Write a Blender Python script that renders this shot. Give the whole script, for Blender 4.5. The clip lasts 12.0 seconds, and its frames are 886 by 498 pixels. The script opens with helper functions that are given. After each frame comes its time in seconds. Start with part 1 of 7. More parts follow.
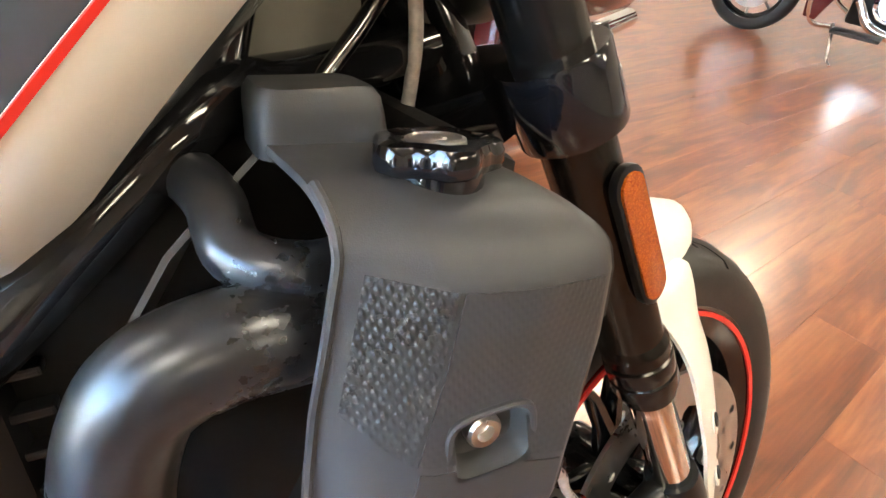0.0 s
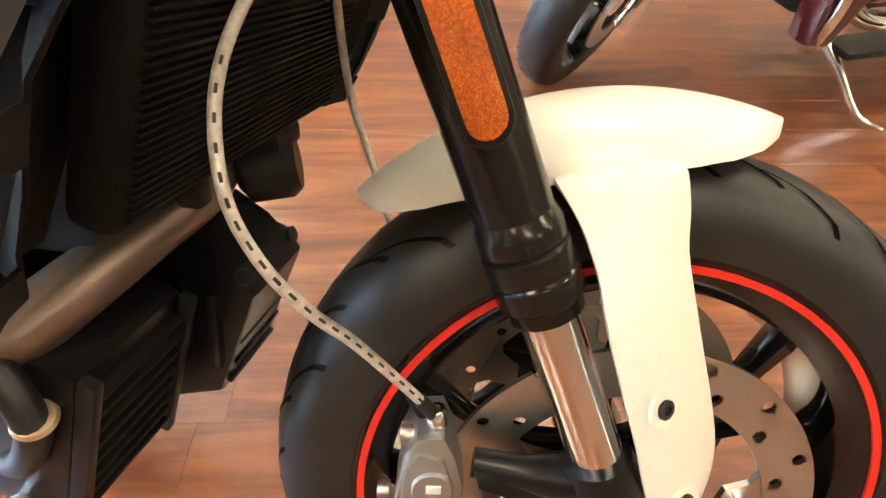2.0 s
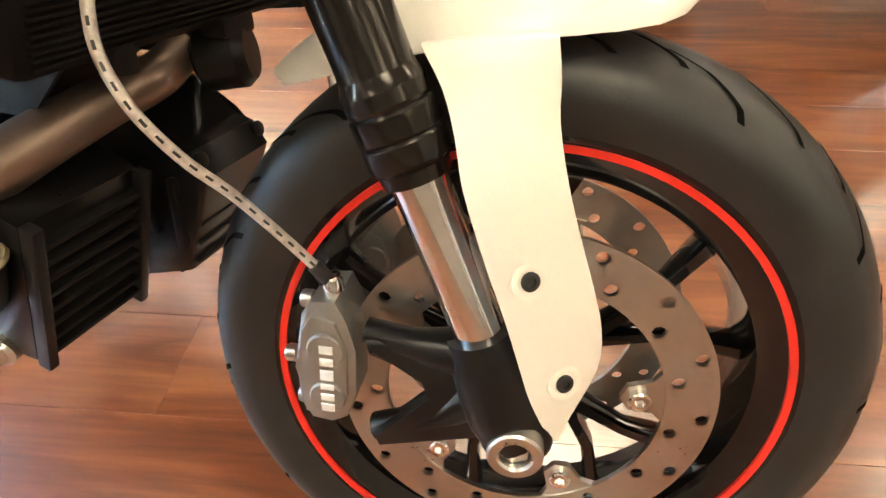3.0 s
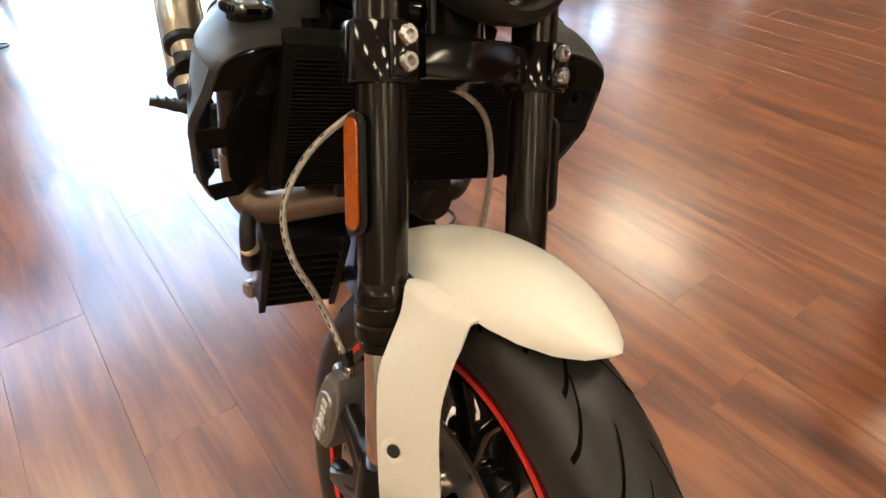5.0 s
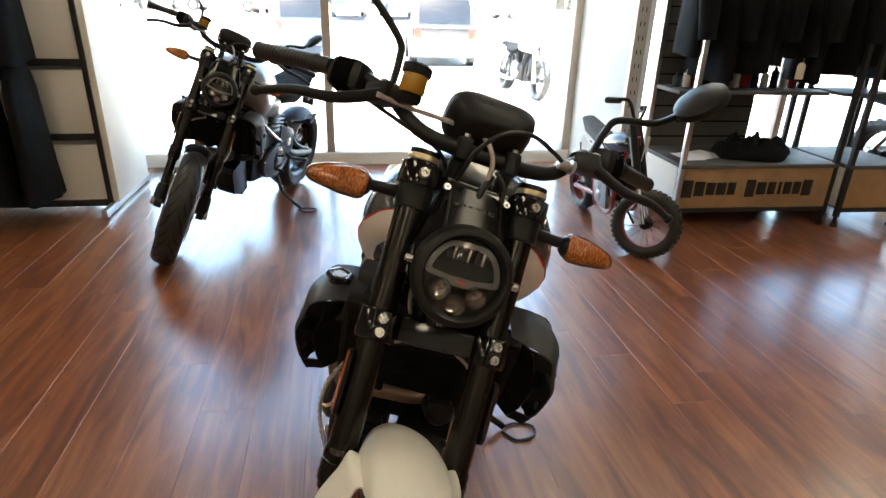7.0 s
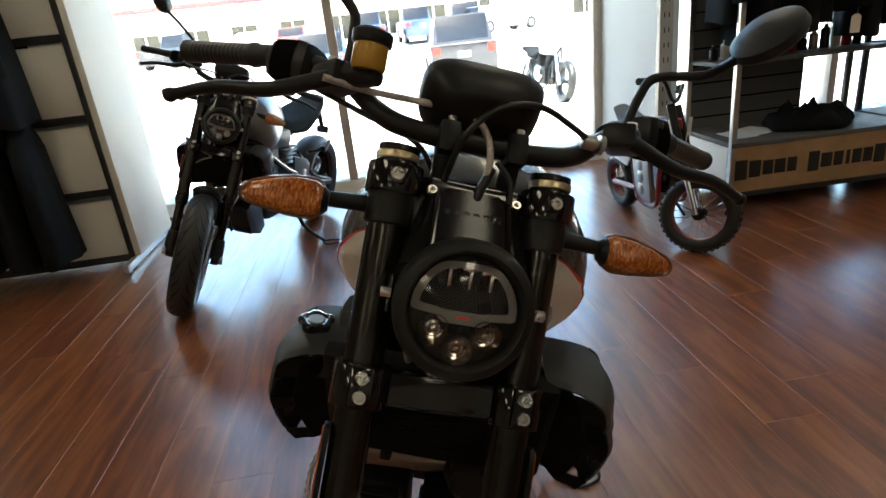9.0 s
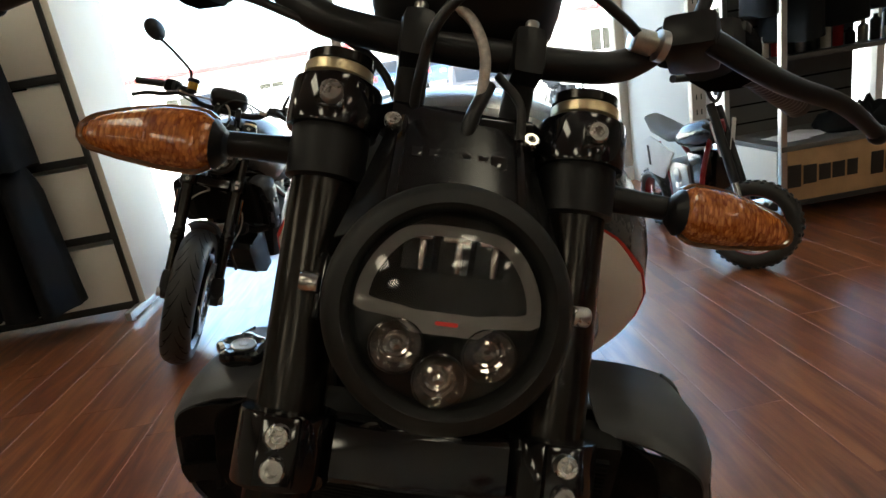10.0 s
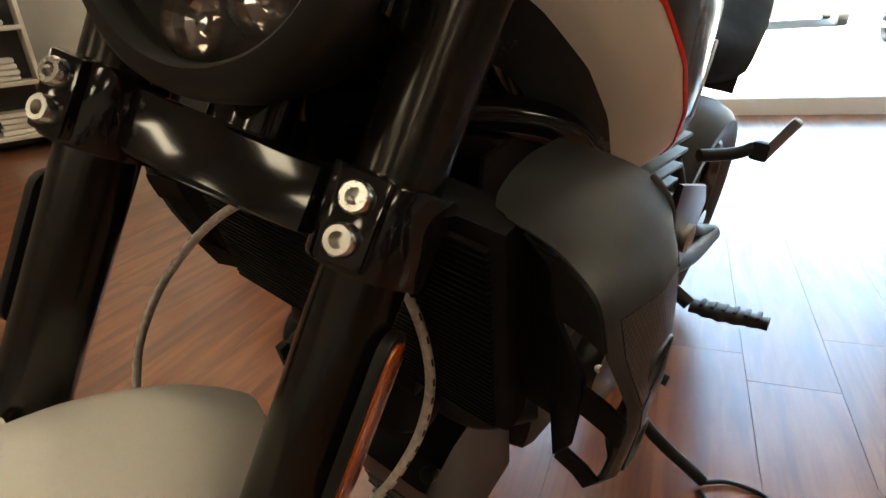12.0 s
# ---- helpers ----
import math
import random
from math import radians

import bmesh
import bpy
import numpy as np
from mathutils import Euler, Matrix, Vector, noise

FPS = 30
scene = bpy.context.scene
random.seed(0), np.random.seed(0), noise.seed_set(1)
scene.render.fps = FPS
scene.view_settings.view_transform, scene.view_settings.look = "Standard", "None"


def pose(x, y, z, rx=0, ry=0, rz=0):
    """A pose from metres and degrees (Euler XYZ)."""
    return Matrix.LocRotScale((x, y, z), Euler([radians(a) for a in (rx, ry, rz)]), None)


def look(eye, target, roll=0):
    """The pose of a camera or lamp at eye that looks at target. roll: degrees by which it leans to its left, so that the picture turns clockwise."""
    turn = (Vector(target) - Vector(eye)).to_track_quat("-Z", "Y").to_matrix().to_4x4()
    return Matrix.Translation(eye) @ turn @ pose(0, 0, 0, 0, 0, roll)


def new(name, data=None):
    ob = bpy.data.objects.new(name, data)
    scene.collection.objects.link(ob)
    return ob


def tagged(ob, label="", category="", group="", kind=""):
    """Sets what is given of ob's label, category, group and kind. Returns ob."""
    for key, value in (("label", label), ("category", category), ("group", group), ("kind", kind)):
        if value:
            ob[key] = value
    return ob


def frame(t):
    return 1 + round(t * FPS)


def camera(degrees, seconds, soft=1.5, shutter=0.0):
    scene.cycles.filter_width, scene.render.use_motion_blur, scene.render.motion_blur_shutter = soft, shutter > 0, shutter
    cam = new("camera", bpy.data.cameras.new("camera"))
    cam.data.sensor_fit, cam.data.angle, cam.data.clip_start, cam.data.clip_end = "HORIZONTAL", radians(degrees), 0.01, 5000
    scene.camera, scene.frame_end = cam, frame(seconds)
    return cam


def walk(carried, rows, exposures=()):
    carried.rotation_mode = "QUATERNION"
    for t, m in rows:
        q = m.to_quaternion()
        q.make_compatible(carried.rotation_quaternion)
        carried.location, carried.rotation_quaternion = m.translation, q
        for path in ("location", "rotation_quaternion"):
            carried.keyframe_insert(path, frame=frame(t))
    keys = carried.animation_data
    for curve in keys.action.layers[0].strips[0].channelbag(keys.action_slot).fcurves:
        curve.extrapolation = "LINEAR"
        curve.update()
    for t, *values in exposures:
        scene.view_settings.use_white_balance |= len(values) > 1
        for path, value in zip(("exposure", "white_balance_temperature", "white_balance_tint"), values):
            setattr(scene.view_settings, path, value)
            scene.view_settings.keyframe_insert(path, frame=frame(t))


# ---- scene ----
cam = camera(74.4, 12.0)
PATH = [
    (0, (-0.483, -0.049, 0.936), (0.65, 1.135, -0.21), 8.0),
    (0.5, (-0.397, -0.121, 0.961), (0.439, 1.308, -0.162), 5.4),
    (1, (-0.303, -0.143, 0.938), (0.133, 1.405, -0.251), 5.8),
    (1.5, (-0.217, -0.16, 0.903), (-0.034, 1.394, -0.343), 3.4),
    (2, (-0.157, -0.187, 0.831), (-0.05, 1.329, -0.469), 2.0),
    (2.5, (-0.089, -0.239, 0.791), (-0.081, 1.224, -0.573), -0.2),
    (4.5, (0.229, -0.189, 0.922), (-0.661, 0.875, -0.519), -2.9),
    (5, (0.313, -0.112, 1.032), (-0.907, 0.811, -0.257), -1.2),
    (5.5, (0.427, -0.057, 1.15), (-1.072, 0.655, 0.032), -1.3),
    (6, (0.507, 0.036, 1.225), (-1.13, 0.634, 0.245), 1.3),
    (6.5, (0.568, 0.11, 1.296), (-1.171, 0.571, 0.422), 3.1),
    (7, (0.759, 0.134, 1.343), (-1.058, 0.458, 0.573), 1.7),
    (7.5, (0.883, 0.136, 1.339), (-0.955, 0.403, 0.596), -0.3),
    (7.7, (0.9, 0.142, 1.34), (-0.947, 0.392, 0.617), -0.8),
    (9.3, (0.404, 0.271, 1.186), (-1.462, 0.434, 0.488), -7.2),
    (9.5, (0.346, 0.281, 1.144), (-1.528, 0.43, 0.463), -7.5),
    (10, (0.251, 0.314, 1.066), (-1.668, 0.414, 0.511), -9.8),
    (10.5, (0.223, 0.325, 1.044), (-1.721, 0.406, 0.581), -10.7),
    (11, (0.204, 0.331, 1.006), (-1.726, 0.287, 0.481), -8.0),
    (11.5, (0.181, 0.425, 0.912), (-1.682, 0.133, 0.247), -7.0),
    (12, (0.126, 0.55, 0.856), (-1.575, -0.171, 0.09), -4.7),
]
EXPOSURES = [(0.0, 5.45, 6550, 4), (1.0, 5.45, 6700, 3), (1.5, 5.4, 7050, 3), (2.5, 5.3, 6950, 3), (4.5, 4.95, 7250, 5), (5.5, 4.3, 7250, 6), (6.5, 3.97, 6850, 4), (7.5, 3.5, 6850, 0), (9.5, 3.05, 6550, -2), (10.5, 3.45, 6600, 0), (11.0, 3.65, 6700, 2), (12.0, 3.78, 7300, 2)]
walk(cam, [(t, look(eye, target, roll)) for t, eye, target, roll in PATH], EXPOSURES)

# ---- light ----
world = bpy.data.worlds.new("world")
scene.world = world
world.use_nodes = True
wn = world.node_tree
sky = wn.nodes.new("ShaderNodeTexSky")
sky.sky_type, sky.sun_disc = "NISHITA", False
sky.sun_elevation, sky.sun_rotation = radians(58), radians(110)
wn.nodes["Background"].inputs["Strength"].default_value = 0.15
wn.links.new(sky.outputs["Color"], wn.nodes["Background"].inputs["Color"])
sun = new("sun", bpy.data.lights.new("sun", "SUN"))
sun.data.energy, sun.data.angle, sun.data.color = 5.0, radians(0.5), (1.0, 0.95, 0.88)
sun.matrix_basis = look((6, 2, 20), (0, 0, 0)) @ pose(0, 0, 0)

# ---- materials ----
def mat(name, color, rough=0.5, metal=0.0, vary=0.12, scale=12.0, bump=0.0, bscale=220.0, coat=0.0, rvary=0.12, spec=0.5):
    """A surface with broad tone variation, fine grain, uneven gloss and relief."""
    m = bpy.data.materials.new(name)
    m.use_nodes = True
    n, lk = m.node_tree.nodes, m.node_tree.links
    b = n["Principled BSDF"]
    b.inputs["Metallic"].default_value = metal
    b.inputs["Coat Weight"].default_value = coat
    b.inputs["Coat Roughness"].default_value = 0.06
    b.inputs["Specular IOR Level"].default_value = spec
    tc = n.new("ShaderNodeTexCoord")
    big = n.new("ShaderNodeTexNoise")
    big.inputs["Scale"].default_value, big.inputs["Detail"].default_value = scale, 5
    fine = n.new("ShaderNodeTexNoise")
    fine.inputs["Scale"].default_value, fine.inputs["Detail"].default_value = bscale, 3
    mixn = n.new("ShaderNodeMath"); mixn.operation = "MULTIPLY_ADD"
    mixn.inputs[1].default_value, mixn.inputs[2].default_value = 0.35, 0.0
    add = n.new("ShaderNodeMath"); add.operation = "ADD"
    for t in (big, fine):
        lk.new(tc.outputs["Object"], t.inputs["Vector"])
    lk.new(fine.outputs["Fac"], mixn.inputs[0])
    lk.new(mixn.outputs[0], add.inputs[0])
    lk.new(big.outputs["Fac"], add.inputs[1])
    ramp = n.new("ShaderNodeMapRange")
    ramp.inputs["From Min"].default_value, ramp.inputs["From Max"].default_value = 0.35, 1.0
    ramp.inputs["To Min"].default_value, ramp.inputs["To Max"].default_value = 1 - vary, 1 + vary
    lk.new(add.outputs[0], ramp.inputs["Value"])
    mul = n.new("ShaderNodeVectorMath"); mul.operation = "SCALE"
    mul.inputs[0].default_value = color
    lk.new(ramp.outputs[0], mul.inputs["Scale"])
    lk.new(mul.outputs[0], b.inputs["Base Color"])
    rr = n.new("ShaderNodeMapRange")
    rr.inputs["From Min"].default_value, rr.inputs["From Max"].default_value = 0.35, 1.0
    rr.inputs["To Min"].default_value, rr.inputs["To Max"].default_value = max(0.01, rough * (1 - rvary * 2)), min(1, rough * (1 + rvary * 2))
    lk.new(add.outputs[0], rr.inputs["Value"])
    lk.new(rr.outputs[0], b.inputs["Roughness"])
    if bump:
        bp = n.new("ShaderNodeBump")
        bp.inputs["Strength"].default_value, bp.inputs["Distance"].default_value = bump, 0.001
        lk.new(fine.outputs["Fac"], bp.inputs["Height"])
        lk.new(bp.outputs[0], b.inputs["Normal"])
    return m


def glass_mat(name, color, rough=0.02, ior=1.45):
    m = bpy.data.materials.new(name)
    m.use_nodes = True
    b = m.node_tree.nodes["Principled BSDF"]
    b.inputs["Base Color"].default_value = (*color, 1)
    b.inputs["Transmission Weight"].default_value = 1.0
    b.inputs["Roughness"].default_value, b.inputs["IOR"].default_value = rough, ior
    return m


def glow(name, color, strength):
    m = bpy.data.materials.new(name)
    m.use_nodes = True
    b = m.node_tree.nodes["Principled BSDF"]
    b.inputs["Base Color"].default_value = (0.8, 0.8, 0.8, 1)
    b.inputs["Emission Color"].default_value, b.inputs["Emission Strength"].default_value = (*color, 1), strength
    return m


def wood_floor():
    m = bpy.data.materials.new("wood_floor")
    m.use_nodes = True
    n, lk = m.node_tree.nodes, m.node_tree.links
    b = n["Principled BSDF"]
    geo = n.new("ShaderNodeNewGeometry")
    info = n.new("ShaderNodeObjectInfo")
    rnd = n.new("ShaderNodeMath"); rnd.operation = "ADD"
    lk.new(geo.outputs["Random Per Island"], rnd.inputs[0])
    lk.new(info.outputs["Random"], rnd.inputs[1])
    shift = n.new("ShaderNodeCombineXYZ")
    k = n.new("ShaderNodeMath"); k.operation = "MULTIPLY"; k.inputs[1].default_value = 37.0
    lk.new(rnd.outputs[0], k.inputs[0])
    lk.new(k.outputs[0], shift.inputs[0]); lk.new(k.outputs[0], shift.inputs[2])
    vadd = n.new("ShaderNodeVectorMath"); vadd.operation = "ADD"
    lk.new(geo.outputs["Position"], vadd.inputs[0]); lk.new(shift.outputs[0], vadd.inputs[1])
    mp = n.new("ShaderNodeMapping"); mp.inputs["Scale"].default_value = (0.8, 5.5, 1.0)
    lk.new(vadd.outputs[0], mp.inputs["Vector"])
    g1 = n.new("ShaderNodeTexNoise"); g1.inputs["Scale"].default_value = 2.2; g1.inputs["Detail"].default_value = 8; g1.inputs["Distortion"].default_value = 1.2
    lk.new(mp.outputs[0], g1.inputs["Vector"])
    mp2 = n.new("ShaderNodeMapping"); mp2.inputs["Scale"].default_value = (3.0, 60.0, 1.0)
    lk.new(vadd.outputs[0], mp2.inputs["Vector"])
    g2 = n.new("ShaderNodeTexNoise"); g2.inputs["Scale"].default_value = 2.0; g2.inputs["Detail"].default_value = 4
    lk.new(mp2.outputs[0], g2.inputs["Vector"])
    ad = n.new("ShaderNodeMath"); ad.operation = "MULTIPLY_ADD"; ad.inputs[1].default_value = 0.26
    lk.new(g2.outputs["Fac"], ad.inputs[0]); lk.new(g1.outputs["Fac"], ad.inputs[2])
    ad2 = n.new("ShaderNodeMath"); ad2.operation = "MULTIPLY_ADD"; ad2.inputs[1].default_value = 0.07
    lk.new(rnd.outputs[0], ad2.inputs[0]); lk.new(ad.outputs[0], ad2.inputs[2])
    cr = n.new("ShaderNodeValToRGB")
    cr.color_ramp.elements[0].position, cr.color_ramp.elements[0].color = 0.36, (0.058, 0.0140, 0.0045, 1)
    cr.color_ramp.elements[1].position, cr.color_ramp.elements[1].color = 0.90, (0.34, 0.119, 0.040, 1)
    e = cr.color_ramp.elements.new(0.63); e.color = (0.184, 0.050, 0.0155, 1)
    lk.new(ad2.outputs[0], cr.inputs[0])
    lk.new(cr.outputs[0], b.inputs["Base Color"])
    b.inputs["IOR"].default_value, b.inputs["Coat Weight"].default_value, b.inputs["Coat Roughness"].default_value = 1.55, 1.0, 0.22
    b.inputs["Coat IOR"].default_value = 1.72
    rr = n.new("ShaderNodeMapRange"); rr.inputs["To Min"].default_value, rr.inputs["To Max"].default_value = 0.28, 0.42
    lk.new(ad.outputs[0], rr.inputs["Value"]); lk.new(rr.outputs[0], b.inputs["Roughness"])
    bp = n.new("ShaderNodeBump"); bp.inputs["Strength"].default_value, bp.inputs["Distance"].default_value = 0.25, 0.0008
    lk.new(ad.outputs[0], bp.inputs["Height"]); lk.new(bp.outputs[0], b.inputs["Normal"])
    return m


WOOD = wood_floor()
WHITE = mat("pearl_white_paint", (0.85, 0.82, 0.74), 0.34, vary=0.03, scale=4, coat=0.25, rvary=0.1)
SATIN = mat("satin_black_coating", (0.010, 0.010, 0.011), 0.42, vary=0.2, bump=0.05, spec=0.3)
GLOSS = mat("gloss_black_paint", (0.006, 0.006, 0.007), 0.09, vary=0.2, coat=0.35)
COWL = mat("satin_gloss_black_cowl", (0.006, 0.006, 0.0065), 0.20, vary=0.1, rvary=0.05, spec=0.30)
ANOD = mat("black_anodised_tube", (0.036, 0.033, 0.030), 0.20, metal=0.8, vary=0.03, rvary=0.02)
SEMI = mat("semi_gloss_black", (0.007, 0.007, 0.008), 0.30, vary=0.1, rvary=0.05, spec=0.35)
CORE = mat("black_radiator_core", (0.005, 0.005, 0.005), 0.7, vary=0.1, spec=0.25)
DARKCHROME = mat("smoked_chrome", (0.12, 0.115, 0.11), 0.16, metal=1.0, vary=0.05)
PLAST = mat("grey_black_plastic", (0.036, 0.037, 0.039), 0.45, vary=0.06, bump=0.10, bscale=1400)
# near-black without shine: shade inside grooves, seams and slots, put into the colour
GROOVESHADE = mat("groove_shade", (0.004, 0.004, 0.004), 0.8)
for node in GROOVESHADE.node_tree.nodes:
    if node.type == 'BSDF_PRINCIPLED':
        node.inputs["Specular IOR Level"].default_value = 0.03
RUBBER = mat("tyre_rubber", (0.019, 0.0185, 0.018), 0.45, vary=0.2, bump=0.15, bscale=400)
ZINC = mat("zinc_plated_bolt", (0.56, 0.54, 0.51), 0.26, metal=1.0, vary=0.1)
MIRROR = mat("reflector_chrome", (0.50, 0.48, 0.46), 0.05, metal=1.0, vary=0.05)
CHROME = mat("polished_chrome", (0.78, 0.76, 0.74), 0.08, metal=1.0, vary=0.05)
STEEL = mat("brushed_steel", (0.52, 0.50, 0.47), 0.32, metal=1.0, vary=0.1)
RING = mat("light_guide_grey", (0.16, 0.152, 0.145), 0.35, vary=0.05)
SILVER = mat("grey_cast_aluminium", (0.36, 0.35, 0.33), 0.40, metal=0.8, vary=0.1, bump=0.2)
GOLD = mat("gold_anodised_alloy", (0.80, 0.66, 0.42), 0.38, metal=1.0, vary=0.05)
RED = mat("red_pinstripe_paint", (0.75, 0.03, 0.02), 0.35, vary=0.05)
TITAN = mat("black_coated_exhaust", (0.055, 0.057, 0.062), 0.30, metal=0.75, vary=0.12, bump=0.1)
MUFF = mat("champagne_steel_muffler", (0.55, 0.48, 0.36), 0.32, metal=1.0, vary=0.03, rvary=0.03)
FLUID = mat("amber_brake_fluid", (0.50, 0.27, 0.03), 0.12, vary=0.1, coat=0.5)
TANKGREY = mat("dark_grey_tank_paint", (0.060, 0.066, 0.070), 0.25, vary=0.05, coat=0.4)
HOSE = mat("braided_hose", (0.52, 0.47, 0.42), 0.35, metal=0.15, vary=0.4, scale=160)
BLACKHOSE = mat("black_rubber_hose", (0.012, 0.012, 0.012), 0.4)
def amber_mat(name, dark, bright, cell, tall):
    """Moulded amber plastic: small prisms between dark seams; how each catches the light is put into its colour."""
    m = bpy.data.materials.new(name)
    m.use_nodes = True
    n, lk = m.node_tree.nodes, m.node_tree.links
    b = n["Principled BSDF"]
    tc = n.new("ShaderNodeTexCoord")
    mp = n.new("ShaderNodeMapping"); mp.inputs["Scale"].default_value = (cell, cell, cell / tall)
    lk.new(tc.outputs["Object"], mp.inputs["Vector"])
    vo = n.new("ShaderNodeTexVoronoi"); vo.inputs["Scale"].default_value = 1.0
    vo.inputs["Randomness"].default_value = 0.75
    lk.new(mp.outputs[0], vo.inputs["Vector"])
    sep = n.new("ShaderNodeSeparateColor")
    lk.new(vo.outputs["Color"], sep.inputs[0])
    no = n.new("ShaderNodeTexNoise"); no.inputs["Scale"].default_value, no.inputs["Detail"].default_value = 45, 3
    lk.new(tc.outputs["Object"], no.inputs["Vector"])
    nz = n.new("ShaderNodeMath"); nz.operation = "MULTIPLY_ADD"; nz.inputs[1].default_value, nz.inputs[2].default_value = 0.35, 0.30
    lk.new(no.outputs["Fac"], nz.inputs[0])
    ma = n.new("ShaderNodeMath"); ma.operation = "MULTIPLY_ADD"; ma.inputs[1].default_value = 0.45
    lk.new(sep.outputs[0], ma.inputs[0]); lk.new(nz.outputs[0], ma.inputs[2])
    mb = n.new("ShaderNodeMath"); mb.operation = "MULTIPLY_ADD"; mb.inputs[1].default_value = -0.35
    lk.new(vo.outputs["Distance"], mb.inputs[0]); lk.new(ma.outputs[0], mb.inputs[2])
    cr = n.new("ShaderNodeValToRGB")
    cr.color_ramp.elements[0].position, cr.color_ramp.elements[0].color = 0.25, (*dark, 1)
    cr.color_ramp.elements[1].position, cr.color_ramp.elements[1].color = 0.95, (*bright, 1)
    e = cr.color_ramp.elements.new(0.58); e.color = (*[0.62 * p + 0.38 * q for p, q in zip(dark, bright)], 1)
    lk.new(mb.outputs[0], cr.inputs[0]); lk.new(cr.outputs[0], b.inputs["Base Color"])
    bp = n.new("ShaderNodeBump"); bp.inputs["Strength"].default_value, bp.inputs["Distance"].default_value = 0.5, 0.0006
    lk.new(vo.outputs["Distance"], bp.inputs["Height"]); lk.new(bp.outputs[0], b.inputs["Normal"])
    b.inputs["Roughness"].default_value, b.inputs["Coat Weight"].default_value, b.inputs["Coat Roughness"].default_value = 0.22, 0.7, 0.05
    return m


AMBER = amber_mat("amber_reflector", (0.32, 0.052, 0.003), (0.66, 0.15, 0.012), 800, 1.0)
# the bright tone stands for light shining through the lens
AMBERLENS = amber_mat("amber_lens", (0.23, 0.042, 0.005), (0.80, 0.27, 0.05), 420, 3.0)
AMBEREDGE = mat("smoky_amber_edge", (0.14, 0.055, 0.02), 0.10, vary=0.2, coat=0.8)
BEZEL = mat("matt_black_bezel", (0.010, 0.0098, 0.0095), 0.55, vary=0.1, bump=0.06, bscale=900, spec=0.4)
HEADER = mat("heat_tinted_steel", (0.27, 0.20, 0.16), 0.42, metal=0.85, vary=0.10, rvary=0.05)
TEXTURED = mat("mesh_textured_plastic", (0.030, 0.032, 0.035), 0.27, vary=0.1)
def weave(m, scale, deep=0.7):
    """Adds a fine woven relief to a material."""
    n, lk = m.node_tree.nodes, m.node_tree.links
    tc = n.new("ShaderNodeTexCoord")
    hs = []
    for ang in (35, -35):
        mp = n.new("ShaderNodeMapping"); mp.inputs["Rotation"].default_value = (0, radians(ang), 0)
        wv = n.new("ShaderNodeTexWave"); wv.inputs["Scale"].default_value = scale
        wv.bands_direction = "X"
        lk.new(tc.outputs["Object"], mp.inputs["Vector"]); lk.new(mp.outputs[0], wv.inputs["Vector"])
        hs.append(wv)
    mu = n.new("ShaderNodeMath"); mu.operation = "MULTIPLY"
    lk.new(hs[0].outputs["Fac"], mu.inputs[0]); lk.new(hs[1].outputs["Fac"], mu.inputs[1])
    bp = n.new("ShaderNodeBump"); bp.inputs["Strength"].default_value, bp.inputs["Distance"].default_value = deep, 0.0007
    lk.new(mu.outputs[0], bp.inputs["Height"]); lk.new(bp.outputs[0], n["Principled BSDF"].inputs["Normal"])
weave(TEXTURED, 92, 0.6)
FAINT = mat("faint_mesh_plastic", (0.032, 0.033, 0.035), 0.42, vary=0.08)
weave(FAINT, 92, 0.25)
GLASS = glass_mat("clear_glass", (1, 1, 1))
SMOKE = glass_mat("headlight_cover_glass", (0.90, 0.88, 0.86), 0.0, 1.36)
# for the walls out of view: darker than WALL to limit bounce and floor glare
DIMWALL = mat("dimmed_wall", (0.42, 0.39, 0.35), 0.85, vary=0.06, scale=3, bump=0.1)
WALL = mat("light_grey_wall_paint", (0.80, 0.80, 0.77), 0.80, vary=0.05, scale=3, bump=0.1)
CEIL = mat("ceiling_grey_tiles", (0.42, 0.405, 0.38), 0.9, vary=0.04, scale=2)
FRAMEM = mat("bronze_window_frame", (0.48, 0.43, 0.37), 0.45, metal=0.2, vary=0.08)
CONCRETE = mat("pale_concrete_lot", (0.55, 0.54, 0.52), 0.9, vary=0.15, scale=0.6)
# white tank paint with its shade mixed into the colour
SHADEWHITE = mat("shaded_white_paint", (0.24, 0.23, 0.19), 0.45, vary=0.05)
BOARD = mat("white_melamine_board", (0.82, 0.78, 0.70), 0.55, vary=0.04, scale=3)
DARKWOOD = mat("pale_oak_board", (0.36, 0.22, 0.11), 0.55, vary=0.25, scale=8)
BLACKSTEEL = mat("black_steel_frame", (0.02, 0.02, 0.021), 0.5, vary=0.2)
GREYSHELF = mat("grey_shelf_panel", (0.10, 0.098, 0.095), 0.6, vary=0.1)
CLOTH = mat("black_cloth", (0.010, 0.011, 0.013), 0.9, vary=0.3, bump=0.6, bscale=500, spec=0.12)
REDCLOTH = mat("red_cloth", (0.45, 0.02, 0.02), 0.85, vary=0.2, bump=0.5)
MAROON = mat("maroon_metallic_paint", (0.075, 0.010, 0.010), 0.18, vary=0.1, coat=0.6)
INK = mat("dark_print", (0.015, 0.013, 0.012), 0.6)
WHITEINK = mat("white_print", (0.75, 0.75, 0.74), 0.6)
LAMP = glow("ceiling_lamp_diffuser", (1.0, 0.86, 0.68), 0.72)

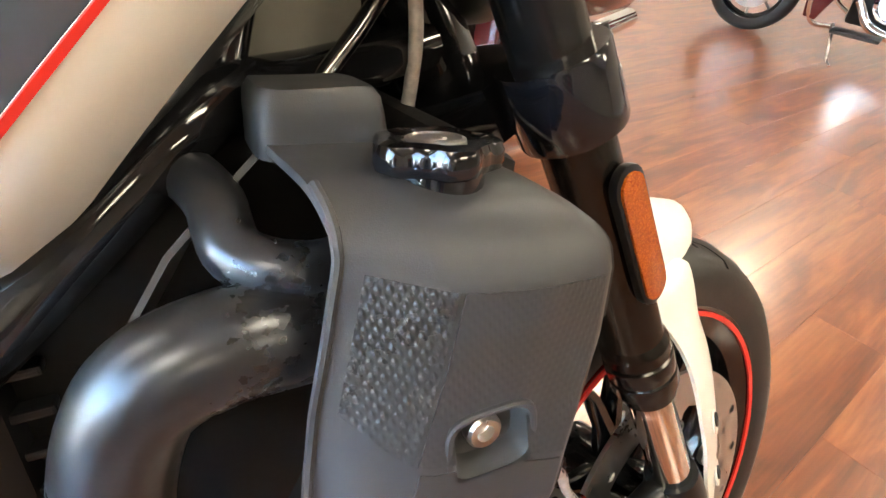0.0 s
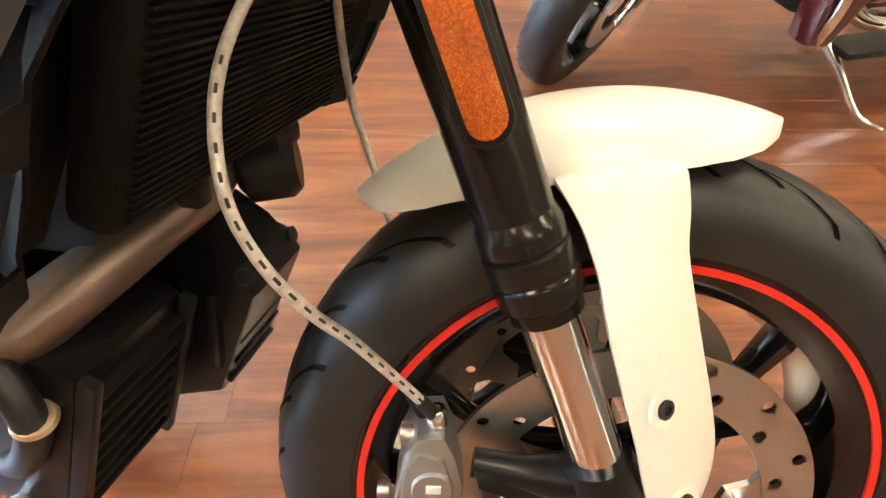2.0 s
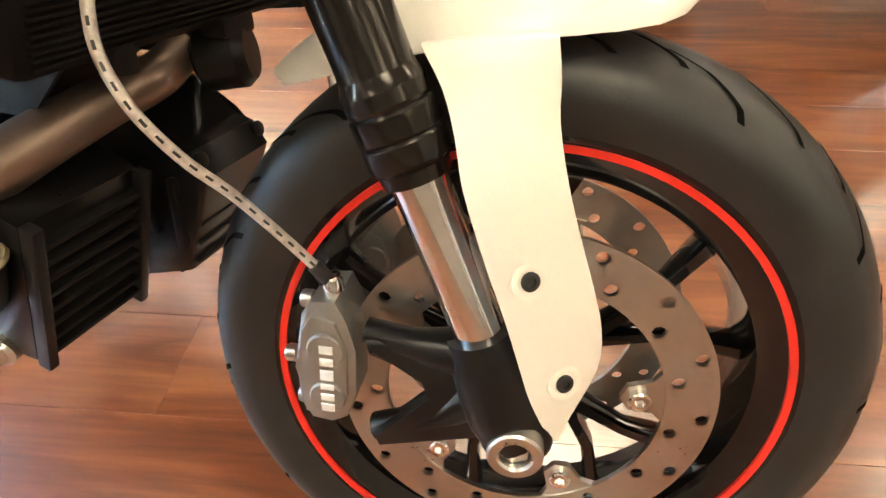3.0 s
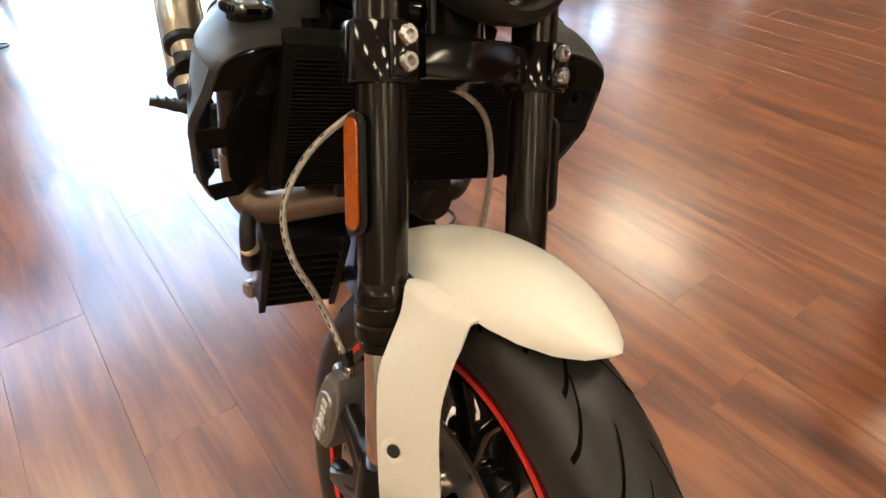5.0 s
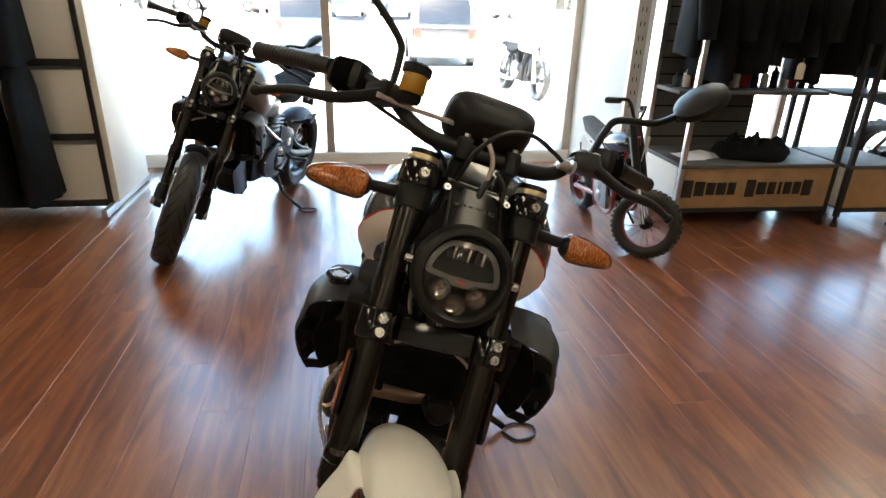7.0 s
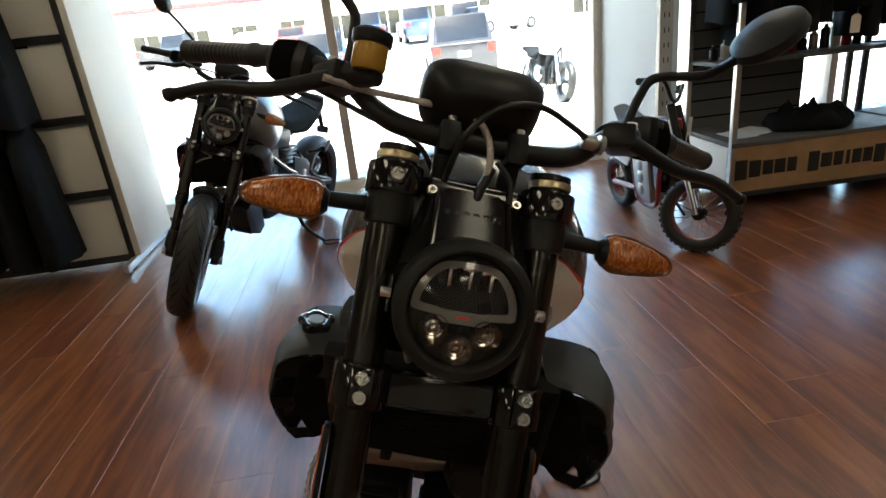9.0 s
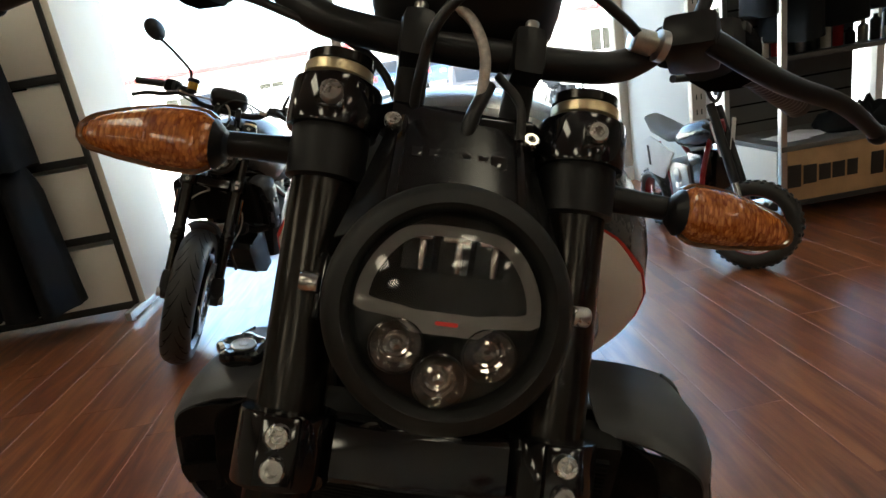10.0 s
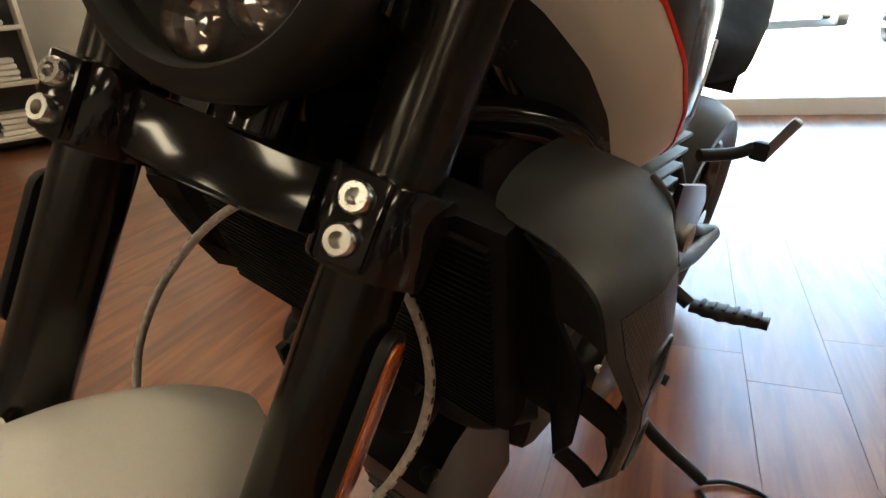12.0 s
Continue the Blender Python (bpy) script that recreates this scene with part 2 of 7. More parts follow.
# ---- mesh helpers ----
def part(name, bm, material, parent=None, label="", at=None, smooth=38):
    """Links a bmesh as one mesh object under a thing or a part; at: its world matrix (else its parent's own space)."""
    bmesh.ops.recalc_face_normals(bm, faces=bm.faces)
    lim = radians(smooth)
    for f in bm.faces:
        f.smooth = True
    for e in bm.edges:
        if len(e.link_faces) == 2 and e.calc_face_angle() > lim:
            e.smooth = False
    me = bpy.data.meshes.new(name)
    bm.to_mesh(me)
    bm.free()
    me.materials.append(material)
    return hang(name, me, parent, label, at)


def hang(name, me, parent=None, label="", at=None):
    ob = new(name, me)
    if parent is not None:
        ob.parent = parent
    if at is not None:
        w = Matrix.Identity(4)
        p = parent
        while p is not None:
            w = p.matrix_basis @ w
            p = p.parent
        ob.matrix_basis = w.inverted() @ at
    if label:
        ob["label"] = label
    return ob


def thing(name, m, label, category, group="", kind=""):
    ob = new(name)
    ob.empty_display_size = 0.1
    ob.matrix_basis = m
    return tagged(ob, label, category, group, kind)


def B():
    return bmesh.new()


def box(bm, c, s, bevel=0.0, m=Matrix.Identity(4), seg=2):
    r = bmesh.ops.create_cube(bm, size=1.0, matrix=m @ Matrix.Translation(c) @ Matrix.Diagonal((*s, 1)))
    if bevel:
        es = list({e for v in r["verts"] for e in v.link_edges})
        bmesh.ops.bevel(bm, geom=es, offset=bevel, segments=seg, affect="EDGES", profile=0.6)
    return bm


def frame_to(p, d, up=Vector((0, 0, 1))):
    """A matrix at p whose z runs along d."""
    d = Vector(d).normalized()
    if abs(d.dot(up)) > 0.98:
        up = Vector((1, 0, 0))
    x = up.cross(d).normalized()
    y = d.cross(x)
    return Matrix((( x.x, y.x, d.x, p[0]), (x.y, y.y, d.y, p[1]), (x.z, y.z, d.z, p[2]), (0, 0, 0, 1)))


def lathe(bm, prof, p=(0, 0, 0), d=(0, 0, 1), seg=32, caps=True, closed=False):
    """Turns a profile of (radius, height) round the axis d through p."""
    m = frame_to(p, d)
    rings = []
    for r, h in prof:
        rings.append([bm.verts.new(m @ Vector((r * math.cos(2 * math.pi * i / seg), r * math.sin(2 * math.pi * i / seg), h))) for i in range(seg)])
    pairs = list(zip(rings, rings[1:]))
    if closed:
        pairs.append((rings[-1], rings[0]))
    for a, b in pairs:
        for i in range(seg):
            bm.faces.new((a[i], a[(i + 1) % seg], b[(i + 1) % seg], b[i]))
    if caps and not closed:
        if prof[0][0] > 1e-5:
            bm.faces.new(rings[0][::-1])
        if prof[-1][0] > 1e-5:
            bm.faces.new(rings[-1])
    return bm


def rod(bm, a, b, r, r2=None, seg=16):
    a, b = Vector(a), Vector(b)
    return lathe(bm, [(r, 0), (r if r2 is None else r2, (b - a).length)], a, b - a, seg)


def spline(pts, n=8):
    """Points on a smooth curve through pts."""
    p = [Vector(q) for q in pts]
    p = [2 * p[0] - p[1]] + p + [2 * p[-1] - p[-2]]
    out = []
    for i in range(1, len(p) - 2):
        for k in range(n):
            t = k / n
            a, b, c, d = p[i - 1], p[i], p[i + 1], p[i + 2]
            out.append(0.5 * ((2 * b) + (c - a) * t + (2 * a - 5 * b + 4 * c - d) * t * t + (3 * b - a - 3 * c + d) * t ** 3))
    return out + [p[-2]]


def sweep(bm, pts, r, seg=12, n=8, smooth=True):
    """A round tube along pts; r: one radius or one at each given point."""
    q = spline(pts, n) if smooth else [Vector(x) for x in pts]
    k = len(q)
    def rad(i):
        if not isinstance(r, (list, tuple)):
            return r
        x = i / (k - 1) * (len(r) - 1)
        j = min(int(x), len(r) - 2)
        return r[j] + (r[j + 1] - r[j]) * (x - j)
    d = (q[1] - q[0]).normalized()
    x = d.orthogonal().normalized()
    rings = []
    for i in range(k):
        t = (q[min(i + 1, k - 1)] - q[max(i - 1, 0)]).normalized()
        x = (x - t * x.dot(t)).normalized()
        y = t.cross(x)
        rings.append([bm.verts.new(q[i] + rad(i) * (math.cos(2 * math.pi * j / seg) * x + math.sin(2 * math.pi * j / seg) * y)) for j in range(seg)])
    for a, b in zip(rings, rings[1:]):
        for j in range(seg):
            bm.faces.new((a[j], a[(j + 1) % seg], b[(j + 1) % seg], b[j]))
    bm.faces.new(rings[0][::-1]); bm.faces.new(rings[-1])
    return bm


def loft(bm, rings, cap=True, close=True):
    vs = [[bm.verts.new(p) for p in ring] for ring in rings]
    k = len(vs[0])
    for a, b in zip(vs, vs[1:]):
        for j in range(k if close else k - 1):
            bm.faces.new((a[j], a[(j + 1) % k], b[(j + 1) % k], b[j]))
    if cap and close:
        bm.faces.new(vs[0][::-1]); bm.faces.new(vs[-1])
    return bm


def dense(rows, n=3):
    """A finer net of points, smooth in both ways, through a net of points."""
    cols = [spline(list(c), n) for c in zip(*rows)]
    return [spline(list(r), n) for r in zip(*cols)]


def slab(bm, outline, thick, m=Matrix.Identity(4), bevel=0.0):
    """An outline in x, y of the plane m, made thick along its z (both ways)."""
    a = [bm.verts.new(m @ Vector((x, y, -thick / 2))) for x, y in outline]
    b = [bm.verts.new(m @ Vector((x, y, thick / 2))) for x, y in outline]
    k = len(a)
    fs = [bm.faces.new(a[::-1]), bm.faces.new(b)]
    for i in range(k):
        fs.append(bm.faces.new((a[i], a[(i + 1) % k], b[(i + 1) % k], b[i])))
    if bevel:
        es = [e for f in fs[:2] for e in f.edges]
        bmesh.ops.bevel(bm, geom=es, offset=bevel, segments=2, affect="EDGES", profile=0.6)
    return bm


def stadium(w, h, n=8):
    """An upright outline with round ends, w wide and h high."""
    r = w / 2
    return [(r * math.cos(math.pi * i / n), h / 2 - r + r * math.sin(math.pi * i / n)) for i in range(n + 1)] + \
           [(-r * math.cos(math.pi * i / n), -h / 2 + r - r * math.sin(math.pi * i / n)) for i in range(n + 1)]


def shell(bm, rows, thick):
    """A curved sheet through rows of points, with thickness."""
    vs = [[bm.verts.new(p) for p in row] for row in rows]
    for a, b in zip(vs, vs[1:]):
        for j in range(len(a) - 1):
            bm.faces.new((a[j], a[j + 1], b[j + 1], b[j]))
    bmesh.ops.recalc_face_normals(bm, faces=bm.faces)
    bmesh.ops.solidify(bm, geom=bm.faces[:], thickness=thick)
    return bm


def bolt(bm, p, d, r=0.007, h=0.006, seg=14):
    """A socket-head bolt that sticks out along d."""
    lathe(bm, [(r, 0), (r, h * 0.8), (r * 0.85, h), (r * 0.5, h), (r * 0.5, h * 0.28), (0.0001, h * 0.28)], p, d, seg)
    return bm

# ---- room ----
WX = -4.40          # inner face of the window wall
PLANK_W, PLANK_L = 0.19, 1.25


def plank_mesh(length):
    bm = B()
    x, y, c = length / 2 - 0.0002, PLANK_W / 2 - 0.0002, 0.0005
    lo = [bm.verts.new(p) for p in ((-x, -y, -0.010), (x, -y, -0.010), (x, y, -0.010), (-x, y, -0.010))]
    mi = [bm.verts.new(p) for p in ((-x, -y, -c), (x, -y, -c), (x, y, -c), (-x, y, -c))]
    hi = [bm.verts.new(p) for p in ((-x + c, -y + c, 0), (x - c, -y + c, 0), (x - c, y - c, 0), (-x + c, y - c, 0))]
    for a, b in ((lo, mi), (mi, hi)):
        for i in range(4):
            bm.faces.new((a[i], a[(i + 1) % 4], b[(i + 1) % 4], b[i]))
    bm.faces.new(hi)
    me = bpy.data.meshes.new("plank")
    bm.to_mesh(me); bm.free()
    me.materials.append(WOOD)
    return me


X0, X1, Y0, Y1 = WX, 8.0, -7.05, 10.05
floor = part("floor", box(B(), ((X0 + X1) / 2, (Y0 + Y1) / 2, -0.06), (X1 - X0 + 0.6, Y1 - Y0 + 0.6, 0.10)), BLACKSTEEL)
tagged(floor, "glossy reddish-brown wood plank showroom floor", "floor", kind="structure")


def lay_planks():
    me = plank_mesh(PLANK_L)
    rest_v, rest_f, count = [], [], 0
    rng = random.Random(4)
    src = [tuple(v.co) for v in me.vertices]
    faces = [tuple(p.vertices) for p in me.polygons]
    rows = int((Y1 - Y0) / PLANK_W)
    for j in range(rows):
        y = Y0 + (j + 0.5) * PLANK_W
        x = X0 - rng.random() * PLANK_L
        while x < X1:
            cx = x + PLANK_L / 2
            if -3.2 < cx < 1.9 and -1.3 < y < 2.6 and count < 300:
                ob = hang("plank", me, floor)
                ob.location = (cx, y, 0)
                count += 1
            else:
                k = len(rest_v)
                rest_v += [(a + cx, b + y, c) for a, b, c in src]
                rest_f += [tuple(i + k for i in f) for f in faces]
            x += PLANK_L
    m2 = bpy.data.meshes.new("floor_planks")
    m2.from_pydata(rest_v, [], rest_f)
    m2.materials.append(WOOD)
    tagged(hang("floor_planks", m2, floor), kind="stuff")


H = 3.6
ceiling = part("ceiling", box(B(), ((X0 + X1) / 2, (Y0 + Y1) / 2, H + 0.1), (X1 - X0 + 0.6, Y1 - Y0 + 0.6, 0.2)), CEIL)
tagged(ceiling, "plain grey showroom ceiling", "ceiling", kind="structure")
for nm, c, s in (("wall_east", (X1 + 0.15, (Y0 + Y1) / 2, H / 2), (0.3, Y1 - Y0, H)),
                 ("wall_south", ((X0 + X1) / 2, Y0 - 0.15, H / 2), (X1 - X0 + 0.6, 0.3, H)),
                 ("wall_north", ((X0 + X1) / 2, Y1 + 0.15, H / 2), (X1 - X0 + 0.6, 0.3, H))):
    tagged(part(nm, box(B(), c, s), DIMWALL), "plain showroom wall out of view, its tone set to limit bounced light", "wall", kind="structure")
# window wall: a low kerb, piers and a head beam with glazed bays between
# the last pier is added: it ends the glazing early to cut floor glare
PIERS = [(-7.0, -2.05), (2.24, 2.38), (6.5, 10.0)]
MULL = [0.03, 4.4]
tagged(part("wall_west", box(B(), (WX - 0.14, 1.5, H - 0.2), (0.26, 17.0, 0.4)), WALL), "light grey head wall above the shop windows", "wall", kind="structure")
for i, (a, b) in enumerate(PIERS):
    tagged(part("wall_west_pier_%d" % (i + 1), box(B(), (-4.02, 2.31, (H - 0.4) / 2), (1.16, 0.14, H - 0.4), 0.004) if i == 1 else box(B(), (WX + 0.10, (a + b) / 2, (H - 0.4) / 2), (0.74, b - a, H - 0.4), 0.004), WALL),
           "light grey painted pier at the shop windows, the last added to cut glare", "wall", kind="structure")
for i, (a, b) in enumerate(((-2.05, 2.24), (2.38, 6.5))):
    w = thing("window_%d" % (i + 1), Matrix.Translation((WX - 0.10, (a + b) / 2, 0)), "tall shop window with bronze aluminium frame", "window", kind="structure")
    ys = [a] + [m for m in MULL if a < m < b] + [b]
    part("window_sill", box(B(), (0, 0, 0.055), (0.14, b - a, 0.11), 0.004), WALL, w, "light grey window sill")
    part("window_head", box(B(), (0, 0, H - 0.43), (0.12, b - a, 0.06), 0.004), FRAMEM, w)
    for y in ys:
        y = min(max(y, a + 0.035), b - 0.035)
        part("mullion", box(B(), (0, y - (a + b) / 2, H / 2 - 0.17), (0.12, 0.07, H - 0.57), 0.004), FRAMEM, w)
    for p, q in zip(ys, ys[1:]):
        pane = part("pane", box(B(), (0, (p + q) / 2 - (a + b) / 2, H / 2 - 0.17), (0.008, q - p - 0.06, H - 0.58)), GLASS, w)
        pane.visible_shadow = False
# ceiling lamps
for cx in (-2.6, 0.6, 3.8, 6.6):
    for cy in (-4.5, -1.3, 1.9, 5.1):
        lampt = thing("ceiling_light", Matrix.Translation((cx, cy, H - 0.001)), "flush white ceiling light panel, switched on", "ceiling light", "ceiling lights")
        fr = B()
        for a, b in (((0, 0.31), (1.24, 0.03)), ((0, -0.31), (1.24, 0.03)), ((0.605, 0), (0.03, 0.6)), ((-0.605, 0), (0.03, 0.6))):
            box(fr, (*a, -0.02), (*b, 0.04))
        part("frame", fr, WHITEINK, lampt)
        part("diffuser", box(B(), (0, 0, -0.015), (1.18, 0.59, 0.02)), LAMP, lampt)
# outside
def lot_height(x):
    """The lot dips a little away from the windows and then climbs to a street."""
    p = min(1.0, max(0.0, (-x - 9) / 12))
    q = min(1.0, max(0.0, (-x - 23) / 11))
    return -0.12 - 0.13 * p * p * (3 - 2 * p) + 0.95 * q * q * (3 - 2 * q)


gv = B()
xs = [900, 60, -4.8, -9, -12, -15, -18, -21, -23, -25, -27, -29, -31, -33, -35, -60, -900]
gl = [[gv.verts.new((x, y, lot_height(x) if x < -4.7 else -0.2)) for y in (-900, -60, 60, 900)] for x in xs]
for a, b in zip(gl, gl[1:]):
    for j in range(3):
        gv.faces.new((a[j], a[j + 1], b[j + 1], b[j]))
tagged(part("ground", gv, CONCRETE), "sunlit pale concrete parking lot", "ground", kind="structure")

# ---- the motorcycles ----
def axes(o, x, y, z):
    return Matrix(((x[0], y[0], z[0], o[0]), (x[1], y[1], z[1], o[1]), (x[2], y[2], z[2], o[2]), (0, 0, 0, 1)))


STEER = axes((-0.1644, 0.2870, 0.7747), (0.9111, 0.0888, 0.4025), (0.0466, 0.9481, -0.3145), (-0.4095, 0.3053, 0.8597))
BODY = axes((-0.1917, 0.2845, 0.7625), (0.9658, -0.2536, 0.0531), (0.2593, 0.9424, -0.2112), (0.0035, 0.2178, 0.9761))
BASE = pose(0.01, 0.04, 0.0, 0, 0, -14)
C = Vector((-0.037, 0, -0.543))      # front wheel's centre in the steered frame


def fork_at(u):
    return -0.003 + 0.060 * u


def wheel_front(root, S, main):
    rim = B()
    lathe(rim, [(0.214, -0.052), (0.228, -0.055), (0.230, -0.050), (0.216, -0.044), (0.200, -0.036), (0.196, 0), (0.200, 0.036), (0.216, 0.044), (0.230, 0.050),
                (0.228, 0.055), (0.214, 0.052), (0.196, 0.042), (0.188, 0.0), (0.196, -0.042)], C, (0, 1, 0), 72, closed=True)
    wheel = part("front_wheel", rim, GLOSS, root, "gloss black cast front wheel with red rim stripe", S @ Matrix.Translation(C + Vector((0.005, 0, 0))) @ Matrix.Scale(1.06, 4) @ Matrix.Translation(-C))
    ty = [(0.218, -0.050), (0.236, -0.058), (0.254, -0.0605), (0.268, -0.058), (0.281, -0.050), (0.291, -0.036), (0.298, -0.018), (0.300, 0),
          (0.298, 0.018), (0.291, 0.036), (0.281, 0.050), (0.268, 0.058), (0.254, 0.0605), (0.236, 0.058), (0.218, 0.050)]
    tyre = part("tyre", lathe(B(), ty, C, (0, 1, 0), 96, caps=False), RUBBER, wheel, "black road tyre with curved tread grooves")
    for s in (-1, 1) if main else ():
        part("rim_stripe", lathe(B(), [(0.2165, s * 0.0535), (0.2165, s * 0.0562), (0.2225, s * 0.0570), (0.2225, s * 0.0545)], C, (0, 1, 0), 96, closed=True), RED, wheel, "red pinstripe on the rim edge")
    hub = lathe(B(), [(0.018, -0.062), (0.034, -0.062), (0.034, -0.04), (0.028, -0.02), (0.028, 0.02), (0.034, 0.04), (0.034, 0.062), (0.018, 0.062)], C, (0, 1, 0), 32, closed=True)
    part("hub", hub, GLOSS, wheel)
    for k in range(10):
        a = 2 * math.pi * (k // 2) / 5 + (0.16 if k % 2 else -0.16) + 0.3
        a0 = 2 * math.pi * (k // 2) / 5 + (0.05 if k % 2 else -0.05) + 0.3
        a2 = 2 * math.pi * (k // 2) / 5 + (0.30 if k % 2 else -0.30) + 0.3
        sp = B()
        def at(r, ang, y):
            return C + Vector((r * math.sin(ang), y, r * math.cos(ang)))
        rings = []
        for r, ang, w, h in ((0.026, a0, 0.011, 0.020), (0.07, a0, 0.009, 0.014), (0.13, a, 0.007, 0.011), (0.198, a2, 0.009, 0.018)):
            t = Vector((math.cos(ang), 0, -math.sin(ang))) * w
            v = Vector((0, h, 0))
            p = at(r, ang, 0)
            rings.append([p - t * 0.6 - v, p + t * 0.6 - v, p + t - v * 0.4, p + t + v * 0.4, p + t * 0.6 + v, p - t * 0.6 + v, p - t + v * 0.4, p - t - v * 0.4])
        part("spoke", loft(sp, rings), GLOSS, wheel)
    for s in (-1, 1):
        disc_part(wheel, s)
    # tread grooves: flat strips on the rubber, the shade of a recess in their colour
    gr = B()
    for k in range(36):
        th0 = 2 * math.pi * k / 36
        for s in (-1, 1):
            off = 0.5 if s > 0 else 0
            pts = []
            for i in range(25):
                q = i / 24
                y = s * ((0.006, 0.026, 0.014)[k % 3] + (0.034, 0.029, 0.030)[k % 3] * q)
                th = th0 + off * 2 * math.pi / 36 + 0.34 * q - 0.12 * q * q
                for (ra, ya), (rb, yb) in zip(ty[7:], ty[8:]):
                    if abs(y) <= yb:
                        break
                r = ra + (rb - ra) * (abs(y) - ya) / (yb - ya) + 0.0010
                pts.append((th, y, r))
            for (t1, y1, r1), (t2, y2, r2) in zip(pts, pts[1:]):
                mid = abs(0.5 * (y1 + y2))
                d = (0.0034 if mid > 0.012 else 0.0024) / 0.3
                q4 = [(t1 - d, y1, r1), (t1 + d, y1, r1), (t2 + d, y2, r2), (t2 - d, y2, r2)]
                gr.faces.new([gr.verts.new(C + Vector((r * math.sin(t), y, r * math.cos(t)))) for t, y, r in q4])
    tagged(part("tread_groove", gr, GROOVESHADE, wheel), kind="stuff")
    return wheel


def disc_part(wheel, s):
    """A drilled brake disc on its carrier."""
    bm = B()
    y0, y1 = s * 0.066, s * 0.071
    n, rows = 45, ((0.118, 0.139), (0.139, 0.160))
    def pt(r, a, y):
        return C + Vector((r * math.sin(a), y, r * math.cos(a)))
    for ri, (ra, rb) in enumerate(rows):
        for k in range(n):
            a0, a1 = 2 * math.pi * k / n, 2 * math.pi * (k + 1) / n
            am, rm = (a0 + a1) / 2, (ra + rb) / 2
            sq = [(ra, a0), (ra, am), (ra, a1), (rm, a1), (rb, a1), (rb, am), (rb, a0), (rm, a0)]
            if (k + ri) % 3:
                for y in (y0, y1):
                    bm.faces.new([bm.verts.new(pt(r, a, y)) for r, a in sq])
                continue
            for y in (y0, y1):
                so = [bm.verts.new(pt(r, a, y)) for r, a in sq]
                hh = []
                for r, a in sq:
                    dr, da = r - rm, (a - am) * rm
                    l = math.hypot(dr, da)
                    hh.append(bm.verts.new(pt(rm + 0.0058 * dr / l, am + 0.0058 * da / l / rm, y)))
                for i in range(8):
                    bm.faces.new((so[i], so[(i + 1) % 8], hh[(i + 1) % 8], hh[i]))
    for r in (0.118, 0.160):
        lathe(bm, [(r, s * 0.066), (r, s * 0.071)], C, (0, 1, 0), n * 2, caps=False)
    disc = part("brake_disc", bm, STEEL, wheel, "drilled steel brake disc", smooth=60)
    for k in range(5):
        a = 2 * math.pi * k / 5 + 0.62
        tri = B()
        t = Vector((math.cos(a), 0, -math.sin(a)))
        rd = Vector((math.sin(a), 0, math.cos(a)))
        cc = C + Vector((0, s * 0.066, 0))
        ring = []
        for y in (-0.003, 0.003):
            v = Vector((0, y, 0))
            ring.append([cc + v + rd * 0.120 - t * 0.030, cc + v + rd * 0.108 - t * 0.016, cc + v + rd * 0.088 - t * 0.012, cc + v + rd * 0.082, cc + v + rd * 0.088 + t * 0.012,
                         cc + v + rd * 0.108 + t * 0.016, cc + v + rd * 0.120 + t * 0.030])
        part("disc_tab", loft(tri, ring), STEEL, wheel)
        part("disc_bolt", bolt(B(), cc + rd * 0.097 + Vector((0, s * 0.003, 0)), (0, s, 0), 0.0095, 0.007), CHROME, wheel)


def fend_at(q, x, short=False):
    """A place on the front fender: q along it from the tail, x across it."""
    a_lo, a_hi = (-15, 42.6) if not short else (-22, 18)
    th = math.radians(a_lo + (a_hi - a_lo) * q)
    w = float(np.interp(q, (0, 0.02, 0.06, 0.14, 0.25, 0.38, 0.5, 0.62, 0.74, 0.84, 0.92, 0.97, 1.0), (0.014, 0.030, 0.044, 0.058, 0.070, 0.080, 0.084, 0.083, 0.076, 0.064, 0.047, 0.029, 0.006)))
    if short:
        w = 0.07
    r = 0.358 + 0.004 * math.sin(math.pi * q) - 0.050 * (w / 0.087) * abs(x) ** 2.0
    return C + Vector((r * math.sin(th), w * math.sin(x * math.pi / 2 * 0.92) / math.sin(math.pi / 2 * 0.92), r * math.cos(th)))


LEG_EDGES = (((0.016, 0.100, -0.225), (0.100, 0.088, -0.258)), ((0.020, 0.112, -0.255), (0.093, 0.094, -0.282)), ((0.018, 0.127, -0.285), (0.083, 0.099, -0.308)),
             ((0.011, 0.137, -0.318), (0.075, 0.107, -0.348)), ((0.005, 0.138, -0.370), (0.070, 0.107, -0.390)), ((0.000, 0.136, -0.425), (0.066, 0.104, -0.432)),
             ((-0.006, 0.132, -0.470), (0.060, 0.100, -0.475)), ((-0.010, 0.130, -0.505), (0.045, 0.100, -0.512)), ((-0.010, 0.125, -0.543), (0.010, 0.116, -0.542)), ((-0.008, 0.122, -0.556), (-0.004, 0.120, -0.558)))


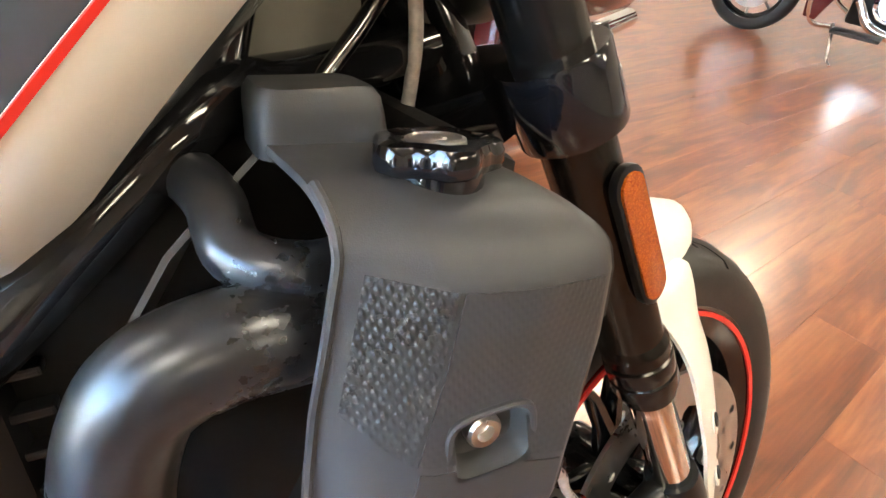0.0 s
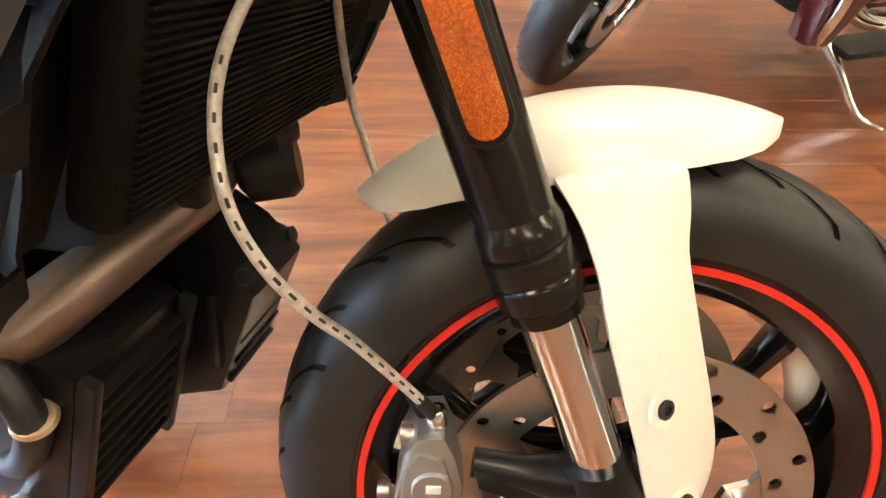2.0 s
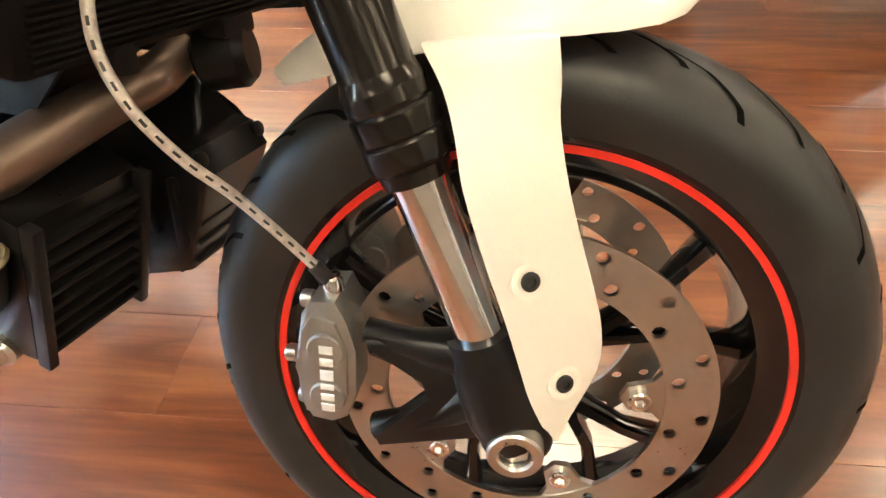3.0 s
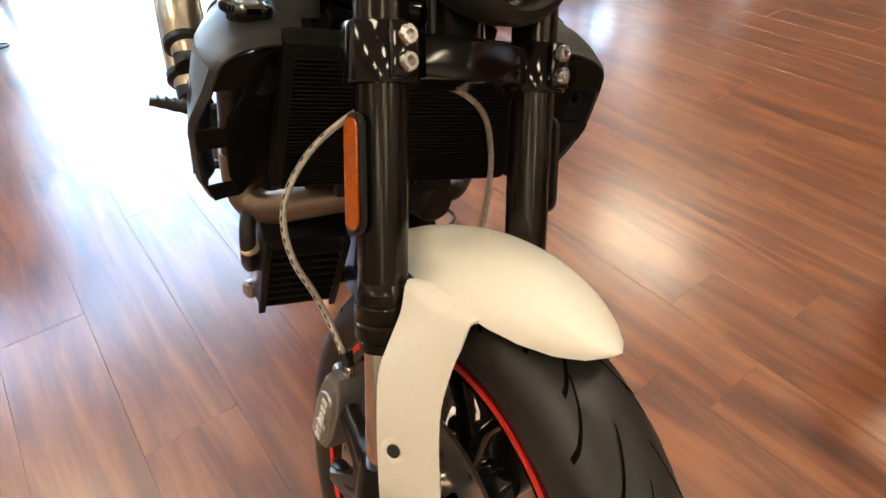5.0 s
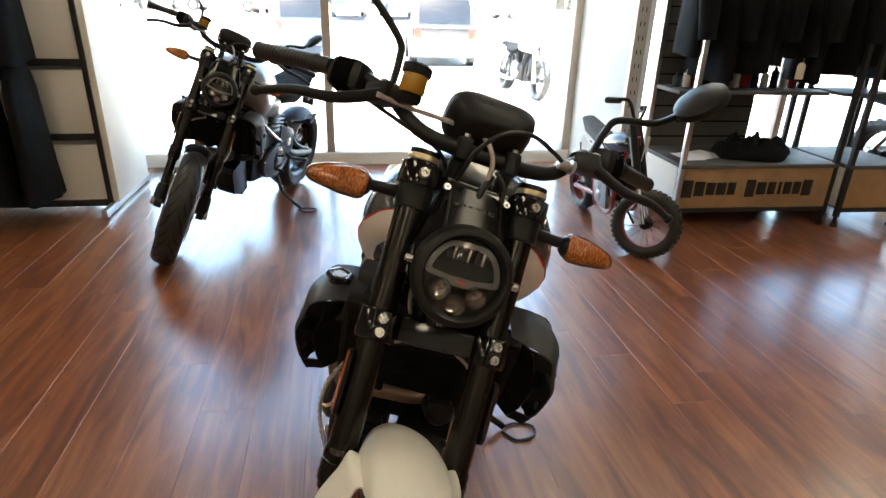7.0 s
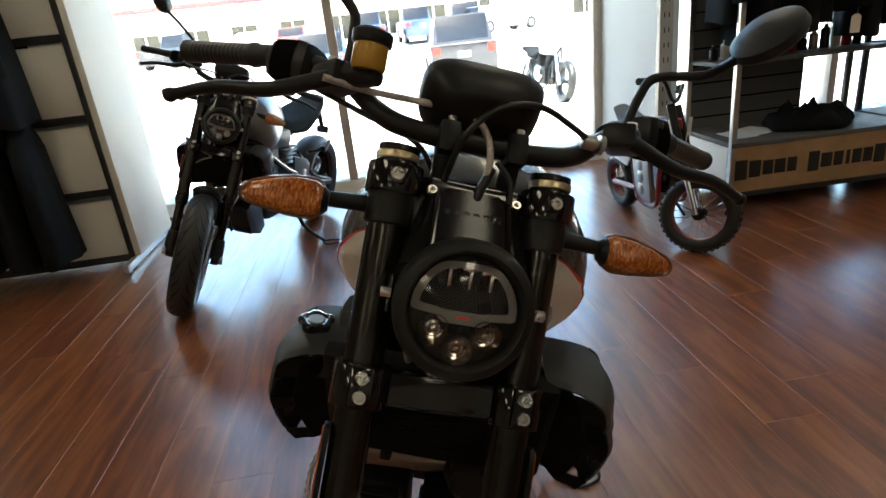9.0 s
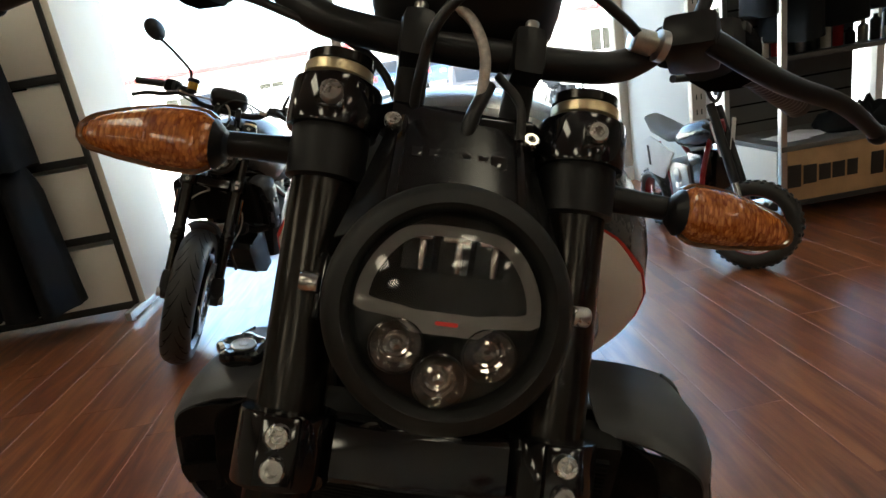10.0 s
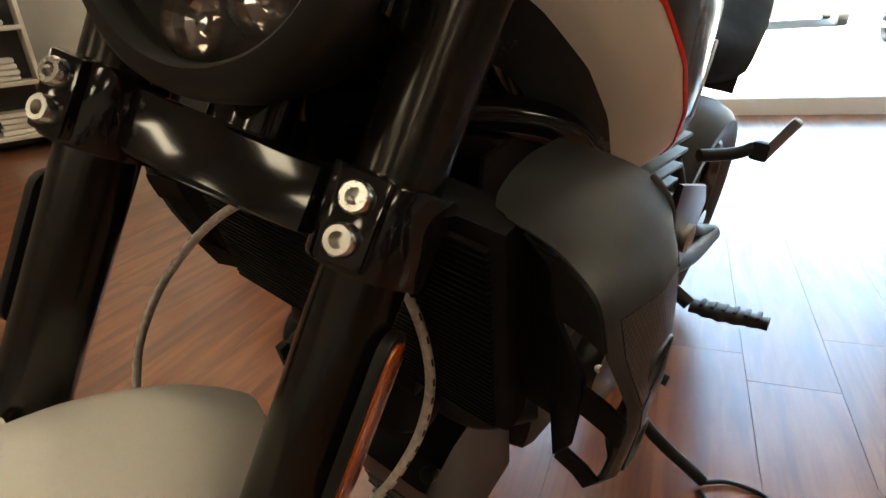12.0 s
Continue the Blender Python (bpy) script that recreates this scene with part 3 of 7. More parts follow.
def fender(root, S, paint, short=False):
    rows = [[fend_at(i / 36, -1 + 2 * k / 16, short) for k in range(17)] for i in range(37)]
    fe = part("front_fender", shell(B(), rows, 0.003), paint, root, "" if short else "cream-white painted front fender with side legs", S, smooth=60)
    if short:
        return fe
    for s in (-1, 1):
        rows = []
        for x, qa, qb in ((0.45, 0.40, 0.74), (0.72, 0.415, 0.715), (0.90, 0.43, 0.70)):
            sink = [(-0.007 if x < 0.5 else -0.0060 if k in (0, 8) or x < 0.8 else -0.0030) for k in range(9)]
            rows.append([fend_at(qa + (qb - qa) * k / 8, s * x) + Vector((0, s * 0.5, 0.85)) * sink[k] for k in range(9)])
        for (f1, l1, u1), (f2, l2, u2) in LEG_EDGES:
            row = []
            for k in range(9):
                q = k / 8
                bow = 0.007 * math.sin(math.pi * q) * min(1, (f2 - f1) / 0.06)
                row.append(Vector((f1 + (f2 - f1) * q , s * (l1 + (l2 - l1) * q + bow), u1 + (u2 - u1) * q)))
            rows.append(row)
        part("fender_leg", shell(B(), dense(rows, 3), 0.004), paint, fe, smooth=60)
        n = Vector((0.50, s * 0.86, 0))
        for f, u, l in ((0.0280, -0.399, 0.1325), (0.0200, -0.499, 0.1235)):
            wsh = lathe(B(), [(0.0150, -0.001), (0.0148, 0.0008), (0.0125, 0.0012), (0.0088, -0.0002), (0.0086, 0.0006), (0.0001, 0.0006)], Vector((f, s * l, u)), n, 24, caps=False)
            part("bolt_recess", wsh, paint, fe)
            part("fender_bolt", bolt(B(), Vector((f, s * l, u)), n, 0.0075, 0.0030), BLACKSTEEL, fe, "black fender bolt")
    return fe


def fork(root, S, s, main=True):
    """One fork leg; s: -1 on the bike's right, 1 on its left."""
    y = s * 0.109
    def P(u, df=0.0):
        return Vector((fork_at(u) + df, y, u))
    ax = (P(0.3) - P(-0.5)).normalized()
    prof = [(0.0265, 0), (0.0268, 0.010), (0.0308, 0.014), (0.0312, 0.016), (0.0312, 0.030), (0.0308, 0.031), (0.0296, 0.0325), (0.0308, 0.034), (0.0312, 0.036), (0.0312, 0.050), (0.0308, 0.0515), (0.0290, 0.053), (0.0302, 0.056), (0.0304, 0.066), (0.0298, 0.069), (0.0272, 0.076), (0.0270, 0.079), (0.0272, 0.2), (0.0275, 0.245),
            (0.0275, 0.62), (0.029, 0.622), (0.029, 0.63)]
    leg = part("fork_leg", lathe(B(), prof, P(-0.305), ax, 40), ANOD, root, "black anodised upside-down fork tube", S, smooth=12)
    part("stanchion", lathe(B(), [(0.0215, 0), (0.0215, 0.20)], P(-0.485), ax, 32), CHROME if main else ANOD, leg, "polished chrome fork stanchion" if main else "dark fork stanchion")
    # casting with caliper lugs and axle clamp
    cast = B()
    sweep(cast, [P(-0.440), P(-0.47, -0.002), P(-0.515, -0.006), C + Vector((0.0, y, -0.004))], [0.0275, 0.032, 0.033, 0.031], 18, 5)
    sweep(cast, [C + Vector((-0.01, y * 0.99, 0.085)), C + Vector((-0.05, y * 0.96, 0.105)), C + Vector((-0.085, y * 0.92, 0.128))], [0.022, 0.014, 0.012], 12, 5)
    sweep(cast, [C + Vector((-0.01, y * 0.99, 0.045)), C + Vector((-0.06, y * 0.96, 0.030)), C + Vector((-0.125, y * 0.92, 0.030))], [0.022, 0.013, 0.013], 12, 5)
    lathe(cast, [(0.031, -0.02), (0.031, 0.014), (0.027, 0.018)], C + Vector((0, y, 0)), (0, s, 0), 28)
    slab(cast, [(0.018, 0.0), (0.020, 0.09), (-0.03, 0.105), (-0.085, 0.130), (-0.088, 0.112), (-0.05, 0.075), (-0.052, 0.050), (-0.125, 0.036), (-0.125, 0.018), (-0.03, 0.0)], 0.020, axes(C + Vector((0, y * 0.97, 0)), Vector((1, 0, 0)), Vector((0, 0, 1)), Vector((0, -1, 0))), 0.006)
    part("fork_casting", cast, SEMI, leg, "satin black axle and caliper casting", smooth=50)
    nut = lathe(B(), [(0.0130, 0.014), (0.0130, 0.0345), (0.0150, 0.0365), (0.0215, 0.0365), (0.0235, 0.0345), (0.0235, 0.015)], C + Vector((0, y, 0)), (0, s, 0), 28, caps=False)
    lathe(nut, [(0.0001, 0.0290), (0.0128, 0.0290)], C + Vector((0, y, 0)), (0, s, 0), 6, caps=False)
    part("axle_nut", nut, STEEL, leg, "steel ring of the wheel axle")
    # reflector
    m = axes(P(-0.116, 0.002) + Vector((0, s * 0.0325, 0)), Vector((s, 0, 0)), ax, Vector((0, s, 0)))
    part("reflector_base", slab(B(), stadium(0.032, 0.122), 0.008, m, 0.002), SATIN, leg)
    part("reflector", slab(B(), stadium(0.025, 0.112), 0.004, m @ Matrix.Translation((0, 0, 0.0042)), 0.001), AMBER, leg, "long amber side reflector")
    return leg


def caliper(root, S, s):
    y = s * 0.082
    cal = B()
    # body follows the disc's edge
    outl = [(-0.050, 0.030), (-0.052, 0.010), (-0.045, -0.004), (-0.020, -0.014), (0.020, -0.014), (0.045, -0.006), (0.062, 0.004), (0.060, 0.026), (0.045, 0.036), (0.0, 0.042), (-0.035, 0.040)]
    cc = C + Vector((-0.121, y, 0.101))
    d = Vector((0.45, 0, 0.89)).normalized()
    m = axes(cc, d, Vector((-d.z, 0, d.x)), Vector((0, -1, 0))) @ Matrix.Diagonal((1.14, 0.98, 1.0, 1))
    slab(cal, outl, 0.058, m, 0.007)
    slab(cal, [(-0.040, 0.034), (-0.042, 0.012), (-0.020, -0.006), (0.022, -0.006), (0.045, 0.004), (0.050, 0.024), (0.036, 0.034), (0.0, 0.038)], 0.066, m, 0.004)
    for x in (-0.022, 0.022):
        lathe(cal, [(0.015, -0.036), (0.0165, -0.034), (0.0165, 0.034), (0.015, 0.036)], m @ Vector((x, 0.012, 0)), m.to_3x3() @ Vector((0, 0, 1)), 24)
    body = part("brake_caliper", cal, SILVER, root, "grey cast radial brake caliper", S)
    face = m @ Matrix.Translation((0, 0.012, s * -0.0366))
    for k, (w, x) in enumerate(((0.008, -0.030), (0.007, -0.020), (0.006, -0.010), (0.011, 0.001), (0.008, 0.013), (0.008, 0.024))):
        part("logo_bar", box(B(), (x, -0.001, 0), (w * 0.85, 0.012, 0.0012), 0.0003, face), WHITEINK, body)
    for p in ((-0.040, 0.036), (0.052, 0.028), (0.0, 0.046)):
        part("caliper_bolt", bolt(B(), m @ Vector((p[0], p[1] + 0.001, 0.010)), m.to_3x3() @ Vector((0, 1, 0)), 0.008, 0.010), STEEL, body)
    part("banjo_bolt", bolt(B(), m @ Vector((0.062, 0.010, -s * 0.010)), m.to_3x3() @ Vector((1, 0.2, 0)), 0.009, 0.014), CHROME, body)
    part("bleed_nipple", rod(B(), m @ Vector((0.060, 0.022, 0)), m @ Vector((0.078, 0.034, 0)), 0.004), SATIN, body)
    return body


def clamps(root, S):
    for nm, u0, hh, paint in (("lower_clamp", 0.0, 0.056, GLOSS), ("upper_clamp", 0.278, 0.040, GLOSS)):
        bm = B()
        f0 = fork_at(u0)
        for s in (-1, 1):
            lathe(bm, [(0.0278, -hh / 2), (0.038, -hh / 2), (0.039, -hh / 2 + 0.003), (0.039, hh / 2 - 0.003), (0.038, hh / 2), (0.0278, hh / 2)], (f0, s * 0.109, u0), (0.04, 0, 1), 36, closed=True)
            if u0 == 0:
                box(bm, (f0 + 0.032, s * 0.109, u0), (0.024, 0.030, hh * 0.94), 0.004)
            else:
                box(bm, (f0 + 0.030, s * 0.109, u0), (0.018, 0.024, hh * 0.70), 0.006, seg=3)
        if u0 == 0:
            slab(bm, [(0.004, -0.078), (0.022, -0.070), (0.026, -0.03), (0.026, 0.03), (0.022, 0.070), (0.004, 0.078), (-0.035, 0.075), (-0.065, 0.03), (-0.065, -0.03), (-0.035, -0.075)], hh * 0.80, Matrix.Translation((f0, 0, u0)), 0.005)
        else:
            slab(bm, [(0.0, -0.075), (0.02, -0.06), (0.015, 0.0), (0.02, 0.06), (0.0, 0.075), (-0.05, 0.05), (-0.065, 0.0), (-0.05, -0.05)], 0.024, Matrix.Translation((f0, 0, u0)), 0.005)
        cl = part(nm, bm, paint, root, "gloss black lower fork clamp" if u0 == 0 else "black upper fork clamp", S)
        for s in (-1, 1):
            for du in ((0.012, -0.012) if u0 == 0 else (0.0,)):
                part("clamp_bolt", bolt(B(), (f0 + (0.0425 if u0 == 0 else 0.0375), s * 0.109, u0 + du), (1, 0, 0.04), 0.0095, 0.009), ZINC, cl, "bright socket-head clamp bolt")
    for s in (-1, 1):
        cap = lathe(B(), [(0.027, 0), (0.030, 0.002), (0.030, 0.010), (0.027, 0.013), (0.018, 0.013), (0.016, 0.009), (0.0001, 0.009)], (fork_at(0.302), s * 0.110, 0.303), (0.04, 0, 1), 32)
        part("fork_cap", cap, GOLD, root, "gold anodised fork top cap", S)


def headlight(root, S):
    hc = Vector((0.058, 0.001, 0.121))
    d = Vector((0.985, 0, -0.17)).normalized()
    m = axes(hc, Vector((0, 1, 0)), d.cross(Vector((0, 1, 0))), d)      # x left, y up, z ahead
    R = 0.0905
    house = lathe(B(), [(0.0001, -0.075), (0.05, -0.07), (0.080, -0.045), (R, -0.005), (R + 0.001, 0.02), (R - 0.001, 0.030), (R - 0.006, 0.036), (R - 0.014, 0.038), (R - 0.017, 0.034), (R - 0.018, 0.010), (R - 0.020, 0.006), (0.0001, 0.006)], hc, d, 64)
    hl = part("headlight", house, BEZEL, root, "round black LED headlight", S)
    part("lamp_plate", lathe(B(), [(0.0001, 0.0080), (0.0715, 0.0080), (0.0715, 0.0066), (0.0001, 0.0066)], hc, d, 48), CORE, hl, "black plate behind the lamp cells")
    # the D-shaped ring: flat top, sloping shoulders, a bar below that drops in the middle
    half = [(0.068, 0.004), (0.066, 0.016), (0.058, 0.034), (0.045, 0.050), (0.033, 0.057), (0.017, 0.0595)]
    arch = spline(list(Vector((x, y, 0)) for x, y in half) + [Vector((0, 0.060, 0))] + list(Vector((-x, y, 0)) for x, y in reversed(half)), 3)
    out = [(v.x, v.y) for v in arch] + [(-0.068, -0.004), (-0.062, -0.0075), (-0.036, -0.010), (-0.024, -0.019), (0.024, -0.019), (0.036, -0.010), (0.062, -0.0075), (0.068, -0.004)]
    inn = [(v.x * 0.855, 0.004 + (v.y - 0.004) * 0.86) for v in arch] + [(-0.058, 0.003), (-0.052, 0.001), (-0.034, -0.001), (-0.024, -0.003), (0.024, -0.003), (0.034, -0.001), (0.052, 0.001), (0.058, 0.003)]
    bm = B()
    for z in (0.016, 0.020):
        a = [bm.verts.new(m @ Vector((x, y, z))) for x, y in out]
        b = [bm.verts.new(m @ Vector((x, y, z))) for x, y in inn]
        for i in range(len(a)):
            j = (i + 1) % len(a)
            bm.faces.new((a[i], a[j], b[j], b[i]))
    part("light_ring", bm, RING, hl, "silver D-shaped daytime running light ring")
    part("ring_badge", slab(B(), stadium(0.003, 0.017), 0.001, m @ Matrix.Translation((0, -0.0105, 0.0210)) @ pose(0, 0, 0, 0, 0, 90)), RED, hl, "small red badge bar")
    for i in (-1, 0, 1):
        cell = B()
        box(cell, (i * 0.027, 0.040, 0.009), (0.023, 0.030, 0.006), 0.002, m)
        part("led_cell", cell, GLOSS, hl)
        part("led_cell_lens", box(B(), (i * 0.027, 0.0510, 0.0125), (0.020, 0.006, 0.005), 0.0022, m), CHROME, hl)
        dx = 0.003
        part("led_strip", lathe(B(), [(0.0026, 0), (0.0042, 0.008), (0.0036, 0.020), (0.0020, 0.024)], m @ Vector((i * 0.027 + dx, 0.026, 0.0115)), m.to_3x3() @ Vector((0, 1, 0)), 10), CHROME, hl)
    for x, y in ((-0.034, -0.030), (0.034, -0.030), (0.0, -0.052)):
        bowl = lathe(B(), [(0.0190, 0.0215), (0.0172, 0.0165), (0.0140, 0.0118), (0.0100, 0.0090), (0.0068, 0.0080), (0.0060, 0.0125), (0.0040, 0.0150), (0.0001, 0.0158)], m @ Vector((x, y, 0.0)), d, 14, caps=False)
        part("projector_rim", lathe(B(), [(0.0199, 0.0075), (0.0203, 0.0220), (0.0194, 0.0226), (0.0190, 0.0080)], m @ Vector((x, y, 0.0)), d, 28, closed=True), GLOSS, hl)
        part("projector", bowl, MIRROR, hl, "faceted chrome LED projector bowl", smooth=5)
    glass = lathe(B(), [(R - 0.0185, 0.026), (0.06, 0.031), (0.03, 0.034), (0.0001, 0.035), (0.0001, 0.033), (0.03, 0.032), (0.06, 0.029), (R - 0.0185, 0.024)], hc, d, 48, caps=False)
    g = part("headlight_glass", glass, SMOKE, hl, "clear headlight cover glass")
    g.visible_shadow = False
    for s in (-1, 1):
        arm = B()
        box(arm, (0.035, s * 0.094, 0.125), (0.05, 0.006, 0.05), 0.002)
        part("headlight_bracket", arm, GLOSS, hl)
        part("bracket_bolt", lathe(B(), [(0.0075, 0), (0.0075, 0.011), (0.006, 0.013)], (0.075, s * 0.094, 0.125), (0, s, 0), 14), ZINC, hl)
    # cowl above
    rows = []
    for i in range(9):
        q = i / 8
        u = 0.278 - 0.115 * q
        w = 0.060 + 0.030 * q
        f = 0.022 + 0.040 * q
        row = []
        for k in range(11):
            x = -1 + 2 * k / 10
            row.append(Vector((f + 0.012 * (1 - abs(x) ** 3) - 0.03 * max(0, abs(x) - 0.82), x * w, u + 0.010 * (1 - x * x) * q)))
        rows.append(row)
    cowl = part("headlight_cowl", shell(B(), dense(rows, 2), 0.003), COWL, root, "gloss black cowl above the headlight", S, smooth=50)
    for k, w in enumerate((0.014, 0.008, 0.007, 0.007, 0.008, 0.009)):
        y = 0.036 - 0.0135 * k
        part("logo_bar", box(B(), (0.0465, y - 0.004, 0.243), (0.002, w, 0.011 if k == 0 else 0.008), 0.0006), GLOSS, cowl)
    for s in (-1, 1):
        rib = sweep(B(), [(0.030, s * 0.0495, 0.276), (0.052, s * 0.051, 0.2205), (0.073, s * 0.053, 0.170)], 0.0042, 8, 6)
        part("cowl_rib", rib, GLOSS, cowl)
        part("cowl_bolt", bolt(B(), (0.034, s * 0.0585, 0.2685), (1, 0, 0.3), 0.0072, 0.007), ZINC, cowl)
        wing = [[Vector((0.030 + 0.030 * q, s * (0.056 + 0.020 * q), 0.262 - 0.115 * q)), Vector((0.020 + 0.024 * q, s * (0.064 + 0.026 * q), 0.262 - 0.125 * q)), Vector((0.002 + 0.020 * q, s * (0.068 + 0.029 * q), 0.258 - 0.130 * q))] for q in [k / 6 for k in range(7)]]
        part("cowl_wing", shell(B(), wing, 0.003), SATIN, cowl, "satin black side wing", smooth=60)



def indicator(root, S, s):
    st = B()
    sweep(st, [(0.002, s * 0.115, 0.243), (0.006, s * 0.15, 0.240), (0.012, s * 0.205, 0.236)], [0.016, 0.012, 0.0105], 14, 6)
    lathe(st, [(0.029, -0.028), (0.033, -0.026), (0.033, 0.026), (0.029, 0.028)], (fork_at(0.24), s * 0.109, 0.243), (0.04, 0, 1), 32)
    stalk = part("indicator", st, SATIN, root, "black indicator stalk with amber lens", S, smooth=50)
    rings, rings2 = [], []
    for i in range(15):
        q = i / 14
        y = 0.192 + 0.110 * q
        hh = np.interp(q, (0, 0.05, 0.16, 0.42, 0.70, 0.90, 0.97, 1.0), (0.012, 0.018, 0.0260, 0.0250, 0.0195, 0.0135, 0.0100, 0.005))
        dd = np.interp(q, (0, 0.08, 0.5, 0.8, 0.95, 1.0), (0.014, 0.021, 0.021, 0.014, 0.008, 0.003))
        cz = 0.231 - 0.006 * q + 0.002 * math.sin(q * 3)
        ring = []
        for k in range(20):
            a = 2 * math.pi * k / 20
            ca, sa = math.cos(a), math.sin(a)
            ring.append(Vector((0.022 + dd * math.copysign(abs(ca) ** 0.75, ca) * (1 if ca > 0 else 0.7), s * y, cz + hh * math.copysign(abs(sa) ** 0.9, sa))))
        rings.append(ring)
    part("indicator_lens", loft(B(), rings), AMBERLENS, stalk, "amber faceted indicator lens", smooth=50)
    # black bezel at the inner end, and the clear upper edge
    bez = B()
    loft(bez, [[Vector((v.x + (v.x - 0.022) * 0.05, v.y - s * 0.0015, v.z + (v.z - 0.231) * 0.05)) for v in r] for r in rings[:2]])
    part("lens_bezel", bez, SATIN, stalk, smooth=50)
    loop = [max(r, key=lambda v: v.z) for r in rings[1:]] + [min(r, key=lambda v: v.z) for r in reversed(rings[1:])]
    part("lens_edge", sweep(B(), [v + Vector((0.003, 0, 0)) for v in loop], 0.0030, 8, 2), AMBEREDGE, stalk, "smoky clear edge round the amber lens")


def handlebar(root, S):
    bar = B()
    half = [(0.030, 0.0, 0.345), (0.030, 0.085, 0.347), (0.020, 0.14, 0.362), (-0.012, 0.20, 0.412), (-0.045, 0.255, 0.440), (-0.095, 0.33, 0.452), (-0.175, 0.452, 0.466)]
    pts = [(f, -l, u) for f, l, u in half[::-1]] + half[1:]
    sweep(bar, pts, [0.011, 0.011, 0.011, 0.0125, 0.0145, 0.0145, 0.0145, 0.0145, 0.0145, 0.0125, 0.011, 0.011, 0.011], 16, 8)
    hb = part("handlebar", bar, SATIN, root, "satin black tapered handlebar", S, smooth=60)
    for s in (-1, 1):
        ri = B()
        box(ri, (0.030, s * 0.048, 0.345), (0.046, 0.030, 0.046), 0.010)
        rod(ri, (0.0, s * 0.048, 0.29), (0.020, s * 0.048, 0.335), 0.014)
        part("bar_riser", ri, SATIN, hb)
        for df in (0.013, -0.013):
            part("riser_bolt", bolt(B(), (0.032 + df, s * 0.048, 0.367), (0.2, 0, 1), 0.006, 0.006), STEEL, hb)
        g0, g1 = Vector((-0.103, s * 0.342, 0.454)), Vector((-0.181, s * 0.458, 0.467))
        d = (g1 - g0).normalized()
        grip = B()
        prof = [(0.0165, -0.032), (0.0165, -0.004), (0.019, 0), (0.019, 0.006)]
        for i in range(15):
            z = 0.008 + i * 0.009
            prof += [(0.0165, z), (0.0172, z + 0.003), (0.0172, z + 0.006), (0.0165, z + 0.007)]
        prof += [(0.018, 0.146), (0.018, 0.152), (0.014, 0.156)]
        part("grip", lathe(grip, prof, g0, d, 20), RUBBER, hb, "black rubber handlebar grip")
        sw = B()
        box(sw, (0.004, -0.006, -0.004), (0.064, 0.078, 0.062), 0.022, axes(g0 - d * 0.072 + Vector((0, 0, -0.006)), d.cross(Vector((0, 0, 1))).normalized(), d, d.cross(Vector((0, 0, 1))).normalized().cross(d)))
        pod = part("switch_pod", sw, SATIN, hb)
        pm = axes(g0 - d * 0.072 + Vector((0, 0, -0.006)), d.cross(Vector((0, 0, 1))).normalized(), d, d.cross(Vector((0, 0, 1))).normalized().cross(d))
        part("pod_seam", box(B(), (0.004, -0.004, -0.004), (0.0652, 0.003, 0.0632), 0.022, pm), GROOVESHADE, pod)
        part("pod_button", box(B(), (0.030, -0.018, 0.012), (0.016, 0.014, 0.012), 0.003, pm), SATIN, pod)
        # perch and lever
        pc = Vector((-0.020, s * 0.207, 0.416))
        per = B()
        box(per, (0, 0, 0), (0.062, 0.050, 0.036), 0.010, Matrix.Translation(pc + Vector((0.030, s * 0.004, -0.014))) @ pose(0, 0, 0, 0, 0, s * -35))
        perch = part("lever_perch", per, SATIN, hb)
        clampr = lathe(B(), [(0.0135, -0.013), (0.021, -0.013), (0.0215, -0.010), (0.0215, 0.010), (0.021, 0.013), (0.0135, 0.013)], pc, (-0.75, s * 0.95, 0.75), 20, closed=True)
        part("perch_clamp", clampr, SATIN, perch)
        part("pivot_bolt", bolt(B(), pc + Vector((0.046, s * 0.010, 0.004)), (0.1, 0, 1), 0.0075, 0.005), STEEL, perch)
        if s < 0:
            mcb = sweep(B(), [pc + Vector((0.040, 0.0, -0.010)), pc + Vector((0.062, 0.030, -0.014)), pc + Vector((0.080, 0.052, -0.020))], [0.017, 0.016, 0.011], 14, 4)
            part("master_cylinder", mcb, SATIN, perch)
        tip = Vector((-0.028, s * 0.428, 0.345)) if s < 0 else Vector((-0.030, s * 0.440, 0.362))
        lv = B()
        p0 = pc + Vector((0.052, s * 0.010, -0.022))
        mid1 = p0.lerp(tip, 0.35) + Vector((0.012, 0, -0.012))
        mid2 = p0.lerp(tip, 0.7) + Vector((0.012, 0, 0.0))
        sweep(lv, [p0, mid1, mid2, tip], [0.0115, 0.0105, 0.0090, 0.0078], 12, 6)
        bmesh.ops.create_uvsphere(lv, u_segments=14, v_segments=10, radius=0.0105, matrix=Matrix.Translation(tip))
        part("lever", lv, SATIN, hb, "black brake lever with ball end" if s < 0 else "black clutch lever with ball end", smooth=60)
    # fluid reservoir
    rc = Vector((0.062, -0.170, 0.425))
    part("reservoir", lathe(B(), [(0.020, -0.022), (0.023, -0.018), (0.023, 0.010), (0.021, 0.012)], rc, (0.15, 0, 1), 28), FLUID, hb, "translucent brake fluid reservoir with amber fluid")
    part("reservoir_lid", lathe(B(), [(0.026, 0.012), (0.027, 0.016), (0.027, 0.026), (0.022, 0.030)], rc, (0.15, 0, 1), 28), SATIN, hb)
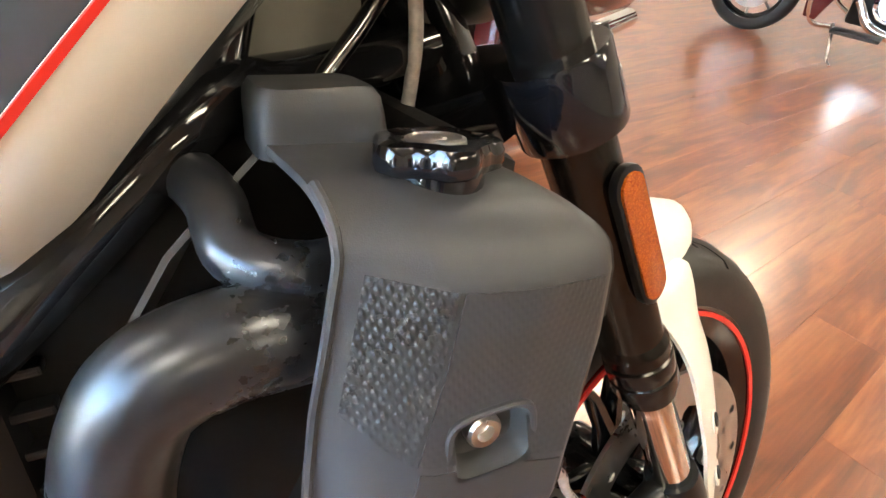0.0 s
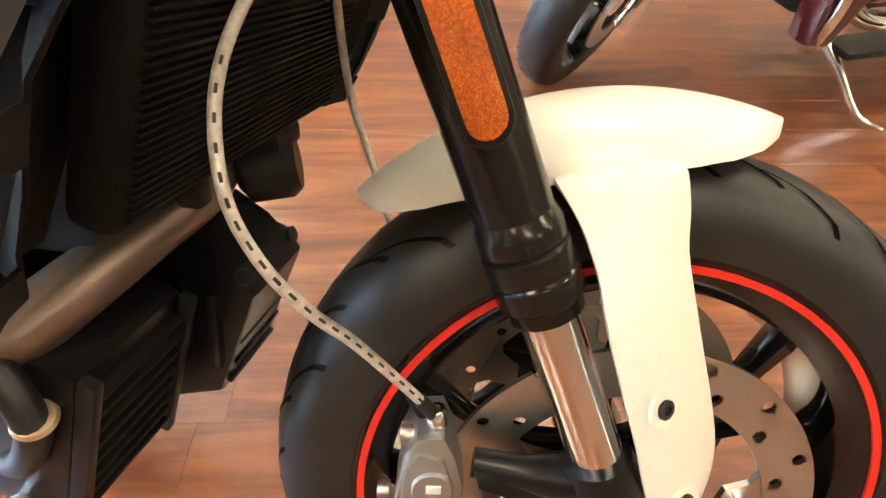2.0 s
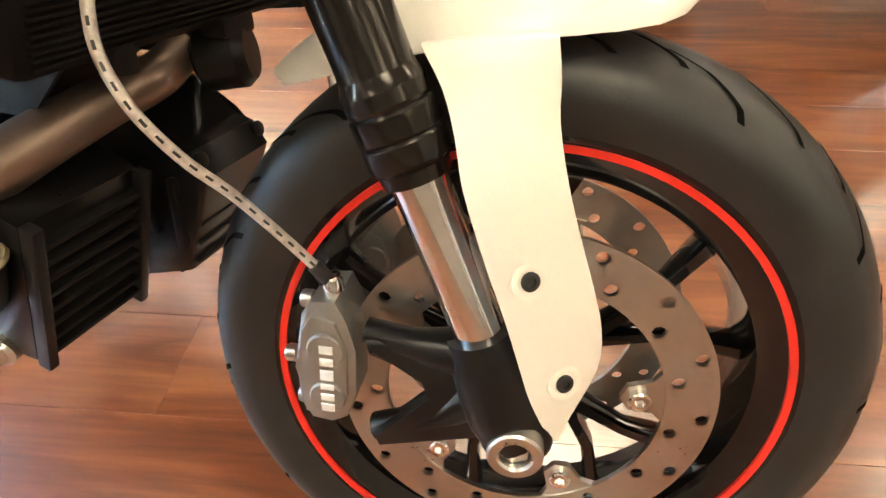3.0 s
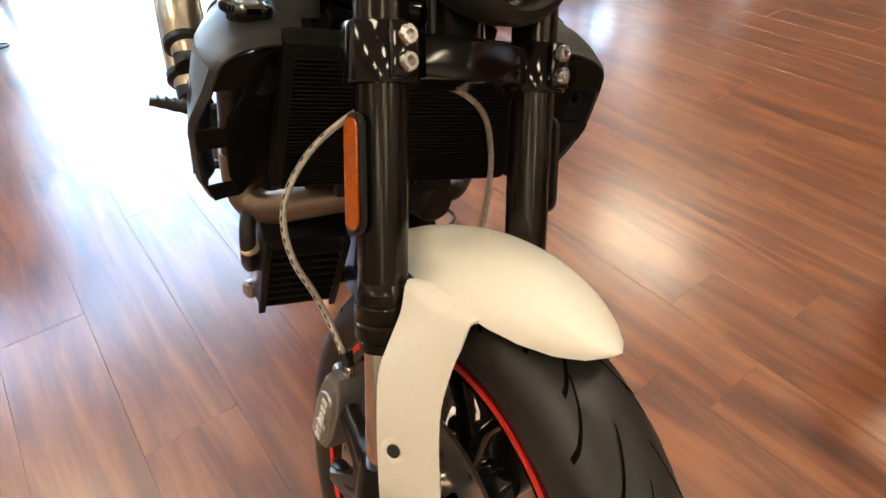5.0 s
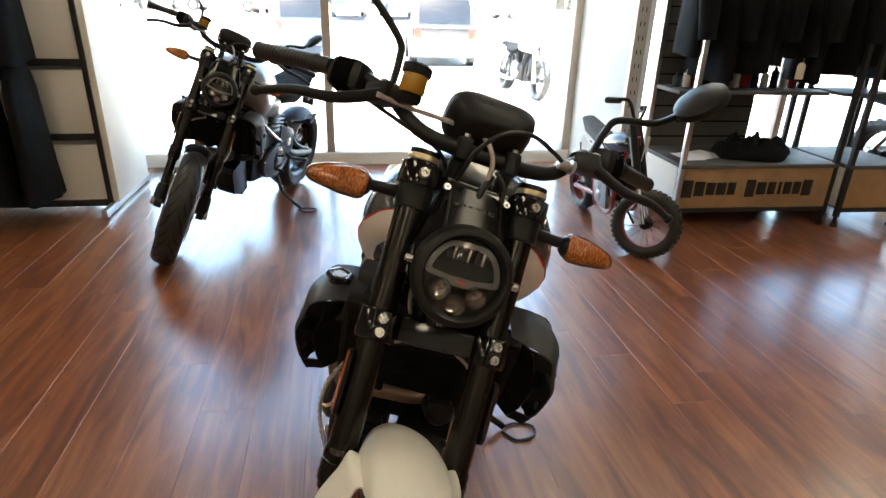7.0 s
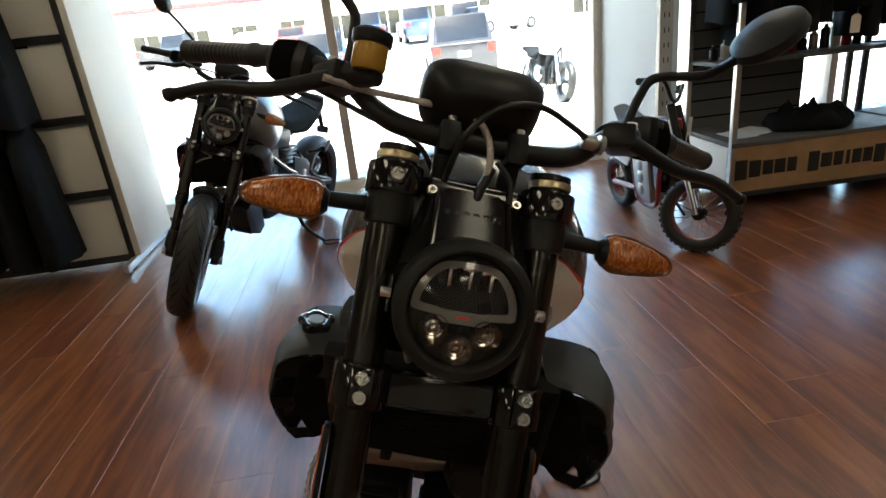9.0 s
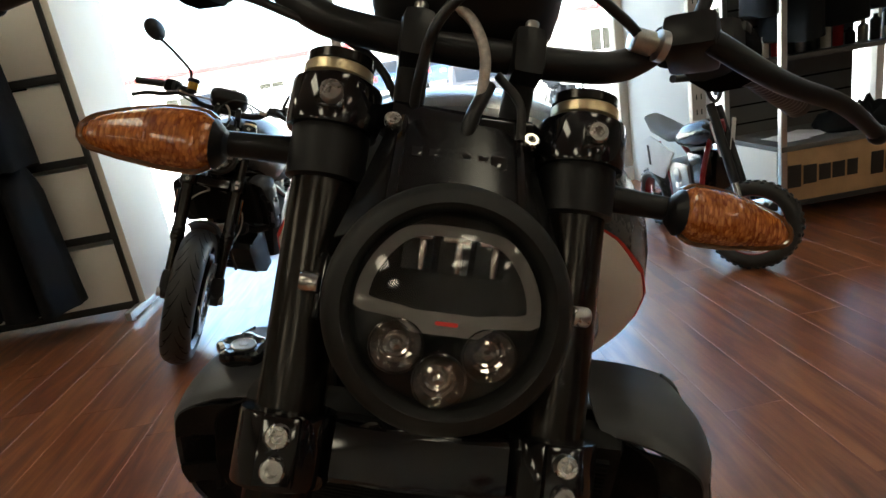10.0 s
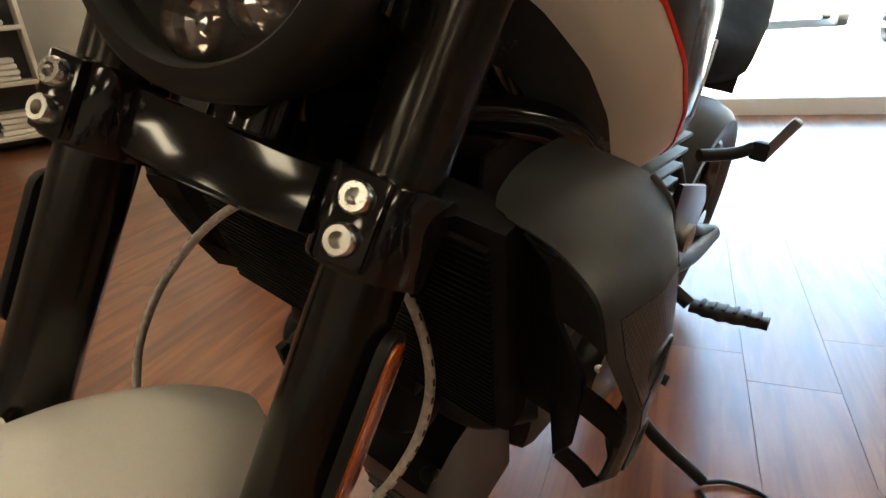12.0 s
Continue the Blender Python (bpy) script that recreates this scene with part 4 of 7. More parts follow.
    # mirrors
    for s in (-1, 1):
        a = Vector((-0.045, s * 0.240, 0.445))
        if s > 0:
            pts = [a, a + Vector((0.010, 0.012, 0.050)), a + Vector((0.022, 0.030, 0.080)), a + Vector((0.045, 0.10, 0.092)), Vector((0.075, 0.355, 0.545))]
        else:
            a = Vector((-0.012, -0.200, 0.425))
            pts = [a, a + Vector((0.0, 0.0, 0.06)), a + Vector((0.004, -0.012, 0.095)), a + Vector((0.02, -0.09, 0.155)), a + Vector((0.04, -0.17, 0.205))]
        arm = part("mirror_arm", sweep(B(), pts, 0.0075, 12, 6), SATIN, hb)
        mc = pts[-1] + Vector((0.005, s * 0.025, 0.030)) if s > 0 else pts[-1] + Vector((0.0, -0.02, 0.03))
        mb = lathe(B(), [(0.0001, 0.020), (0.035, 0.016), (0.052, 0.006), (0.054, -0.006), (0.051, -0.010), (0.0001, -0.008)], mc, (0.65, 0.60, 0.22) if s < 0 else (0.36, -0.82, 0.48), 36)
        part("mirror_head", mb, SATIN, hb, "oval black mirror head")


def dash(root, S):
    dc = Vector((0.016, -0.008, 0.408))
    d = Vector((-0.62, 0, 0.78)).normalized()
    m = axes(dc, Vector((0, 1, 0)), d.cross(Vector((0, 1, 0))), d)
    bm = B()
    rings = []
    for z, k in ((-0.045, 0.55), (-0.040, 0.75), (-0.01, 0.96), (0.010, 1.0), (0.016, 0.96)):
        rings.append([m @ Vector((0.088 * k * math.copysign(abs(math.cos(a)) ** 0.5, math.cos(a)), 0.055 * k * math.copysign(abs(math.sin(a)) ** 0.55, math.sin(a)), z)) for a in [2 * math.pi * i / 28 for i in range(28)]])
    loft(bm, rings)
    db = part("instrument_panel", bm, SATIN, root, "black instrument display with hooded rim", S, smooth=50)
    part("display", box(B(), (0, 0, 0.0165), (0.13, 0.085, 0.002), 0.0005, m), GLOSS, db)


def hoses(root, S, Bm):
    runs = (("brake_hose", HOSE, 0.0043, [(-0.090, -0.022, -0.022), (-0.120, -0.070, -0.045), (-0.148, -0.115, -0.085), (-0.163, -0.145, -0.135), (-0.163, -0.154, -0.180), (-0.156, -0.146, -0.225), (-0.149, -0.126, -0.265), (-0.143, -0.108, -0.310), (-0.136, -0.097, -0.350), (-0.132, -0.094, -0.372)]),
            ("brake_hose", HOSE, 0.0043, [(-0.083, 0.012, -0.014), (-0.078, 0.055, -0.020), (-0.092, 0.110, -0.048), (-0.116, 0.144, -0.100), (-0.132, 0.153, -0.152), (-0.138, 0.146, -0.205), (-0.144, 0.126, -0.258), (-0.143, 0.108, -0.310), (-0.136, 0.097, -0.350), (-0.132, 0.094, -0.372)]),
            ("brake_hose", HOSE, 0.0048, [(0.045, -0.225, 0.388), (0.030, -0.165, 0.388), (0.036, -0.080, 0.386), (0.042, -0.020, 0.378), (0.044, 0.006, 0.350), (0.040, 0.012, 0.31), (0.012, 0.0, 0.24), (-0.010, -0.032, 0.17), (-0.032, -0.050, 0.110), (-0.051, -0.053, 0.073), (-0.070, -0.044, 0.040), (-0.082, -0.028, 0.013), (-0.086, -0.012, -0.004)]),
            ("clutch_cable", BLACKHOSE, 0.0045, [(0.038, 0.150, 0.380), (0.055, 0.120, 0.388), (0.082, 0.060, 0.397), (0.090, 0.005, 0.380), (0.082, -0.032, 0.340), (0.052, -0.042, 0.302), (0.015, -0.042, 0.272), (0.0, -0.04, 0.20)]),
            ("throttle_cable", DARKCHROME, 0.0055, [(0.015, -0.045, 0.24), (-0.015, -0.052, 0.165), (-0.053, -0.064, 0.116), (-0.094, -0.075, 0.100), (-0.139, -0.085, 0.089), (-0.180, -0.092, 0.070)]),
            ("wire_loom", BLACKHOSE, 0.0065, [(0.036, 0.018, 0.315), (0.034, 0.004, 0.27), (0.0, 0.0, 0.2)]),
            ("wire_loom", BLACKHOSE, 0.004, [(0.034, 0.025, 0.325), (0.040, 0.045, 0.30), (0.036, 0.05, 0.27)]),
            ("throttle_cable", BLACKHOSE, 0.004, [(-0.03, -0.25, 0.40), (0.02, -0.17, 0.36), (0.01, -0.08, 0.33), (-0.03, -0.03, 0.25)]))
    for nm, mt, r, pts in runs:
        ho = part(nm, sweep(B(), pts, r, 10, 7), mt, root, "pale braided brake hose" if mt == HOSE else "", S, smooth=60)
        if r == 0.0043:     # printed dashes and end fittings
            q = spline(pts, 7)
            side = 1 if pts[4][1] > 0 else -1
            for i in range(12, len(q) - 9, 2):
                d = (q[i + 1] - q[i]).normalized()
                o = (Vector((0.45, side * 0.8, 0.25)) - d * d.dot(Vector((0.45, side * 0.8, 0.25)))).normalized()
                part("hose_dash", rod(B(), q[i] + o * 0.0032, q[i] + d * 0.0062 + o * 0.0032, 0.0015, seg=6), INK, ho)
            part("hose_end", sweep(B(), [q[-9], q[-6], q[-4]], 0.0062, 10, 3), BLACKHOSE, ho)
            part("hose_union", sweep(B(), [q[-5], q[-3], q[-1]], 0.0050, 10, 3), STEEL, ho)
    adj = lathe(B(), [(0.008, 0), (0.011, 0.001), (0.011, 0.020), (0.007, 0.021), (0.007, 0.024), (0.014, 0.025), (0.014, 0.032), (0.008, 0.034)], (0.036, 0.140, 0.380), (-0.1, 1, -0.03), 20)
    part("cable_adjuster", adj, STEEL, root, "bare metal clutch cable adjuster", S)
    clip = B()
    box(clip, (-0.086, -0.002, -0.010), (0.018, 0.044, 0.013), 0.002)
    rod(clip, (-0.084, -0.014, -0.006), (-0.082, -0.026, 0.012), 0.0062)
    part("hose_clip", clip, STEEL, root, "", S)


SHROUD_ROWS = (
    ((-0.158, 0.150, 0.031), (-0.145, 0.150, 0.030), (-0.115, 0.148, 0.026), (-0.085, 0.150, 0.020), (-0.058, 0.155, 0.012), (-0.048, 0.160, 0.004)),
    ((-0.155, 0.190, 0.031), (-0.143, 0.190, 0.030), (-0.110, 0.190, 0.027), (-0.080, 0.192, 0.021), (-0.047, 0.198, 0.009), (-0.036, 0.203, 0.002)),
    ((-0.150, 0.222, 0.027), (-0.141, 0.223, 0.025), (-0.108, 0.230, 0.019), (-0.075, 0.233, 0.011), (-0.039, 0.230, 0.001), (-0.028, 0.228, -0.005)),
    ((-0.148, 0.238, 0.015), (-0.142, 0.240, 0.013), (-0.107, 0.252, 0.006), (-0.072, 0.253, -0.002), (-0.034, 0.245, -0.010), (-0.025, 0.241, -0.013)),
    ((-0.149, 0.243, 0.003), (-0.142, 0.246, 0.002), (-0.106, 0.262, -0.008), (-0.070, 0.262, -0.014), (-0.032, 0.252, -0.022), (-0.026, 0.247, -0.024)),
    ((-0.157, 0.246, -0.025), (-0.150, 0.248, -0.025), (-0.118, 0.267, -0.040), (-0.080, 0.267, -0.044), (-0.042, 0.260, -0.050), (-0.035, 0.254, -0.052)),
    ((-0.165, 0.246, -0.055), (-0.158, 0.249, -0.053), (-0.133, 0.271, -0.077), (-0.098, 0.272, -0.083), (-0.066, 0.275, -0.091), (-0.060, 0.269, -0.093)),
    ((-0.171, 0.246, -0.085), (-0.163, 0.250, -0.087), (-0.141, 0.272, -0.100), (-0.106, 0.274, -0.105), (-0.072, 0.277, -0.110), (-0.066, 0.271, -0.112)),
    ((-0.178, 0.248, -0.130), (-0.168, 0.252, -0.132), (-0.150, 0.269, -0.140), (-0.118, 0.272, -0.145), (-0.090, 0.274, -0.150), (-0.084, 0.268, -0.152)),
    ((-0.184, 0.249, -0.170), (-0.174, 0.253, -0.172), (-0.158, 0.266, -0.178), (-0.132, 0.269, -0.183), (-0.112, 0.270, -0.187), (-0.106, 0.264, -0.189)),
    ((-0.192, 0.244, -0.212), (-0.182, 0.247, -0.214), (-0.168, 0.256, -0.218), (-0.150, 0.257, -0.222), (-0.136, 0.255, -0.226), (-0.130, 0.249, -0.228)))


def facet_net(rows, soft, n=4):
    """A net through rows of points: rounded over the first rows, in flat facets from then on, each edge between facets eased a little."""
    cols = []
    for c in zip(*rows):
        col = spline(list(c[:soft + 1]), n)
        for a, b in zip(c[soft:], c[soft + 1:]):
            col += [a.lerp(b, k / n) for k in range(1, n + 1)]
        cols.append(col)
    out = []
    for r in zip(*cols):
        row = []
        for a, b in zip(r, r[1:]):
            row += [a.lerp(b, k / n) for k in range(n)]
        out.append(row + [r[-1]])
    return [[v if j in (0, len(row) - 1) else row[j - 1] * 0.22 + v * 0.56 + row[j + 1] * 0.22 for j, v in enumerate(row)] for row in out]


def shroud(root, Bm, s, cap):
    rows = [[Vector((f, s * l, u)) for f, l, u in r] for r in SHROUD_ROWS]
    if s > 0:       # the left one is shorter behind
        for r in rows:
            for v in r:
                v.x = -0.030 + (v.x + 0.030) * 0.88
                v.z += 0.010
    net = facet_net(rows, 4)
    spots = [(f, l, u) if s < 0 else (-0.030 + (f + 0.030) * 0.88, l, u + 0.010) for f, l, u in ((-0.099, 0.2690, -0.075), (-0.138, 0.2695, -0.170))]
    def pierced(bm):
        """Cuts the openings for the bolt pockets."""
        for f, _, u in spots:
            for co, no in (((f - 0.0165, 0, u), (1, 0, 0)), ((f + 0.0165, 0, u), (1, 0, 0)), ((f, 0, u - 0.0135), (0, 0, 1)), ((f, 0, u + 0.0135), (0, 0, 1))):
                bmesh.ops.bisect_plane(bm, geom=bm.verts[:] + bm.edges[:] + bm.faces[:], plane_co=co, plane_no=no)
            gone = [q for q in bm.faces if abs(q.calc_center_median().x - f) < 0.0165 and abs(q.calc_center_median().z - u) < 0.0135 and abs(q.calc_center_median().y) > 0.24]
            bmesh.ops.delete(bm, geom=gone, context="FACES")
        return bm
    sh = part("radiator_shroud", pierced(shell(B(), net, 0.004)), PLAST, root, "matt grey-black plastic radiator shroud", Bm, smooth=30)
    def on(i, j):
        i, j = i * 4, j * 4
        a, b = min(int(i), len(net) - 2), min(int(j), len(net[0]) - 2)
        return net[a][b].lerp(net[a][b + 1], j - b).lerp(net[a + 1][b].lerp(net[a + 1][b + 1], j - b), i - a)
    # fine-textured inlays on either side of the crease, and the plain panel below them
    for nm, mt, j0, j1, i0, i1 in (("textured_inlay", TEXTURED, 1.06, 1.97, 4.05, 5.97), ("textured_inlay", FAINT, 2.03, 4.0, 4.05, 5.97), ("lower_panel", PLAST, 2.08, 4.0, 6.10, 7.9)):
        grid = [[on(i0 + (i1 - i0) * r / 14, j0 + (j1 - j0) * c / 10) + Vector((0, s * 0.0009, 0)) for c in range(11)] for r in range(15)]
        part(nm, pierced(shell(B(), grid, 0.0010)), mt, sh, "fine mesh-textured panel" if mt != PLAST else "", smooth=30)
    rim = B()
    sweep(rim, [on(i / 2, 0.0) + Vector((0.002, s * 0.0005, 0)) for i in range(4, 20)], 0.0024, 8, 3)
    part("shroud_rim", rim, PLAST, sh)
    for f, l, u in spots:
        m = axes((f, s * l, u), Vector((s, 0, 0)), Vector((0, 0, 1)), Vector((0, s, 0)))
        # a sunken rounded square pocket with a slight lip, the bolt on its floor
        rings = []
        for w, z in ((0.0215, -0.003), (0.0210, 0.0022), (0.0200, 0.0030), (0.0180, 0.0026), (0.0165, -0.0005), (0.0145, -0.0085), (0.0120, -0.0100), (0.0005, -0.0100)):
            rings.append([m @ Vector((w * math.copysign(abs(math.cos(a)) ** 0.55, math.cos(a)), w * 0.82 * math.copysign(abs(math.sin(a)) ** 0.55, math.sin(a)), z)) for a in [2 * math.pi * q / 28 for q in range(28)]])
        part("bolt_recess", loft(B(), rings, cap=False), PLAST, sh, smooth=40)
        part("shroud_bolt", bolt(B(), Vector((f, s * (l - 0.0102), u)), (0, s, 0), 0.0080, 0.0070), ZINC, sh, "bright socket-head bolt")
    if cap:
        cc = Vector((-0.093, -0.208, 0.0285))
        ax = Vector((0.08, 0.04, 1)).normalized()
        m = frame_to(cc, ax)
        kn = B()
        rings = []
        for z, kk in ((-0.008, 0.80), (-0.006, 0.96), (-0.003, 1.0), (0.002, 1.0), (0.005, 0.95), (0.0065, 0.76), (0.0045, 0.66), (0.0045, 0.4)):
            rings.append([m @ Vector(((0.0268 + 0.0036 * min(0.6, max(-0.6, math.cos(5 * a)))) * kk * math.cos(a), (0.0268 + 0.0036 * min(0.6, max(-0.6, math.cos(5 * a)))) * kk * math.sin(a), z)) for a in [2 * math.pi * i / 70 for i in range(70)]])
        loft(kn, rings)
        kb = part("coolant_cap", kn, GLOSS, root, "black lobed coolant filler cap", Bm, smooth=45)
        part("cap_badge", lathe(B(), [(0.0130, 0.0), (0.0130, 0.0012), (0.0115, 0.0018), (0.0105, 0.0010), (0.0050, 0.0010), (0.0040, 0.0018), (0.0001, 0.0018)], m @ Vector((0, 0, 0.0042)), ax, 24), STEEL, kb, "round metal badge")
        part("cap_neck", lathe(B(), [(0.0215, -0.030), (0.0215, 0.0)], m @ Vector((0, 0, -0.007)), ax, 24), GLOSS, kb)
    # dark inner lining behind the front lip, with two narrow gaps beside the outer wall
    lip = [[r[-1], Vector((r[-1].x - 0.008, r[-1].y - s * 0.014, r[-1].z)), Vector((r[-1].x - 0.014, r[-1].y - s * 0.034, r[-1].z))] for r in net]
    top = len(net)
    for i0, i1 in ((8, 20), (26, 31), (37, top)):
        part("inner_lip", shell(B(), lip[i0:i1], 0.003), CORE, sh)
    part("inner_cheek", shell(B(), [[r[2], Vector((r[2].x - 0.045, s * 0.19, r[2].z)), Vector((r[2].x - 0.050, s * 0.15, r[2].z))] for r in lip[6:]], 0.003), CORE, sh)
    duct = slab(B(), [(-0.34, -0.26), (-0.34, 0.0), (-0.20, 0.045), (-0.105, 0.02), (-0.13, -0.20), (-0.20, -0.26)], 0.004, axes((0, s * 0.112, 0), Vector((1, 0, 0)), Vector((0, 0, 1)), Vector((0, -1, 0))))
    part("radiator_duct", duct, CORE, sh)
    if s > 0:
        return sh
    hump = B()
    rings = []
    for z, q in ((0.022, 1.04), (0.040, 1.0), (0.048, 0.96), (0.052, 0.86)):
        rings.append([Vector((-0.130 + 0.030 * q * math.copysign(abs(math.cos(a)) ** 0.35, math.cos(a)), s * (0.150 + 0.026 * q * math.copysign(abs(math.sin(a)) ** 0.35, math.sin(a))), z - 0.10 * (0.030 * q * math.cos(a)))) for a in [2 * math.pi * i / 28 for i in range(28)]])
    part("shroud_hump", loft(hump, rings), PLAST, sh, smooth=40)
    # inner wall behind the arch, with its thin rim
    inner = [[Vector((-0.161, s * 0.165, 0.026)), Vector((-0.205, s * 0.180, -0.008)), Vector((-0.245, s * 0.190, -0.060)), Vector((-0.275, s * 0.195, -0.125))],
             [Vector((-0.150, s * 0.135, 0.024)), Vector((-0.19, s * 0.130, -0.012)), Vector((-0.23, s * 0.130, -0.068)), Vector((-0.26, s * 0.13, -0.135))]]
    part("inner_guard", shell(B(), inner, 0.003), PLAST, sh)
    return sh


def radiator(root, Bm):
    bm = B()
    tilt = pose(-0.078, 0, -0.085, 0, 20, 0)
    box(bm, (-0.004, 0, -0.010), (0.035, 0.36, 0.23), 0.012, tilt)
    rad = part("radiator", bm, CORE, root, "black finned radiator", Bm)
    fin = box(B(), (0, 0, 0), (0.007, 0.335, 0.0022))
    fm = bpy.data.meshes.new("radiator_fin")
    fin.to_mesh(fm)
    fin.free()
    fm.materials.append(CORE)
    for i in range(34):
        o = hang("radiator_fin", fm, rad)
        o.matrix_basis = tilt @ pose(0.0145, 0, -0.112 + 0.0061 * i)
    part("radiator_lug", box(B(), (-0.115, 0.06, -0.208), (0.03, 0.05, 0.02), 0.005), SATIN, rad)
    part("radiator_lug", box(B(), (-0.115, -0.08, -0.208), (0.02, 0.02, 0.03), 0.005), SATIN, rad)
    # oil cooler and its neighbour below
    t2 = pose(-0.240, -0.112, -0.405, 0, 20, 0)
    oc = B()
    box(oc, (0, 0, 0), (0.08, 0.14, 0.19), 0.014, t2)
    ocp = part("oil_cooler", oc, SEMI, root, "black finned oil cooler", Bm)
    for i in range(8):
        f1 = B()
        box(f1, (0.044, 0.0, -0.075 + 0.0205 * i), (0.014, 0.118, 0.007), 0.002, t2 @ pose(0, 0, 0, 0, 0, 0))
        part("cooler_slat", f1, CORE, ocp)
    for a_, b_ in ((-0.062, -0.09), (0.062, 0.09)):
        part("cooler_frame", box(B(), (0.046, a_, 0), (0.016, 0.012, 0.19), 0.003, t2), SATIN, ocp)
    part("hose_boss", lathe(B(), [(0.013, 0), (0.017, 0.004), (0.017, 0.016), (0.012, 0.02)], t2 @ Vector((0.0, -0.065, -0.09)), (0.3, -1, 0), 20), STEEL, ocp, "steel hose union")
    part("hose_ring", lathe(B(), [(0.015, 0), (0.017, 0.004), (0.015, 0.008)], t2 @ Vector((0.02, -0.082, 0.055)), (0.3, -0.4, 1), 20), GOLD, ocp, "brass-coloured hose ring")
    part("oil_hose", sweep(B(), [t2 @ Vector((-0.04, -0.075, 0.10)), t2 @ Vector((0.0, -0.085, 0.085)), t2 @ Vector((0.02, -0.085, 0.05)), t2 @ Vector((0.01, -0.08, 0.0)), t2 @ Vector((-0.01, -0.07, -0.03))], 0.013, 12, 6), BLACKHOSE, ocp)
    cv = B()
    t3 = pose(-0.225, 0.045, -0.405, 0, 20, 0)
    slab(cv, [(-0.085, -0.115), (-0.015, -0.125), (0.070, -0.060), (0.080, 0.085), (0.055, 0.105), (0.03, 0.100), (-0.02, 0.125), (-0.085, 0.115)], 0.115, t3 @ axes((0, 0, 0), Vector((1, 0, 0)), Vector((0, 0, 1)), Vector((0, 1, 0))), 0.008)
    cvp = part("regulator_cover", cv, SEMI, root, "black ribbed regulator cover", Bm)
    for x, z in ((0.02, 0.02), (0.055, 0.01)):
        part("cover_rib", box(B(), (x, -0.060, z), (0.012, 0.012, 0.09), 0.004, t3 @ pose(0, 0, 0, 0, -14, 0)), SATIN, cvp)
    for z in (-0.075, -0.045, -0.015, 0.015, 0.045, 0.075):
        part("cover_fin", box(B(), (0.071 - 0.9 * max(0, -z - 0.05), 0.0, z), (0.012, 0.100, 0.006), 0.002, t3), SATIN, cvp)
    for y, z in ((-0.05, 0.095), (0.05, 0.095), (-0.05, -0.105), (0.05, -0.105)):
        part("cover_lug", lathe(B(), [(0.009, 0), (0.009, 0.010), (0.005, 0.012)], t3 @ Vector((-0.01 + (0.07 if z > 0 else 0.0), y, z)), (1, 0, 0.3), 14), SATIN, cvp)
    part("cover_boss", lathe(B(), [(0.016, 0), (0.016, 0.03), (0.012, 0.034)], t3 @ Vector((-0.03, -0.05, -0.11)), (0, -1, 0), 18), SATIN, cvp)
    pump = B()
    lathe(pump, [(0.02, 0), (0.034, 0.01), (0.034, 0.05), (0.026, 0.06)], (-0.155, 0.05, -0.245), (0.8, 0.3, 0.1), 24)
    sweep(pump, [(-0.15, 0.06, -0.24), (-0.16, 0.12, -0.25), (-0.20, 0.16, -0.24)], 0.018, 14, 5)
    part("water_pump", pump, SATIN, root, "", Bm)
    brk = sweep(B(), [(-0.257, -0.204, -0.215), (-0.262, -0.200, -0.262), (-0.252, -0.190, -0.296), (-0.225, -0.165, -0.300), (-0.198, -0.120, -0.280), (-0.178, -0.06, -0.262), (-0.165, 0.0, -0.25), (-0.17, 0.05, -0.235)], [0.0275, 0.0275, 0.0275, 0.027, 0.026, 0.024, 0.022, 0.02], 18, 6)
    part("front_header", brk, HEADER, root, "heat-tinted brown exhaust header", Bm, smooth=60)


def ring_at(f, cu, hh, hw, a):
    ca, sa = math.cos(a), math.sin(a)
    return Vector((f, hw * math.copysign(abs(sa) ** 0.8, sa), cu + hh * math.copysign(abs(ca) ** 0.8, ca)))


TANK = ((-0.060, 0.155, 0.195, 0.090), (-0.075, 0.138, 0.216, 0.118), (-0.11, 0.103, 0.250, 0.160), (-0.15, 0.064, 0.278, 0.190), (-0.19, 0.022, 0.297, 0.206), (-0.23, -0.022, 0.306, 0.210), (-0.265, -0.050, 0.310, 0.207),
        (-0.31, -0.050, 0.310, 0.197), (-0.38, -0.020, 0.300, 0.182), (-0.46, 0.030, 0.270, 0.152), (-0.55, 0.070, 0.215, 0.110), (-0.64, 0.095, 0.150, 0.070))


